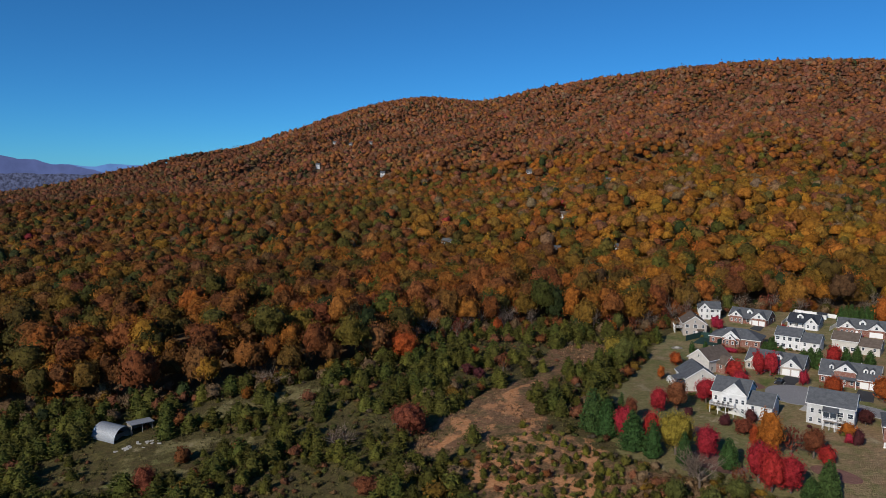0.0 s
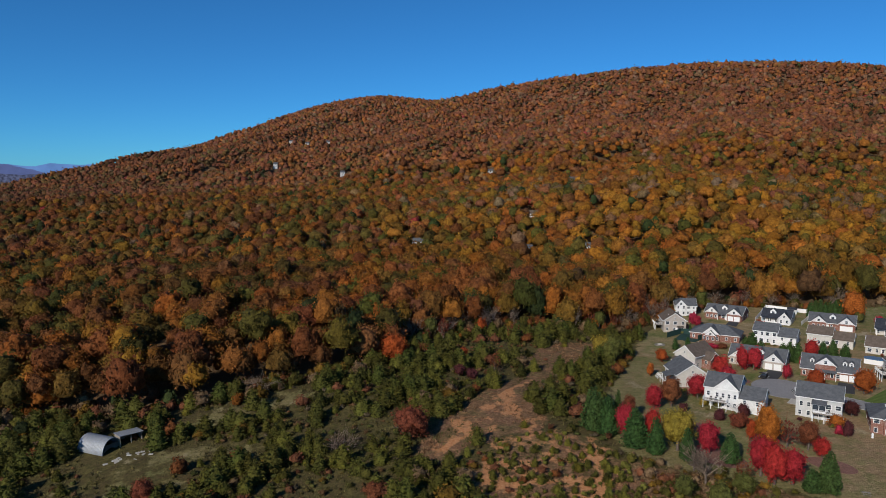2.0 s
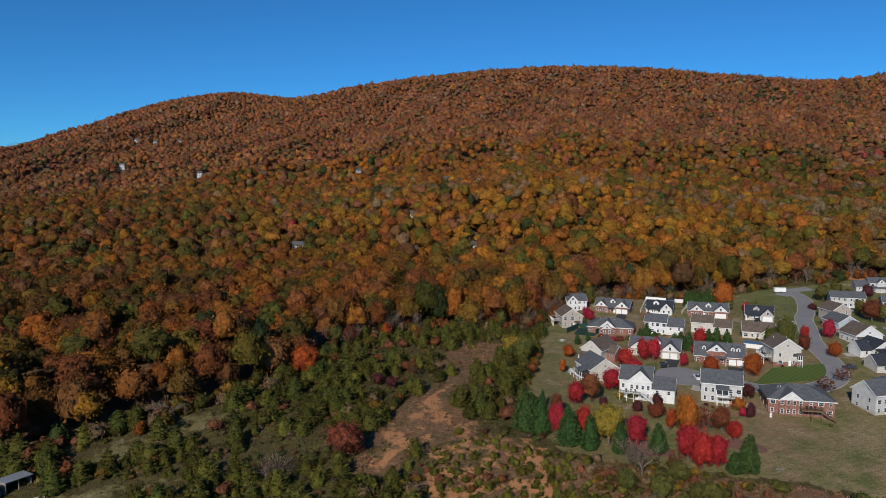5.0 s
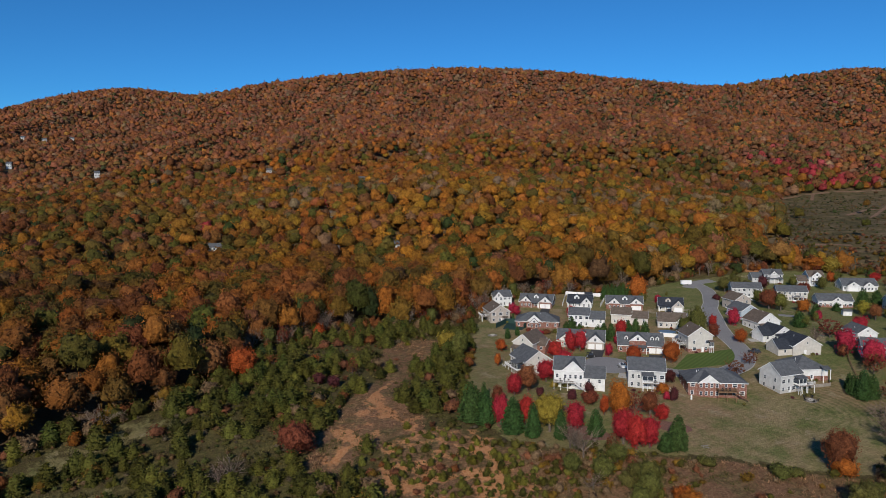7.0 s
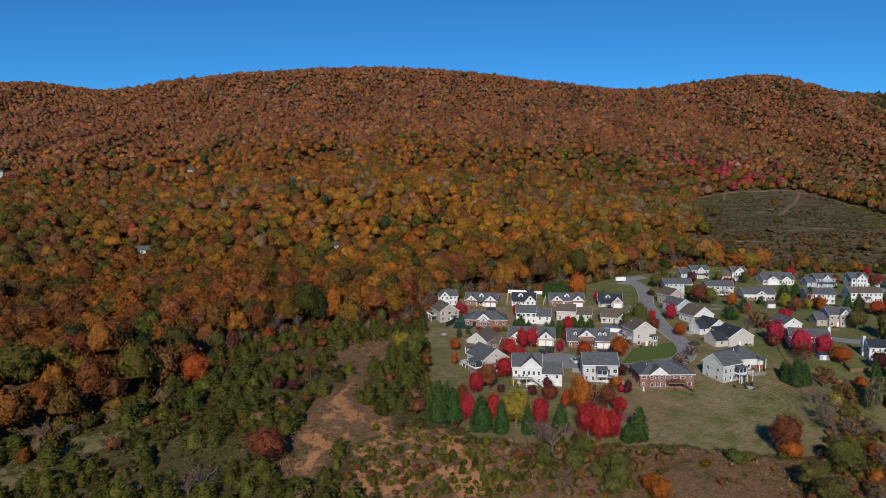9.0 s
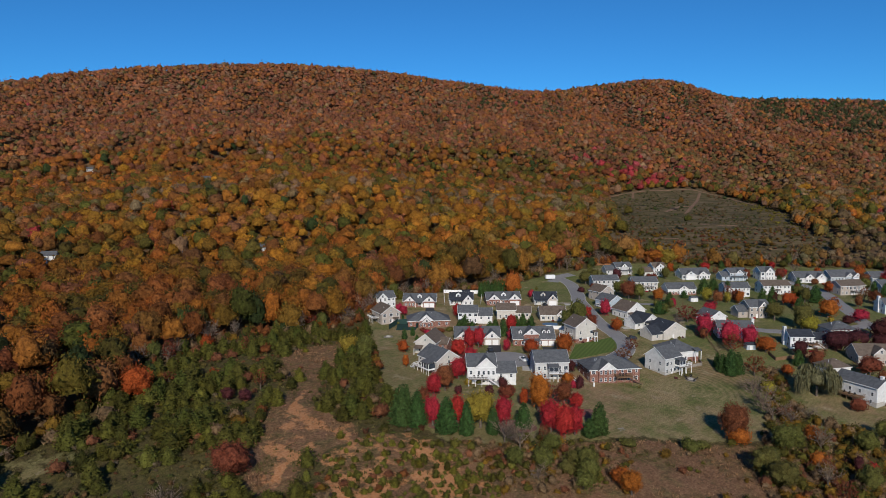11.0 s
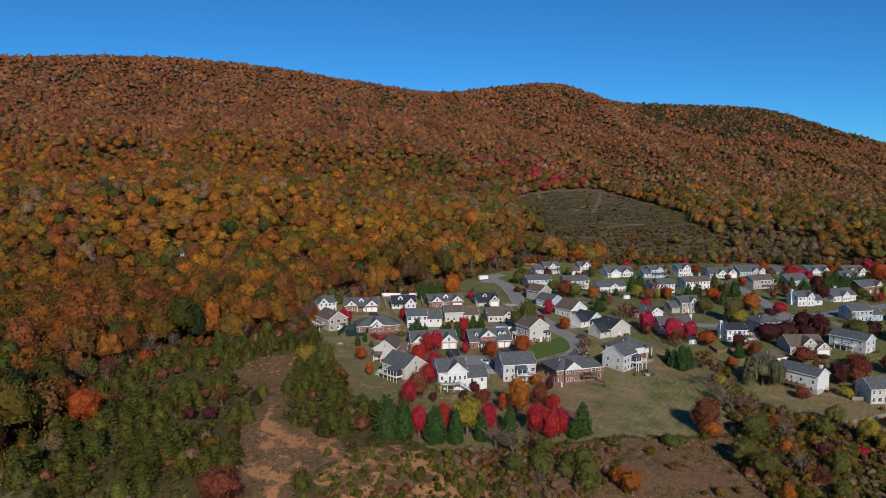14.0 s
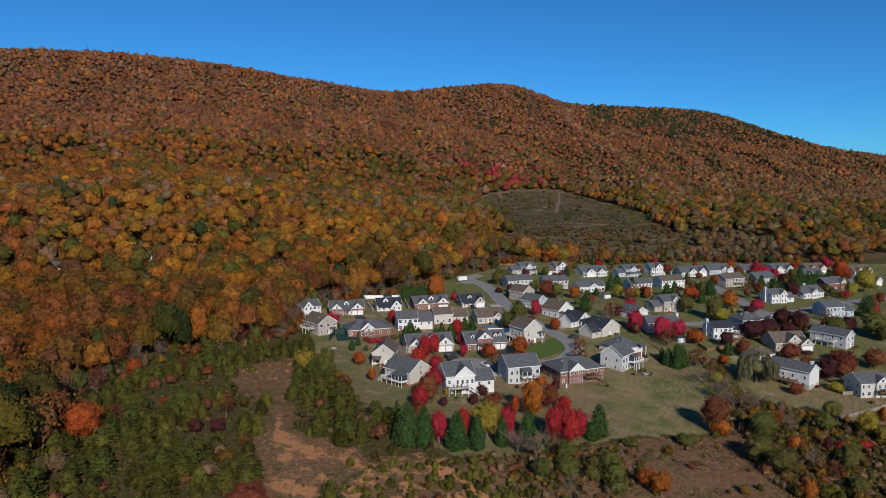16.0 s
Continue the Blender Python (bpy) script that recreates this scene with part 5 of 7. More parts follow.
# ---- trees ----
def tree_shapes():
    rs = np.random.RandomState(5)
    s = {"round": [billow(rs, 220, 15 + 3 * k, -0.95, 0.46, 0.16, leaves=2000, leaf=0.055, wild=0.9) for k in range(5)],
         "round_far": [billow(rs, 90, 11 + k, -0.95, 0.46, 0.2, leaves=560, leaf=0.1, wild=0.9) for k in range(5)],
         "bush_small": [billow(rs, 30, 6, -0.6, 0.4, 0.3, 0.9, leaves=110, leaf=0.17) for k in range(4)], "bush": [billow(rs, 70, 10, -0.7, 0.4, 0.3, 0.9, leaves=420, leaf=0.11) for k in range(4)],
         "fir": [pine(rs, 1500, 0.36, 0.42 + 0.05 * k, 0.036, 0.15) for k in range(4)], "slim": [pine(rs, 700, 0.36, 0.4, 0.045, 0.0) for k in range(2)],
         "pine": [pine(rs, 270, 0.36, 0.36 + 0.06 * k, 0.062) for k in range(7)], "bare": [], "sparse": []}
    for k in range(3):
        a, b = leaf_ball(rs, 30, 0.06, 8, 1.0, core=False, leaves=380, leaf=0.045), twigs(rs, 10, 6)
        s["bare"].append((np.concatenate([a[0] * 0.95, b[0]]), np.concatenate([a[1], b[1] + len(a[0])])))
        a, b = leaf_ball(rs, 40, 0.1, 8, 1.0, core=False, leaves=600, leaf=0.07), twigs(rs, 8, 6)
        s["sparse"].append((np.concatenate([a[0], b[0]]), np.concatenate([a[1], b[1] + len(a[0])])))
    v, f = [], []
    boughs = [(rs.uniform(0, 6.283), rs.uniform(-0.25, 1.3), rs.uniform(0.24, 0.38)) for k in range(16)]
    for k in range(4200):
        ba, bel, br = boughs[k % 16]
        p = np.array((math.cos(ba) * math.cos(bel), math.sin(ba) * math.cos(bel), math.sin(bel) * 0.85 + 0.05)) * 0.74
        q = rs.normal(size=3)
        p = p + q / np.linalg.norm(q) * br * rs.uniform(0.8, 1.1) * (1, 1, 0.8)
        a = math.atan2(p[1], p[0])
        ln = rs.uniform(0.3, 0.75) * (1.2 - 0.7 * max(0, p[2]))
        o = np.array((math.cos(rs.uniform(0, 6.28)), math.sin(rs.uniform(0, 6.28)), 0)) * 0.015
        q = p + (math.cos(a) * 0.08 + rs.uniform(-0.03, 0.03), math.sin(a) * 0.08 + rs.uniform(-0.03, 0.03), -ln)
        i = len(v)
        v += [p - o, p + o, q]
        f.append((i, i + 1, i + 2))
    c = rough_ball(rs, 2, 0.12, 0.8, -2)
    s["willow"] = [(np.concatenate([np.array(v), c[0] * 0.5]), np.concatenate([np.array(f), c[1] + len(v)]))]
    return s


SHAPES = tree_shapes()
CROWNS = {}


def crown_mesh(shape, k, material):
    key = (shape, k, material.name)
    if key not in CROWNS:
        v, f = SHAPES[shape][k]
        CROWNS[key] = raw_mesh("crown", v, f, material)
    return CROWNS[key]


def trunk_mesh():
    bm = bmesh.new()
    beam(bm, (0, 0, -0.12), (0.02, 0.01, 0.55), 0.05, 7, 0.032)
    for k in range(5):
        a = k * 1.3
        beam(bm, (0.01, 0.005, 0.3 + 0.05 * k), (0.2 * math.cos(a), 0.2 * math.sin(a), 0.6 + 0.04 * k), 0.022, 5, 0.008)
    me = bpy.data.meshes.new("trunk")
    bm.to_mesh(me)
    bm.free()
    me.materials.append(BARK)
    return me


TRUNK = trunk_mesh()
KINDS = {
    "red": ("maple_tree", "round", RED, "bright crimson maple in full autumn leaf", "maple tree"),
    "orange": ("maple_tree", "round", ORANGE, "glowing orange maple in autumn leaf", "maple tree"),
    "gold": ("yard_tree", "round", GOLD, "yellow-gold broadleaf tree in autumn leaf", "tree"),
    "green": ("yard_tree", "round", GREEN, "olive-green broadleaf tree with thinning leaves", "tree"),
    "rust": ("oak_tree", "round", RUST, "dark rust-red oak in autumn leaf", "oak tree"),
    "plum": ("plum_tree", "round", PLUM, "dark purple-leaved tree with a broad crown", "tree"),
    "spruce": ("spruce_tree", "fir", SPRUCE, "dense dark green conical evergreen", "evergreen tree"),
    "pine": ("pine_tree", "pine", NEEDLES, "scrubby green pine on rough ground", "pine tree"),
    "arbor": ("arborvitae", "slim", SPRUCE, "slim upright green arborvitae", "evergreen tree"),
    "grey": ("bare_tree", "bare", GREY, "nearly leafless grey tree with fine twigs", "bare tree"),
    "thin": ("thin_tree", "sparse", RUST, "half-bare tree with a few reddish leaves", "tree"),
    "willow": ("willow_tree", "willow", WILLOW, "broad weeping willow with hanging grey-green fronds", "willow tree"),
    "bush": ("shrub", "bush", GREEN, "rounded olive-green garden shrub", "shrub"),
    "redbush": ("shrub", "bush", RED, "low crimson autumn garden shrub", "shrub"),
    "rustbush": ("shrub", "bush", RUST, "low rust-brown autumn shrub", "shrub"),
    "plumbush": ("shrub", "bush", PLUM, "dark purple-brown garden shrub", "shrub"),
    "goldbush": ("shrub", "bush", GOLD, "low yellow autumn garden shrub", "shrub"),
    "orangebush": ("shrub", "bush", ORANGE, "low orange autumn garden shrub", "shrub"),
}
TREE_RS = random.Random(8)


def tree(kind, x, y, tall, wide):
    """A tree or shrub of that height and crown width."""
    name, shape, mat, label, cat = KINDS[kind]
    t = thing(name, label, cat, x, y, TREE_RS.uniform(0, 360), float(height(x, y)) - 0.05, "trees and shrubs of the estate")
    if shape == "round" and math.hypot(x + 60, y - 40) > 265:
        shape = "round_far"
    if shape == "bush" and tall < 1.8:
        shape = "bush_small"
    k = TREE_RS.randrange(len(SHAPES[shape]))
    if shape in ("fir", "pine", "slim"):
        c = shared("crown", crown_mesh(shape, k, mat), t, Matrix.Diagonal((wide / 0.72, wide / 0.72, tall, 1)))
        shared("trunk", TRUNK, t, Matrix.Diagonal((tall * 0.7, tall * 0.7, tall * 0.6, 1)))
    elif shape in ("bush", "bush_small"):
        shared("crown", crown_mesh(shape, k, mat), t, pose(0, 0, tall * 0.42) @ Matrix.Diagonal((wide / 2, wide / 2, tall * 0.6, 1)))
        shared("stem", TRUNK, t, Matrix.Diagonal((tall * 0.8, tall * 0.8, tall * 0.6, 1)))
    else:
        ch = tall * {"red": 0.49, "orange": 0.48, "gold": 0.48, "plum": 0.48, "willow": 0.5}.get(kind, 0.46)
        shared("crown", crown_mesh(shape, k, mat), t, pose(0, 0, tall - ch * 1.0) @ Matrix.Diagonal((wide / 2, wide / 2, ch, 1)))
        shared("trunk", TRUNK, t, Matrix.Diagonal((tall * 0.75, tall * 0.75, tall * 0.8, 1)))
    return t


# ---- fences, vehicles and yard things ----
def fence(label, line, tall, material, solid_boards=True, name="fence"):
    """A fence along a line: posts, and boards or rails between them, following the ground."""
    f = thing(name, label, "fence", *line[0])
    inv = f.matrix_world.inverted()
    for (ax, ay), (bx, by) in zip(line, line[1:]):
        ln = math.hypot(bx - ax, by - ay)
        n = max(1, round(ln / 2.4))
        for i in range(n):
            p = (ax + (bx - ax) * i / n, ay + (by - ay) * i / n)
            q = (ax + (bx - ax) * (i + 1) / n, ay + (by - ay) * (i + 1) / n)
            zp, zq = float(height(*p)), float(height(*q))
            bm = bmesh.new()
            beam(bm, (*p, zp - 0.4), (*p, zp + tall + 0.1), 0.09)
            bm.transform(inv)
            part("post", bm, material, f)
            d = Vector((q[0] - p[0], q[1] - p[1], 0)).normalized()
            o = Vector((-d.y, d.x, 0)) * 0.03
            if solid_boards:
                bm = bmesh.new()
                P = (Vector((*p, zp)), Vector((*q, zq)))
                vs = [bm.verts.new(P[m] + o * s + Vector((0, 0, zz))) for s in (-1, 1) for m, zz in ((0, 0.03), (1, 0.03), (1, tall), (0, tall))]
                for fc in ((0, 1, 2, 3), (7, 6, 5, 4), (0, 4, 5, 1), (1, 5, 6, 2), (2, 6, 7, 3), (3, 7, 4, 0)):
                    bm.faces.new([vs[g] for g in fc])
                bm.transform(inv)
                part("panel", bm, material, f)
            else:
                for zz in (0.4, 0.95):
                    bm = bmesh.new()
                    beam(bm, (*p, zp + zz), (*q, zq + zz), 0.07)
                    bm.transform(inv)
                    part("rail", bm, material, f)
    return f


def car(label, x, y, yaw, paint, long=4.7, pickup=False, z=None):
    c = thing("car" if not pickup else "pickup_truck", label, "car", x, y, yaw, z, "parked vehicles")
    bm = bmesh.new()
    solid(bm, [(-long / 2, 0.35), (long / 2, 0.35), (long / 2, 0.75), (long / 2 - 0.3, 0.95), (0.9, 1.02), (-long / 2 + 0.1, 1.02), (-long / 2, 0.8)], "x", -0.9, 0.9)
    bm.transform(Matrix.Rotation(radians(90), 4, "Z"))
    body = part("body", bm, paint, c)
    bm = bmesh.new()
    back = -long / 2 + 0.25 if not pickup else -0.5
    solid(bm, [(back, 1.0), (1.1, 1.0), (0.45, 1.58), (back + 0.35, 1.62)], "x", -0.78, 0.78)
    bm.transform(Matrix.Rotation(radians(90), 4, "Z"))
    part("cabin", bm, GLASS, body, "dark glazed cabin")
    bm = bmesh.new()
    box(bm, -0.7, 0.7, -0.35, max(-back - 0.45, -0.3) , 1.56, 1.66)
    part("roof", bm, paint, body)
    for sx in (-0.82, 0.82):
        for sy in (-long * 0.31, long * 0.31):
            bm = bmesh.new()
            beam(bm, (sx - 0.12, sy, 0.33), (sx + 0.12, sy, 0.33), 0.33, 14)
            w = part("wheel", bm, RUBBER, c)
            bm = bmesh.new()
            beam(bm, (sx - 0.125, sy, 0.33), (sx + 0.125, sy, 0.33), 0.19, 10)
            part("rim", bm, STEEL, w)
    return c


def quonset(x, y, yaw):
    """A ribbed half-round steel barn with an open end, and a lean-to shed."""
    q = thing("quonset_barn", "weathered galvanised half-round steel barn with an open dark end", "barn", x, y, yaw)
    bm = bmesh.new()
    n, r, ln = 22, 3.5, 10.0
    outer, inner = [], []
    ribs = 44
    for i in range(ribs + 1):
        yy = ln * i / ribs
        rr = r + (0.09 if i % 2 else 0.0)
        row, row2 = [], []
        for k in range(n + 1):
            a = math.pi * k / n
            row.append(bm.verts.new((-rr * math.cos(a), yy, rr * math.sin(a) * 1.2 - 0.3)))
            row2.append(bm.verts.new((-(rr - 0.12) * math.cos(a), yy, (rr - 0.12) * math.sin(a) * 1.2 - 0.3)))
        outer.append(row)
        inner.append(row2)
    for i in range(ribs):
        for k in range(n):
            bm.faces.new((outer[i][k], outer[i + 1][k], outer[i + 1][k + 1], outer[i][k + 1]))
            bm.faces.new((inner[i][k + 1], inner[i + 1][k + 1], inner[i + 1][k], inner[i][k]))
    for i in (0, ribs):
        for k in range(n):
            bm.faces.new((outer[i][k], outer[i][k + 1], inner[i][k + 1], inner[i][k]))
    bmesh.ops.recalc_face_normals(bm, faces=bm.faces[:])
    part("shell", bm, STEEL, q, "ribbed steel shell")
    for yy, hole in ((0.6, True), (ln - 0.3, False)):
        bm = bmesh.new()
        fan = [(-3.3 * math.cos(math.pi * k / 16), 3.3 * math.sin(math.pi * k / 16) * 1.2 - 0.3) for k in range(17)]
        if hole:
            for s in (-1, 1):
                solid(bm, [(p, max(z, -0.3)) for p, z in ([(s * 2.6, -0.3)] + [f for f in (fan if s < 0 else fan[::-1]) if abs(f[0]) > 2.6] + [(s * 2.6, 2.1)])], "y", yy, yy + 0.1)
        else:
            solid(bm, fan, "y", yy, yy + 0.1)
        part("end_wall", bm, GREYWOOD, q, "grey boarded end wall")
    return q


def shed(label, x, y, yaw, w, d, tall, wall, roof, open_front=False):
    s = thing("shed", label, "shed", x, y, yaw)
    bm = bmesh.new()
    if open_front:
        box(bm, -w / 2, w / 2, d - 0.12, d, -1, tall)
        box(bm, -w / 2, -w / 2 + 0.12, 0, d - 0.121, -1, tall)
        box(bm, w / 2 - 0.12, w / 2, 0, d - 0.121, -1, tall)
        box(bm, -0.1, 0.1, 0, 0.2, -1, tall)
    else:
        box(bm, -w / 2, w / 2, 0, d, -1, tall)
    part("wall", bm, wall, s)
    bm = bmesh.new()
    if open_front:
        solid(bm, [(-0.5, tall + 0.25), (d + 0.3, tall), (d + 0.3, tall + 0.12), (-0.5, tall + 0.37)], "x", -w / 2 - 0.3, w / 2 + 0.3)
    else:
        gable_roof(bm, 0, d, -w / 2 - 0.2, w / 2 + 0.2, tall, d * 0.25, "x", 0.25, 0.1)
    part("roof", bm, roof, s)
    bm = bmesh.new()
    box(bm, -0.6, 0.6, -0.05, -0.005, 0, 1.9)
    if not open_front:
        part("door", bm, WHITE, s)
    else:
        bm.free()
    return s


def picnic_table(x, y, yaw):
    t = thing("picnic_table", "weathered grey timber picnic table on the lawn", "table", x, y, yaw)
    for i in range(5):
        bm = bmesh.new()
        box(bm, -0.95, 0.95, -0.4 + i * 0.16, -0.26 + i * 0.16, 0.72, 0.76)
        part("board", bm, GREYWOOD, t)
    for yy in (-0.85, 0.6):
        bm = bmesh.new()
        box(bm, -0.95, 0.95, yy, yy + 0.25, 0.42, 0.46)
        part("bench", bm, GREYWOOD, t)
    for xx in (-0.7, 0.7):
        for s in (-1, 1):
            bm = bmesh.new()
            beam(bm, (xx, s * 0.75, -0.05), (xx, s * 0.25, 0.73), 0.06)
            part("leg", bm, GREYWOOD, t)
    return t


def fire_ring(x, y, chairs):
    f = thing("fire_pit", "round stone fire pit on a grey-brown gravel circle", "fire pit", x, y)
    inv = f.matrix_world.inverted()
    bm = bmesh.new()
    ring = [bm.verts.new(inv @ Vector((x + 2.3 * math.cos(k * 0.3142), y + 2.0 * math.sin(k * 0.3142), float(height(x + 2.3 * math.cos(k * 0.3142), y + 2.0 * math.sin(k * 0.3142))) + 0.1))) for k in range(20)]
    bm.faces.new(ring)
    ex = bmesh.ops.extrude_face_region(bm, geom=bm.faces[:])
    for v in ex["geom"]:
        if isinstance(v, bmesh.types.BMVert):
            v.co.z -= 0.4
    bmesh.ops.recalc_face_normals(bm, faces=bm.faces[:])
    part("gravel", bm, GREYWOOD, f, "grey-brown gravel circle")
    for k in range(12):
        a = k * 0.5236
        bm = bmesh.new()
        box(bm, -0.18, 0.18, -0.14, 0.14, 0, 0.4)
        bm.transform(pose(0.8 * math.cos(a), 0.8 * math.sin(a), 0.05, 0, 0, math.degrees(a) + 90))
        part("stone", bm, CONCRETE, f)
    for k in range(chairs):
        a = k * 6.2832 / max(chairs, 1) + 0.4
        cx, cy = x + 2.2 * math.cos(a), y + 2.0 * math.sin(a)
        c = thing("garden_chair", "dark slatted garden chair facing a fire pit", "chair", cx, cy, math.degrees(a) - 90, float(height(cx, cy)) + 0.1, "chairs round the fire pit")
        bm = bmesh.new()
        box(bm, -0.32, 0.32, -0.3, 0.3, 0.34, 0.4)
        part("seat", bm, DARK, c)
        bm = bmesh.new()
        solid(bm, [(0.28, 0.38), (0.5, 1.0), (0.56, 0.98), (0.34, 0.36)], "x", -0.32, 0.32)
        part("backrest", bm, DARK, c)
        for sx in (-0.28, 0.28):
            for sy in (-0.26, 0.26):
                bm = bmesh.new()
                beam(bm, (sx, sy, -0.15), (sx, sy, 0.35), 0.04)
                part("leg", bm, DARK, c)
    return f

# ---- streets and drives ----
ribbon("pavement", STREET, 8.1, CONCRETE, 0.06, "pale concrete kerb and footway", "pavement")
ribbon("road", STREET, 7.4, ROAD, 0.12, "grey asphalt estate street", "road")
slab("road", 142, 211, 19, 19, 0, ROAD, 0.13, "grey asphalt turning circle", "road", 24)
ribbon("road", AVENUE, 8.0, ROAD, 0.1, "grey asphalt estate avenue", "road")
for line in CLEARED_TRACKS:
    ribbon("dirt_track", line, 3.2, CLAY, 0.25, "pale clay logging track on the cleared hill", "track")
ribbon("road", LANE, 6.0, ROAD, 0.1, "grey asphalt side lane", "road")
ribbon("road", [(640, 120), (617, 140), (597, 163), (592, 178), (575, 186)], 6.0, ROAD, 0.3, "grey asphalt lane below the clearing", "road")
ribbon("driveway", [(306, 296), (292, 297), (280, 292)], 7.0, ROAD, 0.1, "grey asphalt spur at the forest edge", "road")
for cx, cy, a, b, yaw, m in ((160, 285, 8, 14, -45, ROAD), (222, 183, 4, 12, 60, CONCRETE),
                             (222, 203, 4, 10, 60, CONCRETE), (262, 232, 4, 12, 50, CONCRETE), (240, 249, 5, 9, 40, CONCRETE), (228, 251, 6, 9, -48, ROAD), (141, 196, 5, 12, 40, CONCRETE),
                             (270, 222, 4, 9, 40, ROAD), (262, 175, 6, 9, 60, TAR), (300, 92, 5, 16, 20, TAR), (246, 92, 5, 14, 20, TAR)):
    slab("driveway", cx, cy, a, b, yaw, m, 0.09, "paved house driveway", "driveway")
apron(((150.7, 229.9), (154.8, 226.7), (144.2, 217.3), (140.7, 221.9)), TAR, "black asphalt driveway before twin garage doors")
apron(((165.3, 212.7), (168.7, 209.3), (162.3, 201.7), (157.1, 204.6)), TAR, "black asphalt driveway to the street")
apron(((177, 297), (180, 294), (174, 287), (172, 292)), TAR, "black asphalt driveway at a brick ranch house")

# ---- houses ----
house("two-storey house with white gable and grey shingle roof", 163, 312, -20, 10, 9, 5.0, 2.8, "x", LAP_WHITE, SLATE, gables=((-2.2, 5, 0.6, 5.0, 2.6),))
house("tan two-storey house with brown roof and side deck", 142.4, 284.2, -18, 9.5, 13, 5.3, 3.2, "y", LAP_TAN, BROWN, columns=((1.0, 3.4, 1.2, 2.5),), win_front=3, side_deck=(-4.5, 3.0, 3.2, 2.7, "white", "left"))
RANCH = dict(eave=3.0, rise=3.2, ridge="x", wall=BRICK, roof=SLATE)
house("brick ranch house with white gables and a dormer", 176.1, 300.9, -47, 17, 11.5, **RANCH, gables=((-5.0, 5.6, 1.0, 3.1, 2.5), (5.2, 6.2, 1.6, 3.1, 2.7)), dormers=((0, 2.4),),
      garages=((3.8, 2.5, 1.6), (6.6, 2.5, 1.6)), columns=((-2.0, 2.0, 1.6, 2.6),))
house("white house with charcoal roof inside a white fence", 195.1, 288.7, -46, 12.5, 10, 2.8, 3.2, "x", LAP_WHITE, CHARCOAL, gables=((3.6, 4.8, 1.0, 2.8, 2.6),), dormers=((-1.6, 2.6),), columns=((-5.6, 0.8, 1.6, 2.6),))
house("brick ranch house with two white gables", 211.8, 273.5, -41, 18.2, 11.5, **RANCH, gables=((-5.2, 5.8, 1.0, 3.1, 2.6), (5.6, 6.2, 1.4, 3.1, 2.8)), dormers=((0.2, 2.6),), garages=((5.6, 4.9, 1.4),))
house("cream house with charcoal roof and a garage gable", 228.4, 258.4, -46, 12, 10, 2.9, 3.4, "x", LAP_CREAM, CHARCOAL, gables=((3.6, 5.0, 1.2, 2.9, 2.7),), dormers=((-1.2, 2.6),), garages=((3.6, 3.8, 1.2),),
      columns=((-5.4, 0.6, 1.5, 2.6),), accent=LAP_TAN)
house("long brick ranch house with a white sunroom gable", 151.4, 267.7, -40, 19.5, 12, 3.0, 3.3, "hip", BRICK, SLATE, gables=((-1.2, 6.8, 1.4, 3.1, 3.0), (-1.2, 4.2, 2.6, 2.7, 1.9)), win_front=6)
house("white two-storey house with grey roof and lower wing", 169.2, 259.5, -45, 9.2, 9, 5.4, 2.7, "x", LAP_WHITE, SLATE, wing=("right", 7, 8.5, 4.0, 2.7, 0.4, None))
house("cream two-storey house with brown roof and lower wing", 188.8, 252.4, -46, 9.0, 9, 4.7, 2.5, "x", LAP_CREAM, BROWN, wing=("right", 7.6, 8, 3.4, 2.3, 0.4, None))
house("low cream house with a wide brown roof", 203.5, 235.1, -45, 12.5, 10.5, 3.0, 3.2, "x", LAP_CREAM, BROWN, gables=((3.8, 4.4, 0.5, 3.0, 2.0),), accent=LAP_CREAM)
house("cream two-storey house on a brick base with side deck", 186.2, 204.8, -26, 10.2, 10.5, 6.9, 3.5, "y", LAP_CREAM, BROWN, base=BRICK, base_h=1.5, porch=(3.4, 5.0, 1.4, 2.2, 4.4), win_front=2, side_deck=(-4.0, 3.5, 3.0, 2.9, "white", None))
house("cream gabled house with brown roof and white sunporch", 121.5, 238.4, -62, 8.6, 13, 4.8, 3.3, "y", LAP_CREAM, BROWN, columns=((-4.0, -1.0, 2.4, 2.6),), wing=("right", 3.6, 6, 3.6, 2.0, 4.5, BRICK), win_front=2)
house("cream house with grey roof, brick base and screened porch", 111.2, 214.8, -10, 10.6, 12.5, 5.2, 3.5, "y", LAP_CREAM, SLATE, base=BRICK, base_h=1.0, win_front=1, side_porch=(0.4, 5.2, 3.0, 2.0, 4.4), side_deck=(-5.0, 0.3, 3.0, 2.0, "white", "left"))
house("tan ranch house with white gables and twin garage doors", 147.7, 233.6, -44, 19.3, 12, 2.9, 3.5, "x", LAP_TAN, SLATE, gables=((-6.2, 6, 0.8, 2.9, 2.6), (6.0, 6.8, 1.6, 2.9, 3.0)), dormers=((1.0, 2.4),),
      garages=((4.5, 2.5, 1.6), (7.5, 2.5, 1.6)), columns=((-2.6, 2.0, 1.5, 2.6),))
house("white two-storey house with deck, grey roof and brick base", 111.8, 198.7, -43, 10.2, 11.5, 6.4, 3.3, "x", LAP_WHITE, SLATE, gables=((1.5, 7.0, 0.5, 6.4, 3.2),), wing=("right", 7.2, 9.5, 4.2, 2.7, 0.0, None),
      deck=(-4.9, 2.2, 3.0, 2.7, "white", "right"), win_front=4)
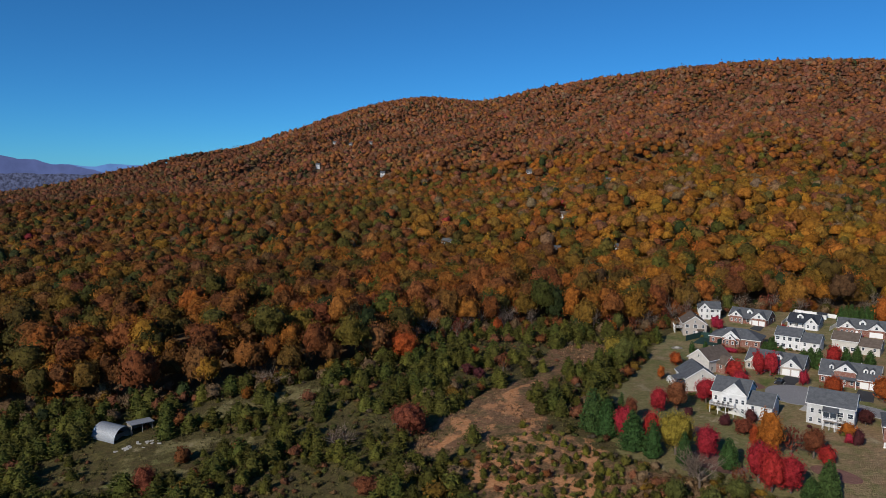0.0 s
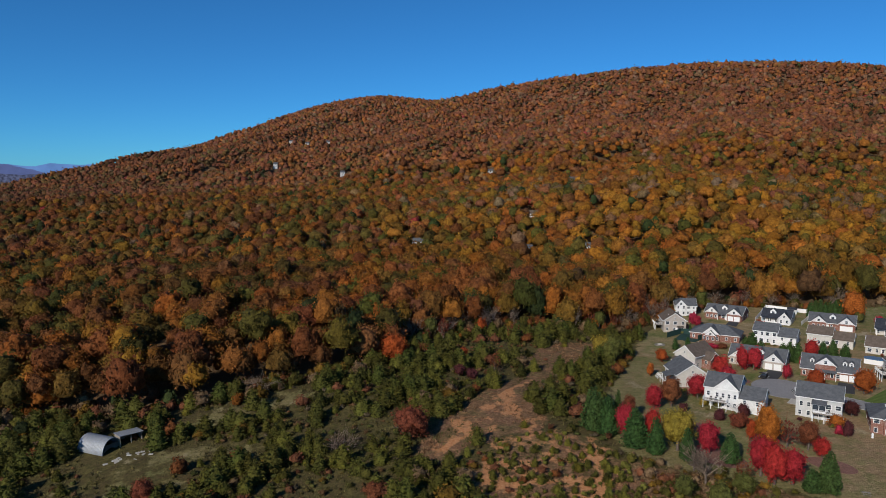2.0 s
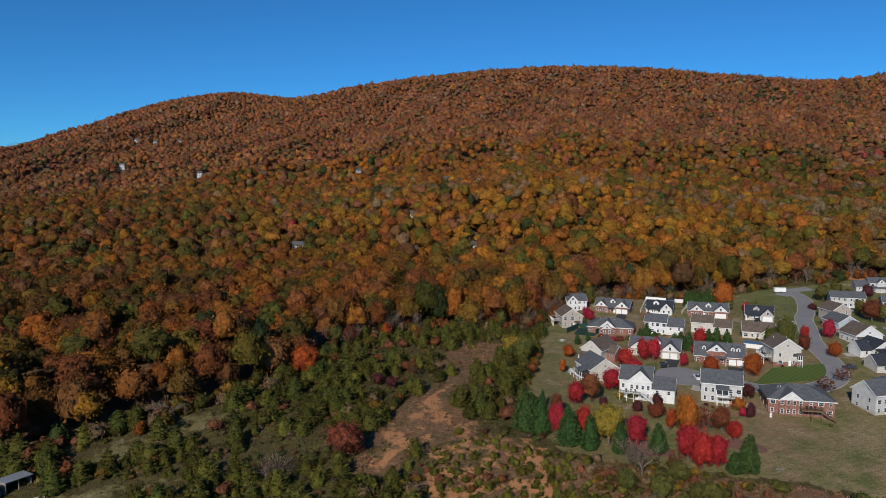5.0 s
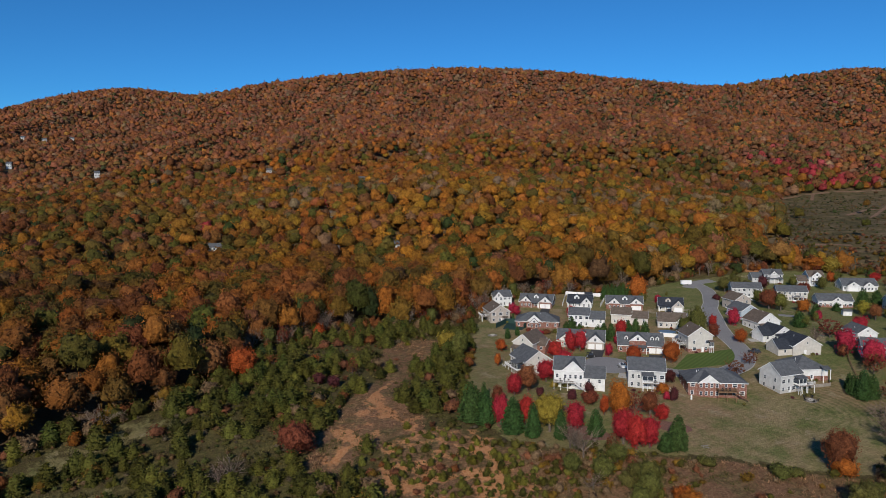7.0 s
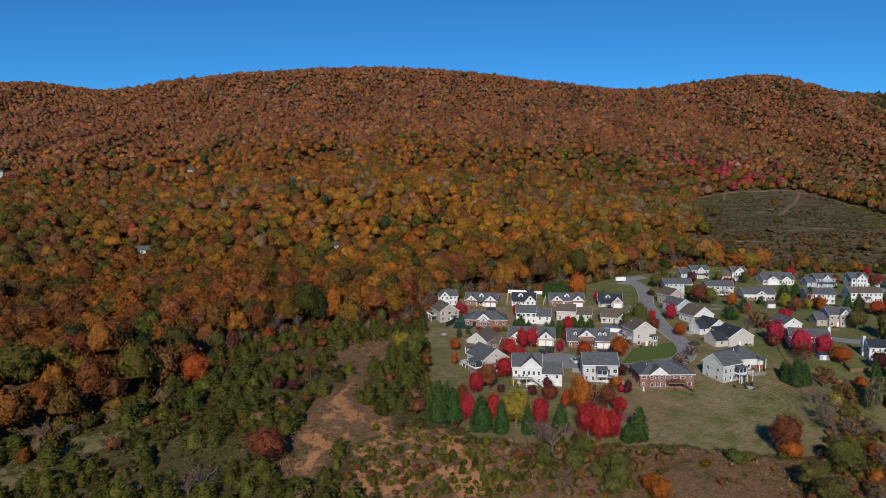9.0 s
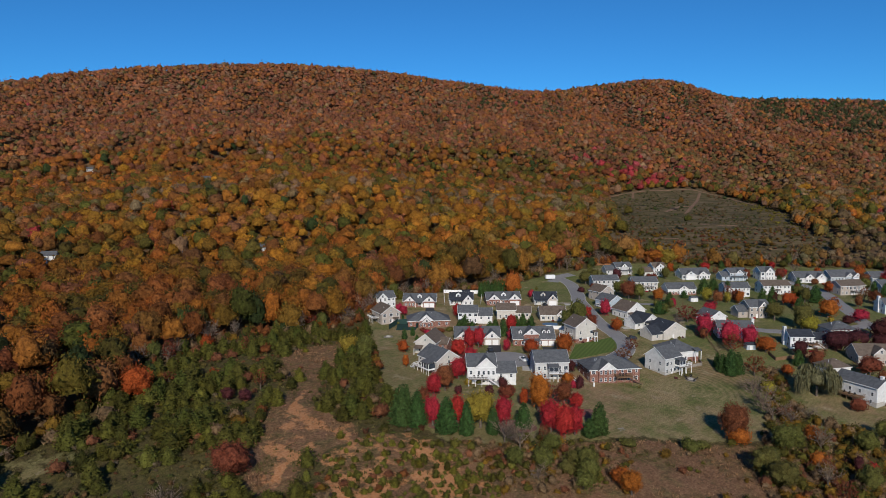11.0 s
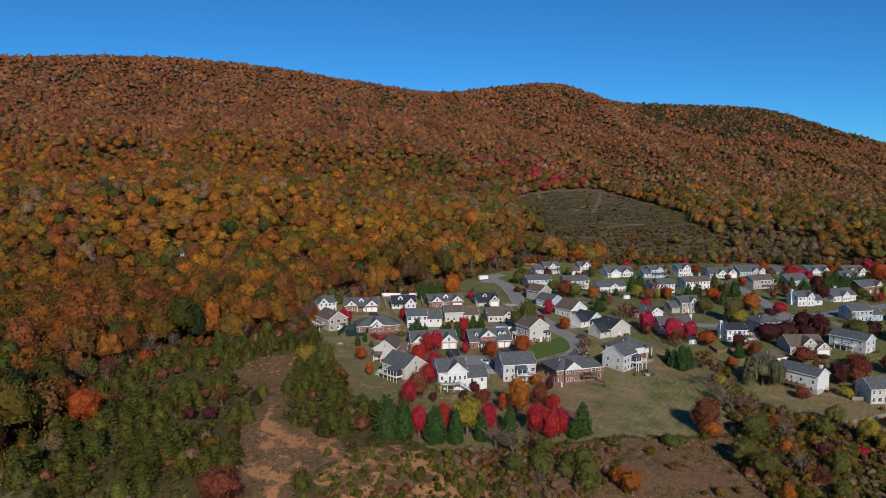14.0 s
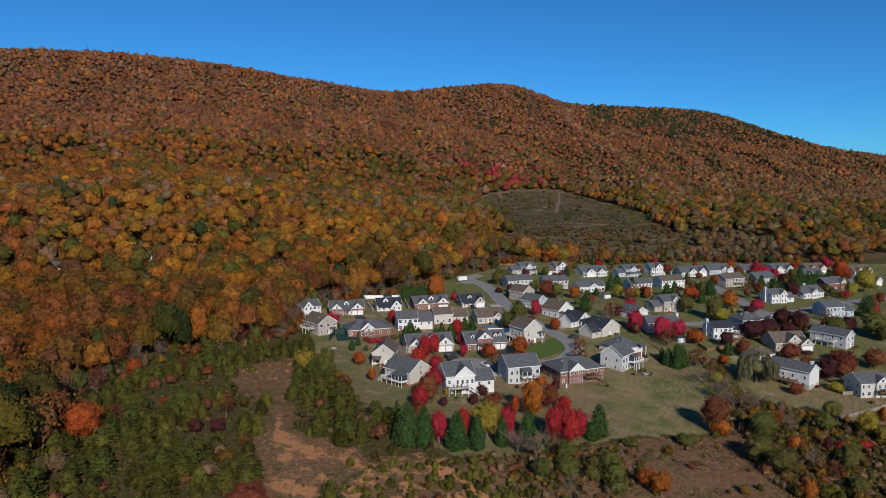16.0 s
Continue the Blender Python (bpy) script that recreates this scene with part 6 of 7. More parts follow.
house("brick house with grey roof, white centre gable and garages", 163.9, 215.8, -42, 17.8, 12, 3.2, 3.9, "x", BRICK, SLATE, gables=((-1.2, 6.4, 0.3, 5.0, 2.6),), dormers=((-5.6, 1.4), (4.6, 1.4), (6.6, 1.4)),
      garages=((4.6, 2.5, 0.0), (7.4, 2.5, 0.0)), columns=((-4.6, 2.2, 1.7, 2.7),))
house("grey two-storey house with deck and a plain grey roof", 136.2, 186.0, -42, 12.4, 10.5, 6.5, 3.2, "x", LAP_GREY, SLATE, deck=(-1.4, 4.6, 3.2, 2.8, "white", "right"), porch=(-1.6, 2.0, 2.6, 2.8, 5.2), win_front=5)
house("red brick house with hipped grey roof and timber deck", 152.9, 169.8, -36, 19.3, 13.5, 5.0, 3.4, "hip", BRICK, SLATE, gables=((-3.0, 7.0, 0.8, 5.0, 2.8),), deck=(-0.6, 5.4, 3.6, 2.9, "timber", "right"), win_front=7)
house("grey house with white porch deck above a mown lawn", 181.0, 161.3, -9, 10.0, 9.5, 6.5, 3.5, "x", LAP_GREY, SLATE, base=CONCRETE, base_h=1.2, deck=(1.2, 7.6, 3.2, 2.9, "white", None), porch=(1.0, 4.6, 2.4, 2.9, 5.2), win_front=4)
house("white house with hipped grey roof and brick base", 197.5, 164.4, -27, 12.5, 13, 4.2, 3.8, "hip", LAP_WHITE, SLATE, base=BRICK, base_h=1.7, win_front=1, columns=((3.4, 6.0, 2.0, 4.6),))
house("cream house with charcoal gables and front porch", 221.5, 181.4, -21, 12.5, 11, 3.9, 3.6, "y", LAP_CREAM, CHARCOAL, wing=("left", 6, 8, 3.0, 3.0, 0.8, None), win_front=0)
house("white house with charcoal dormered roof and columned porch", 229.5, 197.2, -16, 10.0, 10, 3.0, 3.2, "y", LAP_WHITE, CHARCOAL, columns=((-4.6, 4.2, 1.6, 2.7),), wing=("left", 5, 7, 3.0, 3.0, 0.6, None), win_front=4)
house("white gabled house with brown roof", 238.0, 210.2, -18, 11.5, 11, 4.0, 3.9, "y", LAP_WHITE, BROWN, columns=((-5.4, -2.5, 1.6, 2.7),), win_front=1)
house("pale grey gabled house with grey roof", 248, 227.4, -16, 9.5, 11, 4.2, 2.8, "y", LAP_BLUE, SLATE, win_front=2)
house("tan gabled two-storey house with brown roof", 261.5, 241.4, -16, 9.5, 10, 5.2, 3.1, "y", LAP_TAN, BROWN, win_front=2)
BIG = dict(eave=5.1, rise=2.6, ridge="x")
house("grey two-storey house with stepped deck", 288.7, 259.3, -40, 15.5, 9.5, **BIG, wall=LAP_GREY, roof=SLATE, deck=(4.6, 7.4, 2.6, 2.6, "white", "right"))
house("pale two-storey house with gabled porch", 331.9, 273.5, -36, 10.5, 9, **BIG, wall=LAP_GREY, roof=SLATE, gables=((0, 4, 1.0, 5.1, 2.0),), wing=("left", 6.5, 8, 3.2, 2.6, 0.5, None), columns=((-4.8, 4.8, 1.8, 2.7),))
house("cream two-storey house with grey roof and deck", 301.4, 241.1, -44, 15, 9.5, **BIG, wall=LAP_CREAM, roof=SLATE, deck=(0, 5.0, 3.0, 2.6, "white", None))
house("white gabled house with a garage bay", 346.6, 256.0, -37, 8.5, 9, 5.6, 2.8, "x", LAP_WHITE, BROWN, gables=((0, 6.0, 0.8, 5.6, 2.6),), wing=("left", 6, 8, 3.0, 2.6, 0, None), columns=((-3.0, 3.8, 1.6, 2.7),))
house("white ranch house on a brick base with grey roof", 306.2, 220.4, -41, 16.5, 10, 3.5, 2.9, "x", LAP_WHITE, SLATE, base=BRICK, base_h=1.6, gables=((1.0, 5.0, 0.3, 3.5, 1.8),))
house("white ranch house with grey roof and porch gables", 355.8, 235.7, -37, 18.5, 10.5, 3.1, 3.5, "x", LAP_WHITE, SLATE, gables=((-4.2, 6.4, 1.2, 3.1, 2.2), (4.0, 5.2, 1.2, 3.1, 2.0)), garages=((-4.2, 4.8, 1.2),))
house("white two-storey house with grey roof and long porch", 371.8, 215.6, -37, 11.5, 9, **BIG, wall=LAP_BLUE, roof=SLATE, gables=((0.5, 4, 0.4, 5.1, 2.0),), columns=((-5.2, 5.2, 1.8, 2.7),), wing=("left", 5, 7, 3.2, 2.4, 0.5, None))
house("white two-storey house with plain grey roof", 324.6, 196.4, -45, 14, 9.5, **BIG, wall=LAP_WHITE, roof=SLATE, deck=(-1, 3, 2.6, 2.6, "white", None))
house("white two-storey house with brown roof", 347.6, 183.2, -40, 16.5, 9.5, **BIG, wall=LAP_WHITE, roof=BROWN, columns=((-1, 1.6, 1.2, 2.6),))
house("white gabled house with a separate garage gable", 386.5, 203.0, -37, 9.5, 9, 5.6, 2.8, "x", LAP_WHITE, SLATE, gables=((0.8, 5.6, 0.8, 5.6, 2.6),), wing=("right", 7, 8, 2.8, 2.4, -0.6, None))
house("grey ranch house with two white gables", 400, 181.9, -44, 18.5, 10.5, 3.1, 3.4, "x", LAP_WHITE, SLATE, gables=((-1.0, 5.4, 0.8, 3.1, 2.2), (6.0, 6.2, 1.4, 3.1, 2.6)), garages=((6.0, 4.9, 1.4),))
house("blue-grey ranch house with white garage gable", 420.4, 168.6, -38, 18.5, 10.5, 3.1, 3.6, "x", LAP_BLUE, SLATE, gables=((3.0, 5.0, 0.8, 3.1, 2.2), (7.4, 5.6, 1.8, 3.0, 2.4)), garages=((7.4, 4.6, 1.8),))
house("tan two-storey house with brown roof and white deck", 377.6, 152.2, -34, 16, 10, 5.4, 2.7, "x", LAP_TAN, BROWN, deck=(-1.5, 7, 3.0, 2.7, "white", None))
house("grey ranch house with a white gable", 434, 150, -40, 15, 10, 3.1, 3.4, "x", LAP_BLUE, SLATE, gables=((4.2, 5.6, 1.0, 3.1, 2.4),), garages=((4.2, 4.6, 1.0),))
house("blue-grey house with long grey roof and white gable end", 402, 136.8, -33, 16.5, 10.5, 3.6, 3.6, "x", LAP_BLUE, SLATE, columns=((3.0, 7.0, 1.6, 2.6),))
house("grey two-storey house with stone-faced gable", 284.3, 168.5, -36, 11, 9, 5.6, 2.8, "x", LAP_TAN, SLATE, gables=((1.4, 4.6, 0.8, 5.6, 2.4),), wing=("left", 5, 7, 3.4, 2.4, 1.5, None))
house("white gabled house with a tall white chimney", 256.8, 177.1, -28, 8.6, 11, 4.2, 2.6, "y", LAP_WHITE, SLATE, win_front=1)
house("long white house with grey roof and end chimney", 242.0, 162.5, -52, 15.5, 8.5, 5.0, 2.6, "x", LAP_WHITE, SLATE, chimney=("right", 4.2, 0.9), win_front=6)
house("bright white house with charcoal roof, deck and chimney", 249.8, 137.2, -48, 9.8, 9, 5.4, 2.3, "x", LAP_WHITE, CHARCOAL, chimney=("left", 5.5, 0.9), wing=("right", 6.6, 7.5, 4.2, 2.0, 0.8, None), deck=(0.0, 6.0, 3.2, 2.6, "timber", "right"))
house("grey house with hipped grey roof behind dark trees", 275, 127.6, -42, 12.5, 11, 4.4, 3.2, "hip", LAP_BLUE, SLATE)
house("white outbuilding with hipped grey-brown roof", 229.4, 116, -30, 9.6, 8.5, 3.6, 2.8, "hip", LAP_WHITE, BROWN, win_front=1)
house("tan house with brown roof, white gables and garage", 251.5, 108.5, -50, 15.5, 11, 3.6, 3.8, "x", LAP_TAN, BROWN, gables=((0.5, 5.6, 1.0, 4.6, 2.6), (5.8, 6.0, 2.6, 3.0, 2.6)), garages=((5.8, 4.9, 2.6),), accent=LAP_CREAM)
house("white two-storey house with grey roof, deck and chimney", 212.6, 97.0, -20, 8.4, 16.5, 6.9, 2.4, "y", LAP_WHITE, SLATE, base=CONCRETE, base_h=1.6, chimney=("mid", 1.2, 1), win_front=0, side_deck=(-6.0, 4.0, 3.2, 2.6, "timber", "left"))
house("pale two-storey house with long grey roof and low wing", 268.2, 86.4, -22, 8.0, 16, 5.8, 2.4, "y", LAP_GREY, SLATE, win_front=2, side_deck=(-4.0, 4.0, 3.0, 2.6, "white", None))
house("cream two-storey house with grey roof and timber deck", 214.6, 76.6, -52, 11.5, 9.5, 5.6, 2.8, "x", LAP_CREAM, SLATE, gables=((2.6, 5.0, 0.6, 5.6, 2.3),), deck=(0.0, 5.4, 3.0, 2.6, "timber", None))
house("white two-storey house with end chimney", 340.9, 123, -42, 10.5, 9, **BIG, wall=LAP_WHITE, roof=SLATE, chimney=("left", 5, 0.9), gables=((2.5, 4.4, 0.6, 5.1, 2.2),), wing=("right", 6, 7, 3.0, 2.2, 1.0, None))
house("white ranch house with grey roof and chimney", 368.9, 107.5, -34, 17, 10.5, 3.3, 3.4, "x", LAP_WHITE, SLATE, gables=((0, 5.6, 1.0, 3.3, 2.4),), chimney=("mid", 7, 1))
house("pale blue two-storey house with grey roof", 321.7, 94.6, -44, 11.5, 9.5, 5.6, 2.6, "x", LAP_BLUE, SLATE, wing=("right", 6.5, 8.5, 3.4, 2.2, 0.3, None))
house("brick house with grey gabled roof", 403.3, 97.5, -36, 16, 10, 4.6, 3.2, "x", BRICK, SLATE, gables=((5.4, 4.8, 0.8, 4.6, 2.6),))
for hx, hy, yaw, wall_, roof_ in ((452, 132, -38, LAP_WHITE, SLATE), (468, 112, -40, LAP_TAN, BROWN), (440, 112, -36, LAP_BLUE, SLATE), (436, 78, -34, LAP_WHITE, SLATE), (392, 52, -40, LAP_GREY, SLATE),
                                  (350, 48, -36, LAP_WHITE, SLATE), (478, 84, -38, LAP_CREAM, BROWN), (300, 58, -40, LAP_CREAM, SLATE)):
    house("single-storey estate house with white gables", hx, hy, yaw, 16, 10.5, 3.3, 3.5, "x", wall_, roof_, gables=((-4, 5.4, 0.8, 3.3, 2.4), (4.6, 5.6, 1.4, 3.3, 2.4)), garages=((4.6, 4.6, 1.4),))

# houses among the hillside trees
small_house("white house half hidden by autumn trees", 236, 657, -25, 9, 7, LAP_WHITE, SLATE, 85)
for hx, hy, wall_, roof_ in ((62, 522, LAP_WHITE, SLATE), (128, 464, LAP_CREAM, SLATE), (158, 552, LAP_WHITE, BROWN)):
    small_house("pale house half hidden by autumn trees", hx, hy, -28, 9, 7, wall_, roof_, float(height(hx, hy)) + 0.5)
for hx, hy in ((26, 1047), (10, 1314), (-28, 1385), (-59, 1399), (-75, 1143), (213, 900), (170, 448)):
    small_house("far pale house high among the hillside trees", hx, hy, -10, 6.5, 6.5, LAP_GREY, SLATE, float(height(hx, hy)) + (1.5 if hy > 850 else 0.5))

# ---- yard things ----
fence("tall white vinyl fence round a back garden", [(189, 295), (209, 316), (224, 300), (204, 283)], 1.9, WHITE)
fence("white vinyl fence beside a covered pool", [(189, 228.5), (201, 215)], 1.8, WHITE)
fence("dark green netting fence of a small sports court", [(135, 277), (144, 281.5), (154, 274), (145, 269.5)], 2.4, NETTING)
fence("grey picket fence round a planted patio", [(193, 167), (191, 160.5), (199, 158), (208, 165)], 1.2, GREYWOOD)
fence("pale timber fence by a lawn", [(211, 87), (216, 80)], 1.4, GREYWOOD)
fence("pale timber fence at the end of a lawn", [(184, 88), (206, 73), (216, 62)], 1.4, GREYWOOD)
fence("brown rail fence behind the gardens", [(262, 195), (252, 186), (240, 176), (228, 168), (218, 160), (210, 154)], 1.2, TIMBER, False)
fence("dark timber fence round a back lawn", [(233, 145), (228, 140), (240, 133), (252, 129)], 1.5, TIMBER)
fence("grey rail fence by a garden", [(224, 265), (240, 250)], 1.2, GREYWOOD, False)
slab("court", 144.5, 275.5, 9, 13, -45, NETTING, 0.1, "dark green surface of a small sports court", "sports court")
car("white parked pickup truck", 145, 206.5, 60, WHITE, 5.4, True)
car("dark grey parked saloon car", 205, 193.5, -40, TAR)
car("dark parked car by a garage", 226, 257, 40, DARK)
car("white parked estate car", 246, 237, 70, WHITE)
car("dark parked car on a driveway", 143, 222, 45, DARK)
car("dark blue parked car on a side lane", 266, 172, 20, TAR)
car("white parked van on the avenue", 300, 122, 60, WHITE, 5.2)
car("silver parked car on the avenue", 350, 96, -60, STEEL)
trailer = thing("box_trailer", "white box trailer parked at the forest edge", "trailer", 284, 297, -30)
bm = bmesh.new()
box(bm, -3, 3, -1.1, 1.1, 0.6, 2.9)
part("box", bm, WHITE, trailer)
for sx in (-0.6, 0.6):
    for sy in (-1.1, 1.0):
        bm = bmesh.new()
        beam(bm, (sx, sy, 0.35), (sx, sy + 0.15, 0.35), 0.38, 12)
        part("wheel", bm, RUBBER, trailer)
fire_ring(181, 154, 5)
fire_ring(127, 268, 0)
picnic_table(118, 146, -20)
apron(((158.7, 194.9), (190, 188.8), (204, 200.5), (179.1, 205.2)), STRIPED, "close-mown green lawn with diagonal mowing stripes")
ornament = thing("garden_ornament", "pale plain lawn ornament by a brick house", "ornament", 143, 172.3)
bm = bmesh.new()
for z0, z1, r0_, r1_ in ((0, 0.25, 0.4, 0.35), (0.25, 1.1, 0.22, 0.34), (1.1, 1.5, 0.3, 0.12)):
    beam(bm, (0, 0, z0), (0, 0, z1), r0_, 10, r1_)
part("figure", bm, WHITE, ornament)
shed("small white garden shed with dark roof", 214, 303, -40, 4, 3, 2.3, LAP_WHITE, CHARCOAL)
shed("small white garden shed", 238, 270, -40, 6, 3, 2.3, LAP_WHITE, CHARCOAL)
shed("small pale garden shed on a lawn", 294, 207, -40, 4, 3, 2.3, LAP_WHITE, SLATE)
shed("small dark garden shed below maples", 233, 152, -40, 4, 3, 2.3, LAP_BLUE, CHARCOAL)
quonset(-72.1, 214.9, 57)
shed("open lean-to shed with pale steel roof", -67.6, 218.3, 34, 6.4, 4.5, 2.6, GREYWOOD, STEEL, True)
blocks = random.Random(3)
for k in range(16):
    b = thing("concrete_block", "pale broken concrete block lying in rough grass", "rubble", -69 + blocks.uniform(-3, 9), 209.5 + blocks.uniform(-2.5, 2.5), blocks.uniform(0, 180), None, "rubble by the barn")
    bm = bmesh.new()
    bmesh.ops.create_cube(bm, size=1)
    bmesh.ops.bevel(bm, geom=bm.edges[:], offset=0.12, segments=1)
    for v in bm.verts:
        v.co = Vector((v.co.x * blocks.uniform(0.8, 1.6), v.co.y * 0.7, v.co.z * 0.45 + 0.1))
    part("block", bm, CONCRETE, b)
pool = slab("pool_cover", 197, 232, 7.5, 4.2, -45, plain("blue_pool_cover", (0.06, 0.13, 0.24), 0.5, 0.4, 1.0, 0.2), 0.35, "blue covered garden pool", "pool", 20)
# leaf-strewn mulch beds under the maples
for cx, cy, a, b in ((108, 198.0, 0, 0), (92, 168.5, 16, 9), (76, 180, 12, 6), (131, 222.5, 12, 8), (152, 236, 7, 5), (96, 187, 9, 6), (120, 160, 12, 7), (126, 226, 7, 6)):
    if a:
        slab("mulch_bed", cx, cy, a, b, -42, MULCH, 0.05, "mulch bed strewn with fallen red leaves", "mulch bed", 20)

# ---- trees and shrubs of the estate ----
tree("spruce", 65.6, 189.1, 12.6, 7.8)
tree("spruce", 68.4, 185.4, 11.6, 6.6)
tree("arbor", 78.8, 202.0, 6.3, 2.4)
tree("arbor", 70.6, 184.9, 8.1, 2.0)
tree("rust", 78.6, 193.8, 8.2, 4.3)
tree("red", 72.5, 183.1, 10.6, 5.9)
tree("spruce", 72.7, 177.3, 11.2, 7.6)
tree("red", 78.7, 178.9, 10.1, 5.2)
tree("spruce", 76.4, 172.6, 10.4, 5.0)
tree("gold", 83.3, 173.5, 12.4, 9.5)
tree("spruce", 83.2, 168.3, 8.9, 4.6)
tree("red", 90.8, 170.5, 9.3, 6.6)
tree("spruce", 93.9, 165.3, 8.3, 5.1)
tree("red", 90.3, 201.0, 8.0, 5.5)
tree("rust", 96.8, 202.1, 9.8, 7.9)
tree("red", 108.8, 207.4, 8.5, 7.0)
tree("plumbush", 98.0, 196.9, 4.1, 2.9)
tree("goldbush", 107.5, 201.2, 2.6, 3.0)
tree("plumbush", 106.3, 190.3, 3.7, 3.3)
tree("plumbush", 115.2, 191.7, 3.8, 3.8)
tree("rustbush", 108.8, 184.2, 5.5, 6.1)
tree("bush", 111.0, 199.3, 2.1, 3.4)
tree("orange", 107.5, 170.0, 13.5, 7.6)
tree("orange", 106.8, 175.3, 6.9, 3.5)
tree("rust", 119.4, 168.5, 8.7, 5.9)
tree("red", 120.3, 164.1, 5.8, 5.2)
tree("thin", 114.6, 170.8, 7.9, 5.1)
tree("plum", 147.6, 185.9, 5.3, 4.9)
tree("orangebush", 137.9, 180.0, 4.2, 5.1)
tree("redbush", 134.6, 175.4, 3.3, 2.3)
tree("plumbush", 136.3, 173.7, 5.4, 3.1)
tree("red", 97.9, 158.1, 11.3, 6.4)
tree("red", 98.7, 153.9, 11.1, 6.7)
tree("red", 103.3, 153.0, 9.6, 6.7)
tree("spruce", 110.0, 148.8, 10.3, 6.4)
tree("spruce", 106.2, 149.7, 5.8, 5.3)
tree("grey", 82.1, 157.1, 9.1, 6.8)
tree("grey", 82.2, 163.0, 7.1, 5.9)
tree("thin", 90.6, 154.6, 6.2, 4.1)
tree("green", 88.4, 150.6, 6.2, 6.1)
tree("bush", 80.3, 147.5, 6.6, 6.9)
tree("green", 72.9, 151.6, 6.7, 5.2)
tree("bush", 88.3, 142.0, 5.6, 6.9)
tree("bush", 85.2, 135.7, 6.4, 6.3)
tree("grey", 73.6, 143.9, 4.4, 4.7)
tree("bush", 82.4, 141.4, 4.2, 4.8)
tree("orange", 88.9, 128.2, 5.8, 5.8)
tree("rust", 142.3, 121.2, 12.7, 10.0)
tree("orangebush", 141.2, 119.0, 5.2, 7.2)
tree("bush", 128.0, 124.4, 3.3, 5.1)
tree("green", 147.1, 107.7, 9.3, 8.3)
tree("green", 127.9, 106.0, 8.7, 9.0)
tree("grey", 176.3, 125.2, 9.2, 8.0)
tree("grey", 188.1, 133.5, 7.1, 7.7)
tree("goldbush", 192.2, 129.5, 6.6, 5.3)
tree("grey", 170.0, 119.6, 8.4, 7.7)
tree("spruce", 201.3, 144.7, 9.0, 5.6)
tree("spruce", 198.2, 146.0, 10.7, 6.1)
tree("spruce", 199.1, 149.6, 7.4, 5.3)
tree("spruce", 202.2, 153.2, 6.2, 4.0)
tree("thin", 205.4, 139.7, 8.5, 7.8)
tree("red", 236.8, 174.9, 10.7, 8.4)
tree("red", 230.9, 160.1, 11.9, 8.7)
tree("thin", 223.3, 156.1, 8.6, 7.5)
tree("red", 238.2, 155.1, 9.5, 7.7)
tree("orange", 234.5, 146.5, 7.6, 8.4)
tree("green", 256.3, 205.4, 6.7, 6.3)
tree("thin", 250.5, 189.6, 8.5, 10.4)
tree("arbor", 129.7, 260.4, 4.9, 2.9)
tree("arbor", 136.2, 262.2, 4.4, 2.4)
tree("orange", 116.6, 246.4, 5.5, 4.6)
tree("orange", 104.0, 230.5, 5.2, 3.2)
tree("spruce", 132.7, 255.6, 2.6, 2.1)
tree("redbush", 143.6, 260.1, 2.4, 4.3)
tree("redbush", 145.3, 258.3, 2.1, 4.3)
tree("rustbush", 148.7, 257.3, 2.4, 4.3)
tree("bush", 153.5, 256.2, 2.7, 4.4)
tree("rustbush", 144.3, 264.3, 1.9, 3.3)
tree("green", 95.6, 244.4, 12.3, 8.2)
tree("red", 157.8, 296.0, 6.4, 4.8)
tree("red", 157.6, 292.6, 5.5, 4.2)
tree("arbor", 149.7, 284.0, 3.9, 1.4)
tree("red", 175.8, 273.0, 7.0, 4.5)
tree("spruce", 156.6, 249.7, 8.5, 6.5)
tree("spruce", 154.6, 251.1, 6.4, 4.4)
tree("spruce", 158.6, 246.8, 5.9, 4.4)
tree("spruce", 164.1, 241.1, 5.9, 4.4)
tree("spruce", 165.9, 239.4, 7.0, 4.9)
tree("spruce", 165.6, 234.6, 7.9, 4.9)
tree("spruce", 179.4, 238.4, 6.6, 3.7)
tree("spruce", 183.1, 237.5, 7.2, 4.3)
tree("spruce", 187.3, 236.0, 5.6, 4.3)
tree("red", 172.3, 235.6, 9.2, 5.5)
tree("red", 163.5, 228.7, 5.2, 3.5)
tree("red", 140.6, 231.5, 9.9, 5.0)
tree("red", 144.3, 230.0, 9.5, 5.1)
tree("red", 129.0, 227.3, 7.9, 6.3)
tree("red", 125.8, 217.3, 7.0, 6.1)
tree("red", 149.9, 219.2, 6.0, 3.5)
tree("orange", 153.9, 209.8, 6.9, 6.5)
tree("thin", 144.2, 201.0, 6.6, 5.2)
tree("orange", 165.8, 201.6, 9.2, 6.6)
tree("orange", 230.9, 282.8, 15.8, 9.5)
tree("green", 199.9, 218.5, 15.0, 8.5)
tree("green", 198.3, 222.8, 10.3, 8.0)
tree("red", 221.6, 227.4, 6.5, 4.2)
tree("rust", 207.6, 215.8, 6.7, 5.2)
tree("orange", 211.8, 205.2, 6.4, 5.7)
tree("spruce", 254.8, 206.5, 7.3, 6.3)
tree("rust", 274.7, 236.1, 11.3, 9.6)
tree("green", 275.9, 230.4, 9.9, 6.8)
tree("orange", 282.9, 222.9, 7.3, 6.8)
tree("green", 289.6, 274.4, 9.4, 8.2)
tree("plumbush", 270.2, 264.6, 3.4, 4.3)
tree("green", 301.3, 275.9, 8.5, 6.1)
tree("red", 231.6, 223.9, 9.0, 5.5)
tree("thin", 191.2, 185.4, 5.1, 5.7)
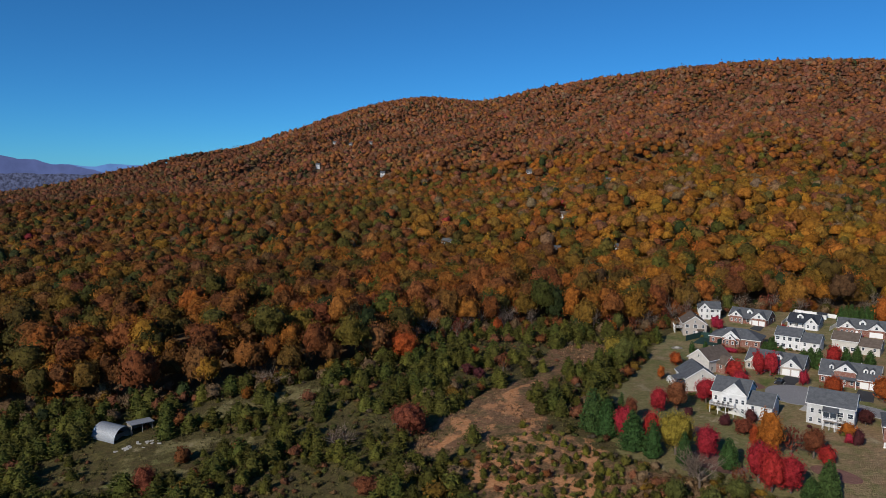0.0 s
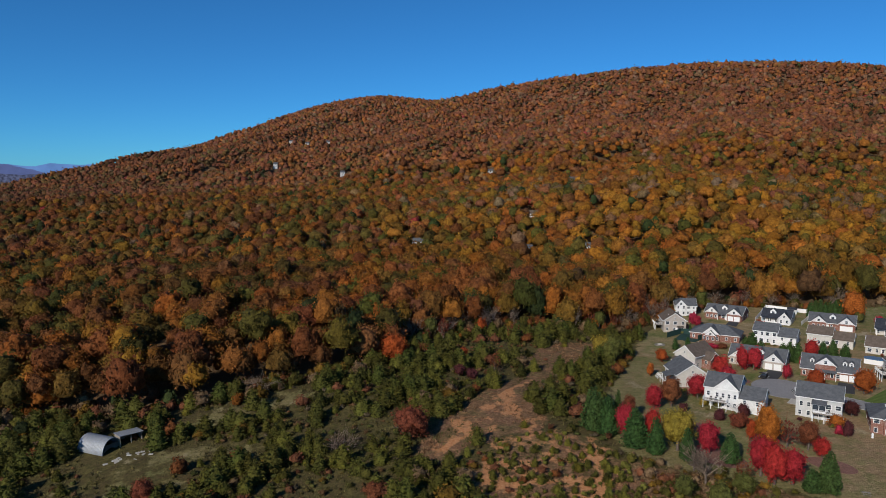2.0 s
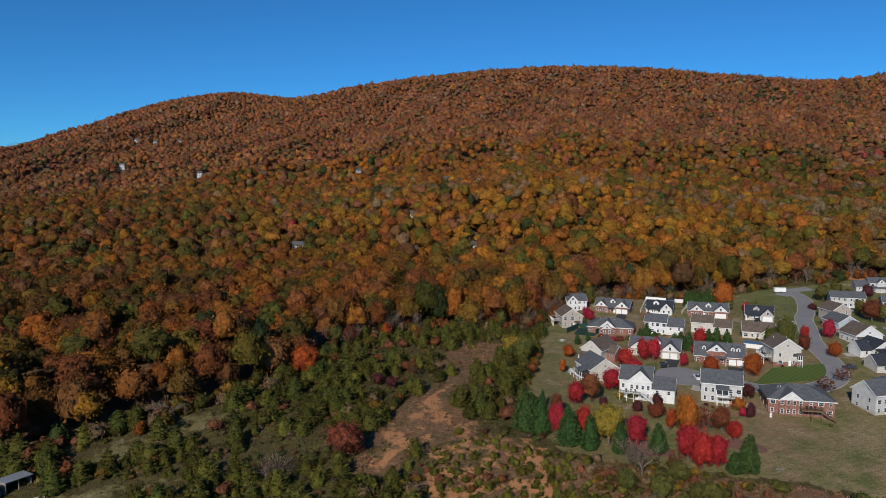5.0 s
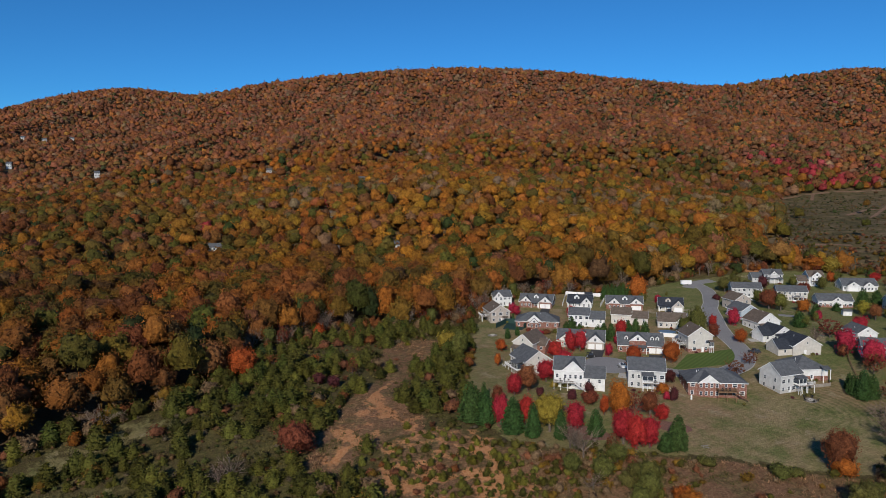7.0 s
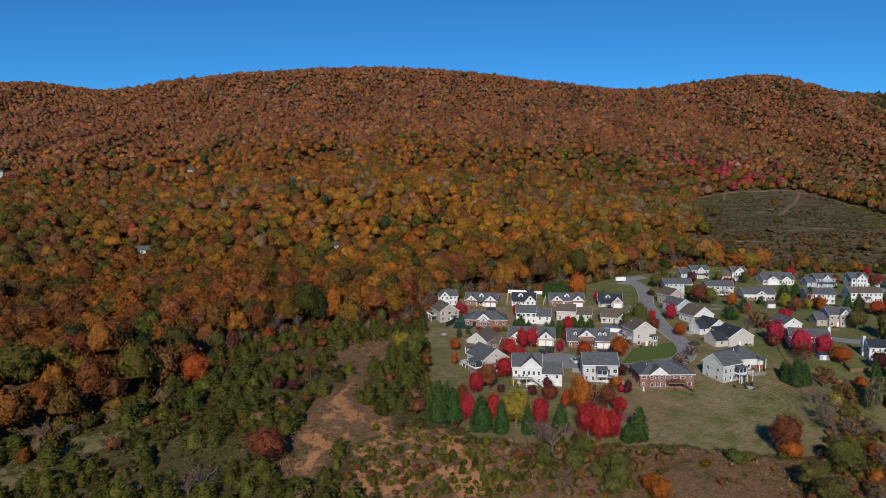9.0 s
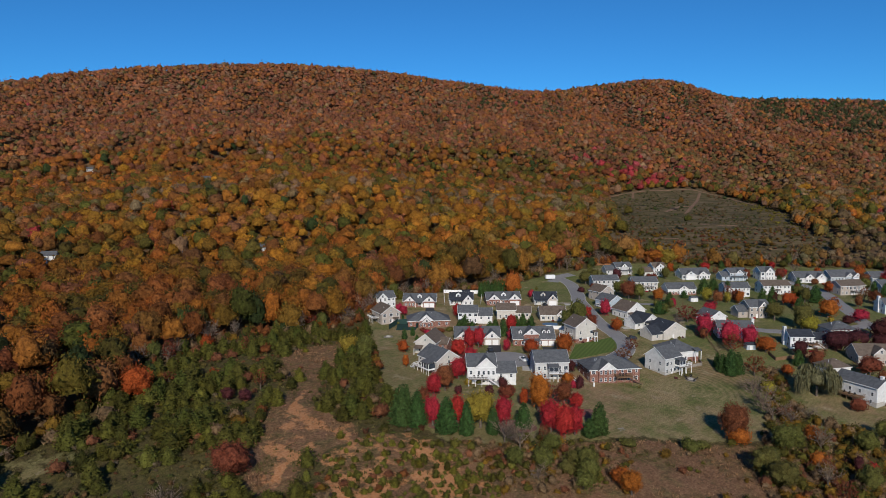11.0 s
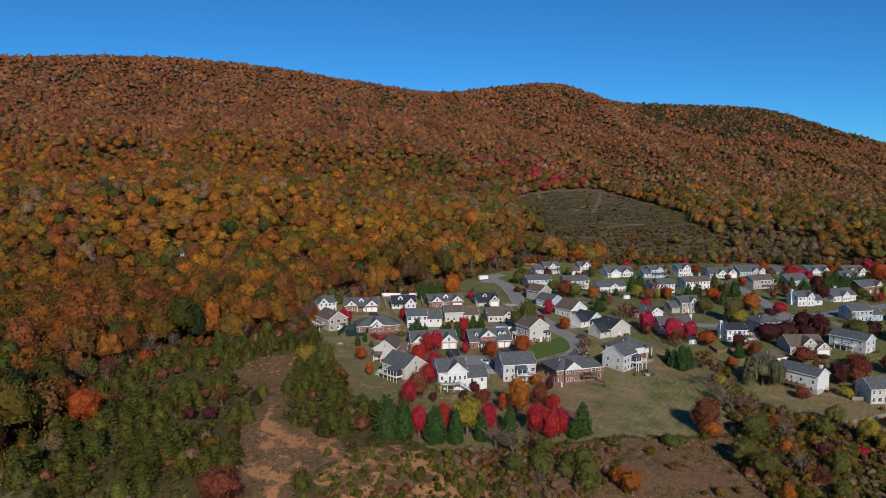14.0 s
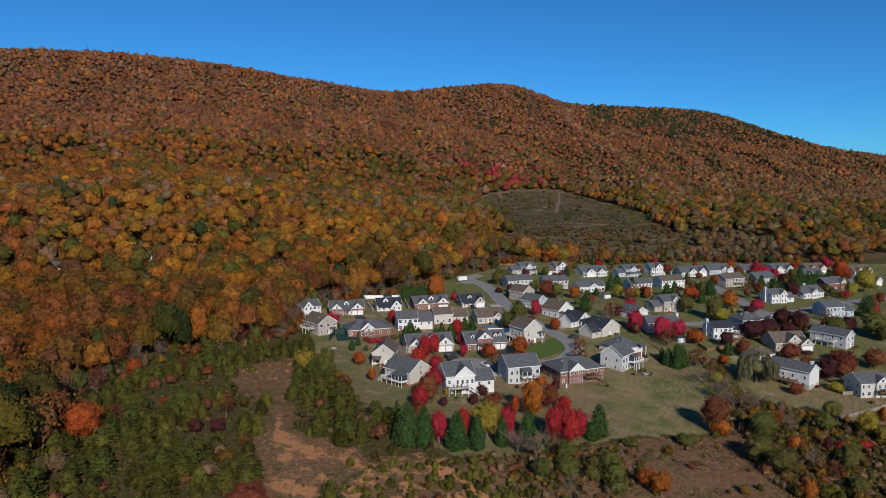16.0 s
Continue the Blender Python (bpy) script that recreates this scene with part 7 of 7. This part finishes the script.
tree("thin", 176.3, 180.1, 6.1, 6.4)
tree("gold", 300.7, 203.1, 8.3, 5.8)
tree("rust", 296.3, 195.1, 8.4, 5.7)
tree("gold", 305.1, 193.5, 6.6, 4.4)
tree("spruce", 317.3, 212.9, 9.7, 7.2)
tree("spruce", 330.6, 213.2, 7.8, 6.6)
tree("spruce", 322.9, 201.5, 8.9, 5.0)
tree("rust", 310.8, 191.9, 7.3, 5.5)
tree("spruce", 317.5, 180.0, 8.9, 5.1)
tree("spruce", 320.9, 176.2, 9.9, 5.1)
tree("orange", 320.1, 167.1, 8.1, 8.0)
tree("green", 284.8, 161.6, 10.2, 8.0)
tree("green", 279.2, 146.9, 13.3, 10.1)
tree("gold", 277.7, 142.8, 8.0, 8.8)
tree("goldbush", 300.8, 140.9, 3.6, 3.1)
tree("orange", 308.8, 144.6, 10.4, 9.4)
tree("plum", 301.1, 133.4, 5.3, 6.1)
tree("red", 311.9, 130.9, 7.2, 7.4)
tree("spruce", 372.1, 129.2, 10.1, 8.4)
tree("plum", 362.7, 118.5, 11.0, 9.4)
tree("plum", 258.2, 125.8, 9.5, 11.4)
tree("plum", 266.8, 120.9, 8.6, 11.5)
tree("plum", 286.0, 116.1, 10.8, 10.2)
tree("plum", 281.9, 107.9, 11.9, 8.9)
tree("rust", 232.7, 125.8, 8.0, 6.1)
tree("orange", 215.8, 131.2, 4.9, 4.9)
tree("willow", 204.4, 116.8, 13.3, 15.3)
tree("rust", 236.4, 107.6, 9.0, 8.9)
tree("plum", 224.0, 93.2, 10.0, 7.4)
tree("rust", 227.8, 88.0, 8.9, 6.9)
tree("rustbush", 201.7, 102.2, 4.8, 5.8)
tree("goldbush", 213.7, 89.8, 4.2, 5.8)
tree("plumbush", 250.3, 102.1, 2.2, 5.1)
tree("rust", 393.1, 198.7, 8.5, 8.0)
tree("rust", 378.3, 213.8, 7.7, 6.4)
tree("green", 333.9, 262.1, 6.9, 5.6)
tree("green", 342.0, 249.7, 8.4, 5.5)
tree("orange", 380.3, 277.7, 9.6, 17.4)
tree("gold", 383.6, 270.6, 11.3, 15.6)
tree("red", 386.3, 244.3, 5.7, 6.7)
tree("green", 365.0, 255.2, 7.2, 6.6)
tree("green", 340.8, 170.4, 8.5, 6.3)
tree("green", 336.0, 164.3, 10.0, 6.2)
tree("spruce", 339.7, 160.2, 10.0, 7.6)
tree("orange", 375.9, 163.8, 7.1, 7.4)
tree("red", 427.6, 145.7, 7.6, 8.7)
tree("red", 431.9, 141.0, 7.6, 8.7)
tree("rust", 417.4, 128.8, 5.8, 7.6)
tree("green", 151.0, 106.6, 9.3, 7.1)
tree("green", 129.8, 106.0, 7.9, 7.2)
tree("green", 122.4, 99.1, 8.8, 8.9)
tree("orange", 161.5, 104.7, 6.6, 5.3)
tree("grey", 158.1, 101.0, 8.2, 7.2)
tree("grey", 134.6, 92.0, 7.1, 5.7)
tree("green", 167.5, 90.8, 8.7, 7.3)
tree("green", 182.8, 89.5, 7.6, 7.2)
tree("red", 152.5, 85.4, 4.4, 3.8)
tree("green", 142.0, 83.5, 8.4, 6.8)
tree("orange", 111.8, 91.6, 6.7, 4.8)
tree("gold", 172.9, 78.7, 10.1, 7.2)
tree("redbush", 163.1, 79.0, 3.5, 5.4)
tree("orange", 193.3, 73.5, 5.5, 5.5)
tree("gold", 169.2, 73.7, 7.1, 6.3)
tree("plum", 152.2, 89.2, 5.2, 3.2)
tree("bush", 124.2, 126.5, 4.0, 6.0)
tree("bush", 110.4, 139.4, 2.8, 5.5)
tree("orange", 86.8, 124.1, 7.2, 5.7)
tree("green", 87.4, 137.9, 7.6, 6.5)
tree("bush", 79.9, 133.9, 5.8, 5.7)
tree("orangebush", 145.6, 98.2, 4.8, 4.5)
tree("grey", 170.2, 113.9, 6.4, 6.4)
tree("grey", 182.0, 111.7, 4.4, 5.8)
tree("rustbush", 145.2, 95.8, 3.8, 4.5)
tree("thin", 130.3, 86.0, 5.3, 5.2)
tree("green", 125.0, 80.4, 5.1, 5.6)
tree("orange", 447.0, 96.1, 14.6, 12.3)
tree("gold", 409.1, 82.6, 15.9, 14.3)
tree("gold", 386.6, 88.7, 9.4, 7.2)
tree("red", 435.7, 147.2, 9.0, 11.9)
tree("red", 503.6, 108.5, 8.3, 11.9)
tree("green", 291.6, 75.6, 13.1, 14.9)
tree("green", 287.0, 94.0, 9.3, 12.2)
tree("plum", 291.4, 87.1, 9.3, 7.6)
tree("spruce", 334.2, 80.5, 12.1, 8.9)
tree("red", 336.6, 76.7, 7.4, 5.1)
tree("rust", 246.1, 77.0, 9.2, 10.1)
tree("rust", 229.7, 86.6, 12.6, 8.3)
tree("rust", 247.9, 90.0, 5.6, 8.8)
tree("plum", 269.0, 111.8, 8.3, 7.4)
tree("green", 216.8, 73.7, 3.4, 4.6)
tree("orange", 15.6, 262.1, 11.9, 10.6)
tree("rust", 13.5, 196.1, 10.5, 11.0)
tree("grey", -4.9, 194.0, 6.8, 5.6)
tree("grey", -8.2, 193.7, 6.1, 5.1)
tree("gold", 95.4, 255.2, 9.6, 7.9)
tree("grey", -31.7, 242.3, 6.3, 8.4)
tree("plum", 36.8, 242.9, 4.7, 4.7)
tree("thin", 28.1, 267.7, 5.8, 6.1)
tree("orange", 42.9, 264.0, 4.6, 4.2)
tree("thin", -109.9, 275.3, 6.8, 9.3)
tree("rust", -56.6, 183.1, 8.2, 6.3)
tree("rust", 0.5, 169.6, 4.8, 6.1)
tree("grey", 5.0, 268.4, 11.4, 6.4)
tree("grey", 69.5, 319.6, 9.1, 10.2)
tree("orange", 59.1, 301.9, 7.2, 6.0)
tree("thin", 69.2, 288.3, 7.1, 5.6)
tree("thin", 50.5, 245.3, 7.4, 4.4)
tree("plum", 40.3, 237.3, 4.4, 4.8)
# evergreen screens
for k in range(9):
    tree("spruce", 218.3 + 1.66 * k, 295.7 + -1.20 * k, 8.0 + 0.6 * (k % 3), 4.2)
for k in range(8):
    tree("spruce", 385.4 + 1.94 * k, 119.6 + -1.45 * k, 9.0 + 0.6 * (k % 3), 4.0)
for k in range(12):
    tree("spruce", 395.8 + 1.73 * k, 120.7 + -1.76 * k, 9.5 + 0.6 * (k % 3), 4.0)

# more garden trees between the farther houses, clear of walls and streets
FOOT = [(o.matrix_world @ Vector((0, 5, 0))).to_2d() for o in bpy.data.objects if o.parent is None and o.name.split(".")[0] == "house"]
spare = random.Random(29)
planted = 0
while planted < 150:
    tx, ty = spare.uniform(225, 500), spare.uniform(40, 300)
    if not bool(inside(tx, ty, LAWN)) or min((Vector((tx, ty)) - f).length for f in FOOT) < 9.5:
        continue
    if min(float(near_line(tx, ty, road)) for road in (STREET, AVENUE, LANE)) < 6.5:
        continue
    kind = spare.choice(("spruce", "spruce", "plum", "rust", "green", "green", "thin", "grey", "rust", "orange", "red", "plum", "bush", "rustbush", "green"))
    tall = spare.uniform(4.0, 8.5) if "bush" not in kind else spare.uniform(1.4, 2.4)
    tree(kind, round(tx, 1), round(ty, 1), tall, tall * spare.uniform(0.6, 0.9))
    planted += 1
# half-bare trees along the forest's edge
for (ax, ay), (bx, by) in zip(OPEN[10:30], OPEN[11:31]):
    for k in range(3):
        f, off = spare.random(), spare.uniform(-3, 5)
        tree(spare.choice(("grey", "grey", "thin", "green")), ax + (bx - ax) * f + off, ay + (by - ay) * f + off, spare.uniform(6, 11), spare.uniform(4.5, 7))


# ---- rough ground: pines, scrub and tall grass ----
def rough_spots(spacing, rs, x0=-150, x1=140, y0=95, y1=325):
    gx, gy = np.meshgrid(np.arange(x0, x1, spacing), np.arange(y0, y1, spacing))
    x, y = gx.ravel() + rs.uniform(-0.5, 0.5, gx.size) * spacing, gy.ravel() + rs.uniform(-0.5, 0.5, gx.size) * spacing
    ok = inside(x, y, OPEN) & ~inside(x, y, LAWN) & (np.hypot(x, y) > 105)
    return x[ok], y[ok]


def scrub_room(x, y):
    """How thick the pine scrub stands, 0 to 1."""
    k = 0.62 + 0.55 * waves(x, y, 26, 31) + 0.35 * np.clip((-45 - x) / 40, 0, 1)
    k = np.where(inside(x, y, STRAW) | ((x > 72) & (y < 190)), 0.0, k)
    k = np.where(inside(x, y, MEADOW), 0.05, k)
    k = np.where(inside(x, y, GLADE), 0.08, k)
    k = np.where(inside(x, y, PATCH), 0.05, k)
    k = np.where(inside(x, y, BANK), 0.08, k)
    k = np.where(inside(x, y, KNOLL), 0.75, k)
    k = np.where(near_line(x, y, TRACK) < 4.0, 0.0, k)
    k = np.where(np.hypot(x + 73, y - 212) < 12, 0.0, k)
    k = np.where(inside(x, y, YARD), 0.04, k)
    k = np.where(np.hypot(x - 62, y - 190) < 6, 0.2, k)
    return k


def make_scrub():
    rs = np.random.RandomState(17)
    x, y = rough_spots(3.6, rs)
    go = rs.rand(len(x)) < scrub_room(x, y)
    x, y = x[go], y[go]
    n = len(x)
    small = inside(x, y, KNOLL) | inside(x, y, BANK) | inside(x, y, PATCH) | (rs.rand(n) < 0.3)
    tall = np.where(small, rs.uniform(1.2, 2.6, n), rs.uniform(2.8, 7.4, n))
    wide = tall * rs.uniform(0.75, 1.1, n) + 0.7
    order = np.argsort(-tall)
    singles = order[:230]
    for i in singles:
        t = tree("pine", float(x[i]), float(y[i]), float(tall[i]), float(wide[i]))
        t["group"] = "scrub pines"
    rest = order[230:]
    protos = SHAPES["pine"] + [billow(rs, 24, 6, -0.5, 0.4, 0.3, leaves=90, leaf=0.19) for k in range(3)]
    which = np.where(rs.rand(len(rest)) < 0.78, rs.randint(7, size=len(rest)), 7 + rs.randint(3, size=len(rest)))
    ball = which >= 7
    sc = np.stack([np.where(ball, wide[rest] * 0.5, wide[rest] / 0.72)] * 2 + [np.where(ball, tall[rest] * 0.45, tall[rest])], -1)
    pos = np.stack([x[rest], y[rest], height(x[rest], y[rest]) + np.where(ball, tall[rest] * 0.3, -0.1)], -1)
    V, T, W = scatter(protos, which, pos, sc, rs.uniform(0, 6.28, len(rest)))
    green = np.array((0.068, 0.07, 0.014)) * rs.uniform(0.55, 1.35, (len(rest), 1)) + np.outer(rs.rand(len(rest)) * np.where(small[rest], 1.6, 0.6), (0.035, 0.022, 0.0))
    brown = SPECIES[rs.choice((1, 2, 6, 6, 8, 8, 1, 3), len(rest))] * 0.9
    col = np.where(ball[:, None], brown, green)
    tagged(new("scrub", raw_mesh("scrub", V, T, LEAVES, ("species", np.concatenate([col[W], np.ones((len(W), 1))], 1)))), "scrubby young pines and brown brush on rough ground", "scrub", kind="stuff")

    # undergrowth between the pines
    x, y = rough_spots(2.7, rs, -140, 105, 150, 300)
    free = inside(x, y, MEADOW) | inside(x, y, GLADE) | inside(x, y, STRAW) | inside(x, y, PATCH) | inside(x, y, BANK) | inside(x, y, KNOLL) | (near_line(x, y, TRACK) < 4) | (np.hypot(x + 71, y - 211) < 10)
    ok = ~free & (rs.rand(len(x)) < np.where(inside(x, y, YARD), 0.25, 0.62 + 0.3 * waves(x, y, 20, 53)))
    x, y = x[ok], y[ok]
    n = len(x)
    r = rs.uniform(0.5, 1.5, n)
    protos = [billow(rs, 14, 4, -0.3, 0.4, 0.35, leaves=44, leaf=0.24) for k in range(6)]
    V, T, W = scatter(protos, rs.randint(6, size=n), np.stack([x, y, height(x, y) + r * 0.3], -1), np.stack([r, r, r * rs.uniform(0.5, 1.1, n)], -1), rs.uniform(0, 6.28, n))
    tones = np.array([(0.085, 0.08, 0.022), (0.065, 0.072, 0.02), (0.12, 0.095, 0.03), (0.13, 0.075, 0.035), (0.11, 0.085, 0.055), (0.14, 0.06, 0.03)])
    col = tones[rs.choice((0, 0, 1, 1, 2, 2, 3, 3, 4, 5), n)] * rs.uniform(0.65, 1.2, (n, 1))
    tagged(new("undergrowth", raw_mesh("undergrowth", V, T, LEAVES, ("species", np.concatenate([col[W], np.ones((len(W), 1))], 1)))), "olive and russet undergrowth between young pines", "undergrowth", kind="stuff")

    # tall grass and brambles
    x, y = rough_spots(1.7, rs, -110, 190, 90, 290)
    keep = inside(x, y, STRAW) | inside(x, y, PATCH) | inside(x, y, BANK) | inside(x, y, MEADOW) | inside(x, y, GLADE) | (near_line(x, y, TRACK) < 6) | (rs.rand(len(x)) < 0.45)
    keep &= near_line(x, y, TRACK) > 1.2
    x, y = x[keep], y[keep]
    n = len(x)
    tuft = []
    for k in range(5):
        v, f = [], []
        for b in range(9):
            a, ln, p = rs.uniform(0, 6.283), rs.uniform(0.5, 1.0), rs.uniform(-0.45, 0.45, 2)
            d = np.array((math.cos(a), math.sin(a), 0)) * rs.uniform(0.15, 0.5)
            o = np.array((-math.sin(a), math.cos(a), 0)) * 0.13
            i = len(v)
            v += [np.array((p[0], p[1], 0)) - o, np.array((p[0], p[1], 0)) + o, np.array((p[0], p[1], ln)) + d]
            f.append((i, i + 1, i + 2))
        tuft.append((np.array(v), np.array(f)))
    s = rs.uniform(0.7, 1.5, n)
    V, T, W = scatter(tuft, rs.randint(5, size=n), np.stack([x, y, height(x, y) - 0.15], -1), np.stack([s, s, s * rs.uniform(0.4, 0.85, n)], -1), rs.uniform(0, 6.28, n))
    base = np.array((0.25, 0.145, 0.08)) * rs.uniform(0.6, 1.3, (n, 1))
    olive = np.array((0.11, 0.095, 0.035)) * rs.uniform(0.7, 1.3, (n, 1))
    reedy = inside(x, y, STRAW) | inside(x, y, BANK) | inside(x, y, PATCH)
    col = np.where(((waves(x, y, 18, 41) > 0.35) | ~reedy)[:, None], olive, base)
    tagged(new("tall_grass", raw_mesh("tall_grass", V, T, LEAVES, ("species", np.concatenate([col[W], np.ones((len(W), 1))], 1)))), "tall straw-brown autumn grass and brambles", "grass", kind="stuff")

    # thickets of brush below the gardens
    thicket = [(219, 136), (194, 122), (184, 113), (184, 95), (188, 70), (128, 66), (110, 95), (125, 107), (150, 116), (183, 125), (214, 142)]
    belt = [(69, 174), (80, 163), (91, 160), (104, 147), (110, 140), (95, 128), (75, 132), (62, 148), (64, 164)]
    gx, gy = np.meshgrid(np.arange(22, 225, 2.0), np.arange(60, 192, 2.0))
    x, y = gx.ravel() + rs.uniform(-1, 1, gx.size), gy.ravel() + rs.uniform(-1, 1, gx.size)
    ok = (inside(x, y, thicket) & (rs.rand(len(x)) < 0.62)) | (inside(x, y, belt) & (rs.rand(len(x)) < 0.55)) | (inside(x, y, STRAW) & (rs.rand(len(x)) < 0.05)) | (inside(x, y, KNOLL) & (rs.rand(len(x)) < 0.34))
    x, y = x[ok], y[ok]
    n = len(x)
    r = rs.uniform(0.6, 1.7, n) * np.where(inside(x, y, thicket), 1.25, np.where(inside(x, y, KNOLL), 0.7, 1))
    protos = [billow(rs, 18, 5, -0.5, 0.4, 0.4, leaves=70, leaf=0.22) for k in range(5)]
    V, T, W = scatter(protos, rs.randint(5, size=n), np.stack([x, y, height(x, y) + r * 0.45], -1), np.stack([r, r, r * rs.uniform(0.7, 1.4, n)], -1), rs.uniform(0, 6.28, n))
    col = SPECIES[rs.choice((2, 2, 3, 3, 6, 6, 8, 3), n)] * rs.uniform(0.75, 1.35, (n, 1))
    col = np.where(inside(x, y, KNOLL)[:, None], np.array((0.105, 0.1, 0.02)) * rs.uniform(0.55, 1.3, (n, 1)), col)
    tagged(new("brush", raw_mesh("brush", V, T, LEAVES, ("species", np.concatenate([col[W], np.ones((len(W), 1))], 1)))), "tangled olive and brown brush below the gardens", "brush", kind="stuff")

    # brush on the clearing and behind the gardens
    gx, gy = np.meshgrid(np.arange(370, 800, 4.0), np.arange(190, 520, 4.0))
    x, y = gx.ravel() + rs.uniform(-2, 2, gx.size), gy.ravel() + rs.uniform(-2, 2, gx.size)
    u = (x - CREST[0]) * FRONT[0] + (y - CREST[1]) * FRONT[1]
    ok = inside(x, y, CLEARING) & (rs.rand(len(x)) < np.where(u > 960, 0.5, 0.38 + 0.25 * waves(x, y, 50, 44)))
    for line in CLEARED_TRACKS:
        ok &= near_line(x, y, line) > 4
    x, y, u = x[ok], y[ok], u[ok]
    n = len(x)
    protos = [billow(rs, 14, 4, -0.4, 0.4, 0.3, leaves=24, leaf=0.28) for k in range(6)]
    r = np.where(u > 960, rs.uniform(0.9, 2.4, n), rs.uniform(0.6, 1.5, n) * np.where(rs.rand(n) < 0.08, 2.0, 1))
    V, T, W = scatter(protos, rs.randint(6, size=n), np.stack([x, y, height(x, y) + r * 0.4], -1), np.stack([r, r, r * rs.uniform(0.6, 1.1, n)], -1), rs.uniform(0, 6.28, n))
    heath = np.array([(0.07, 0.068, 0.022), (0.045, 0.058, 0.018), (0.1, 0.075, 0.032), (0.125, 0.07, 0.034), (0.085, 0.075, 0.035)])
    col = np.where((u > 960)[:, None], SPECIES[rs.choice((6, 6, 8, 2, 2, 3), n)] * 0.8, heath[rs.randint(5, size=n)]) * rs.uniform(0.7, 1.3, (n, 1))
    olive = near_line(x, y, [(735, 345), (670, 290), (610, 268)]) < 24
    col = np.where(olive[:, None], np.array((0.14, 0.115, 0.02)) * rs.uniform(0.7, 1.3, (n, 1)), col)
    tagged(new("clearing_brush", raw_mesh("clearing_brush", V, T, LEAVES, ("species", np.concatenate([col[W], np.ones((len(W), 1))], 1)))), "low brown brush on a cleared hillside", "brush", kind="stuff")


make_scrub()


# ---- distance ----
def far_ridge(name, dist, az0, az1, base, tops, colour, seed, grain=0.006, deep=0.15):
    """A blue range or plain far off, as a long low wall of hills; its haze is painted into a glowing colour."""
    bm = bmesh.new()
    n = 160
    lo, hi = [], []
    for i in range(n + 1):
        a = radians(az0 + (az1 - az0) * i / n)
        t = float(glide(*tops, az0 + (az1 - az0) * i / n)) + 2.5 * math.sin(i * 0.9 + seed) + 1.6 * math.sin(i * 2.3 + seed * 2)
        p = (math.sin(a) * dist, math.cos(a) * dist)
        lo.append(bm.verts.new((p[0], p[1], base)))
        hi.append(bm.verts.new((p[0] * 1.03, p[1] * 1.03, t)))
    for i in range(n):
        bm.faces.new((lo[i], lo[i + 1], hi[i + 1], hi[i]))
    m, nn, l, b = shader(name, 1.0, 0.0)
    # unlit surface: haze and daylight are both in this emission colour
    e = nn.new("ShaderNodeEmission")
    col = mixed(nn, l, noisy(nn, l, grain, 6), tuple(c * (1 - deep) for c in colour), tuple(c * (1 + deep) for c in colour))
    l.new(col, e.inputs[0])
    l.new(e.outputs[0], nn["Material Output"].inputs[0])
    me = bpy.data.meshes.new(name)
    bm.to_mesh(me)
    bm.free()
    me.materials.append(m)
    tagged(new(name, me), "far blue hills and plain, haze painted into a glowing backdrop", "backdrop", kind="structure")


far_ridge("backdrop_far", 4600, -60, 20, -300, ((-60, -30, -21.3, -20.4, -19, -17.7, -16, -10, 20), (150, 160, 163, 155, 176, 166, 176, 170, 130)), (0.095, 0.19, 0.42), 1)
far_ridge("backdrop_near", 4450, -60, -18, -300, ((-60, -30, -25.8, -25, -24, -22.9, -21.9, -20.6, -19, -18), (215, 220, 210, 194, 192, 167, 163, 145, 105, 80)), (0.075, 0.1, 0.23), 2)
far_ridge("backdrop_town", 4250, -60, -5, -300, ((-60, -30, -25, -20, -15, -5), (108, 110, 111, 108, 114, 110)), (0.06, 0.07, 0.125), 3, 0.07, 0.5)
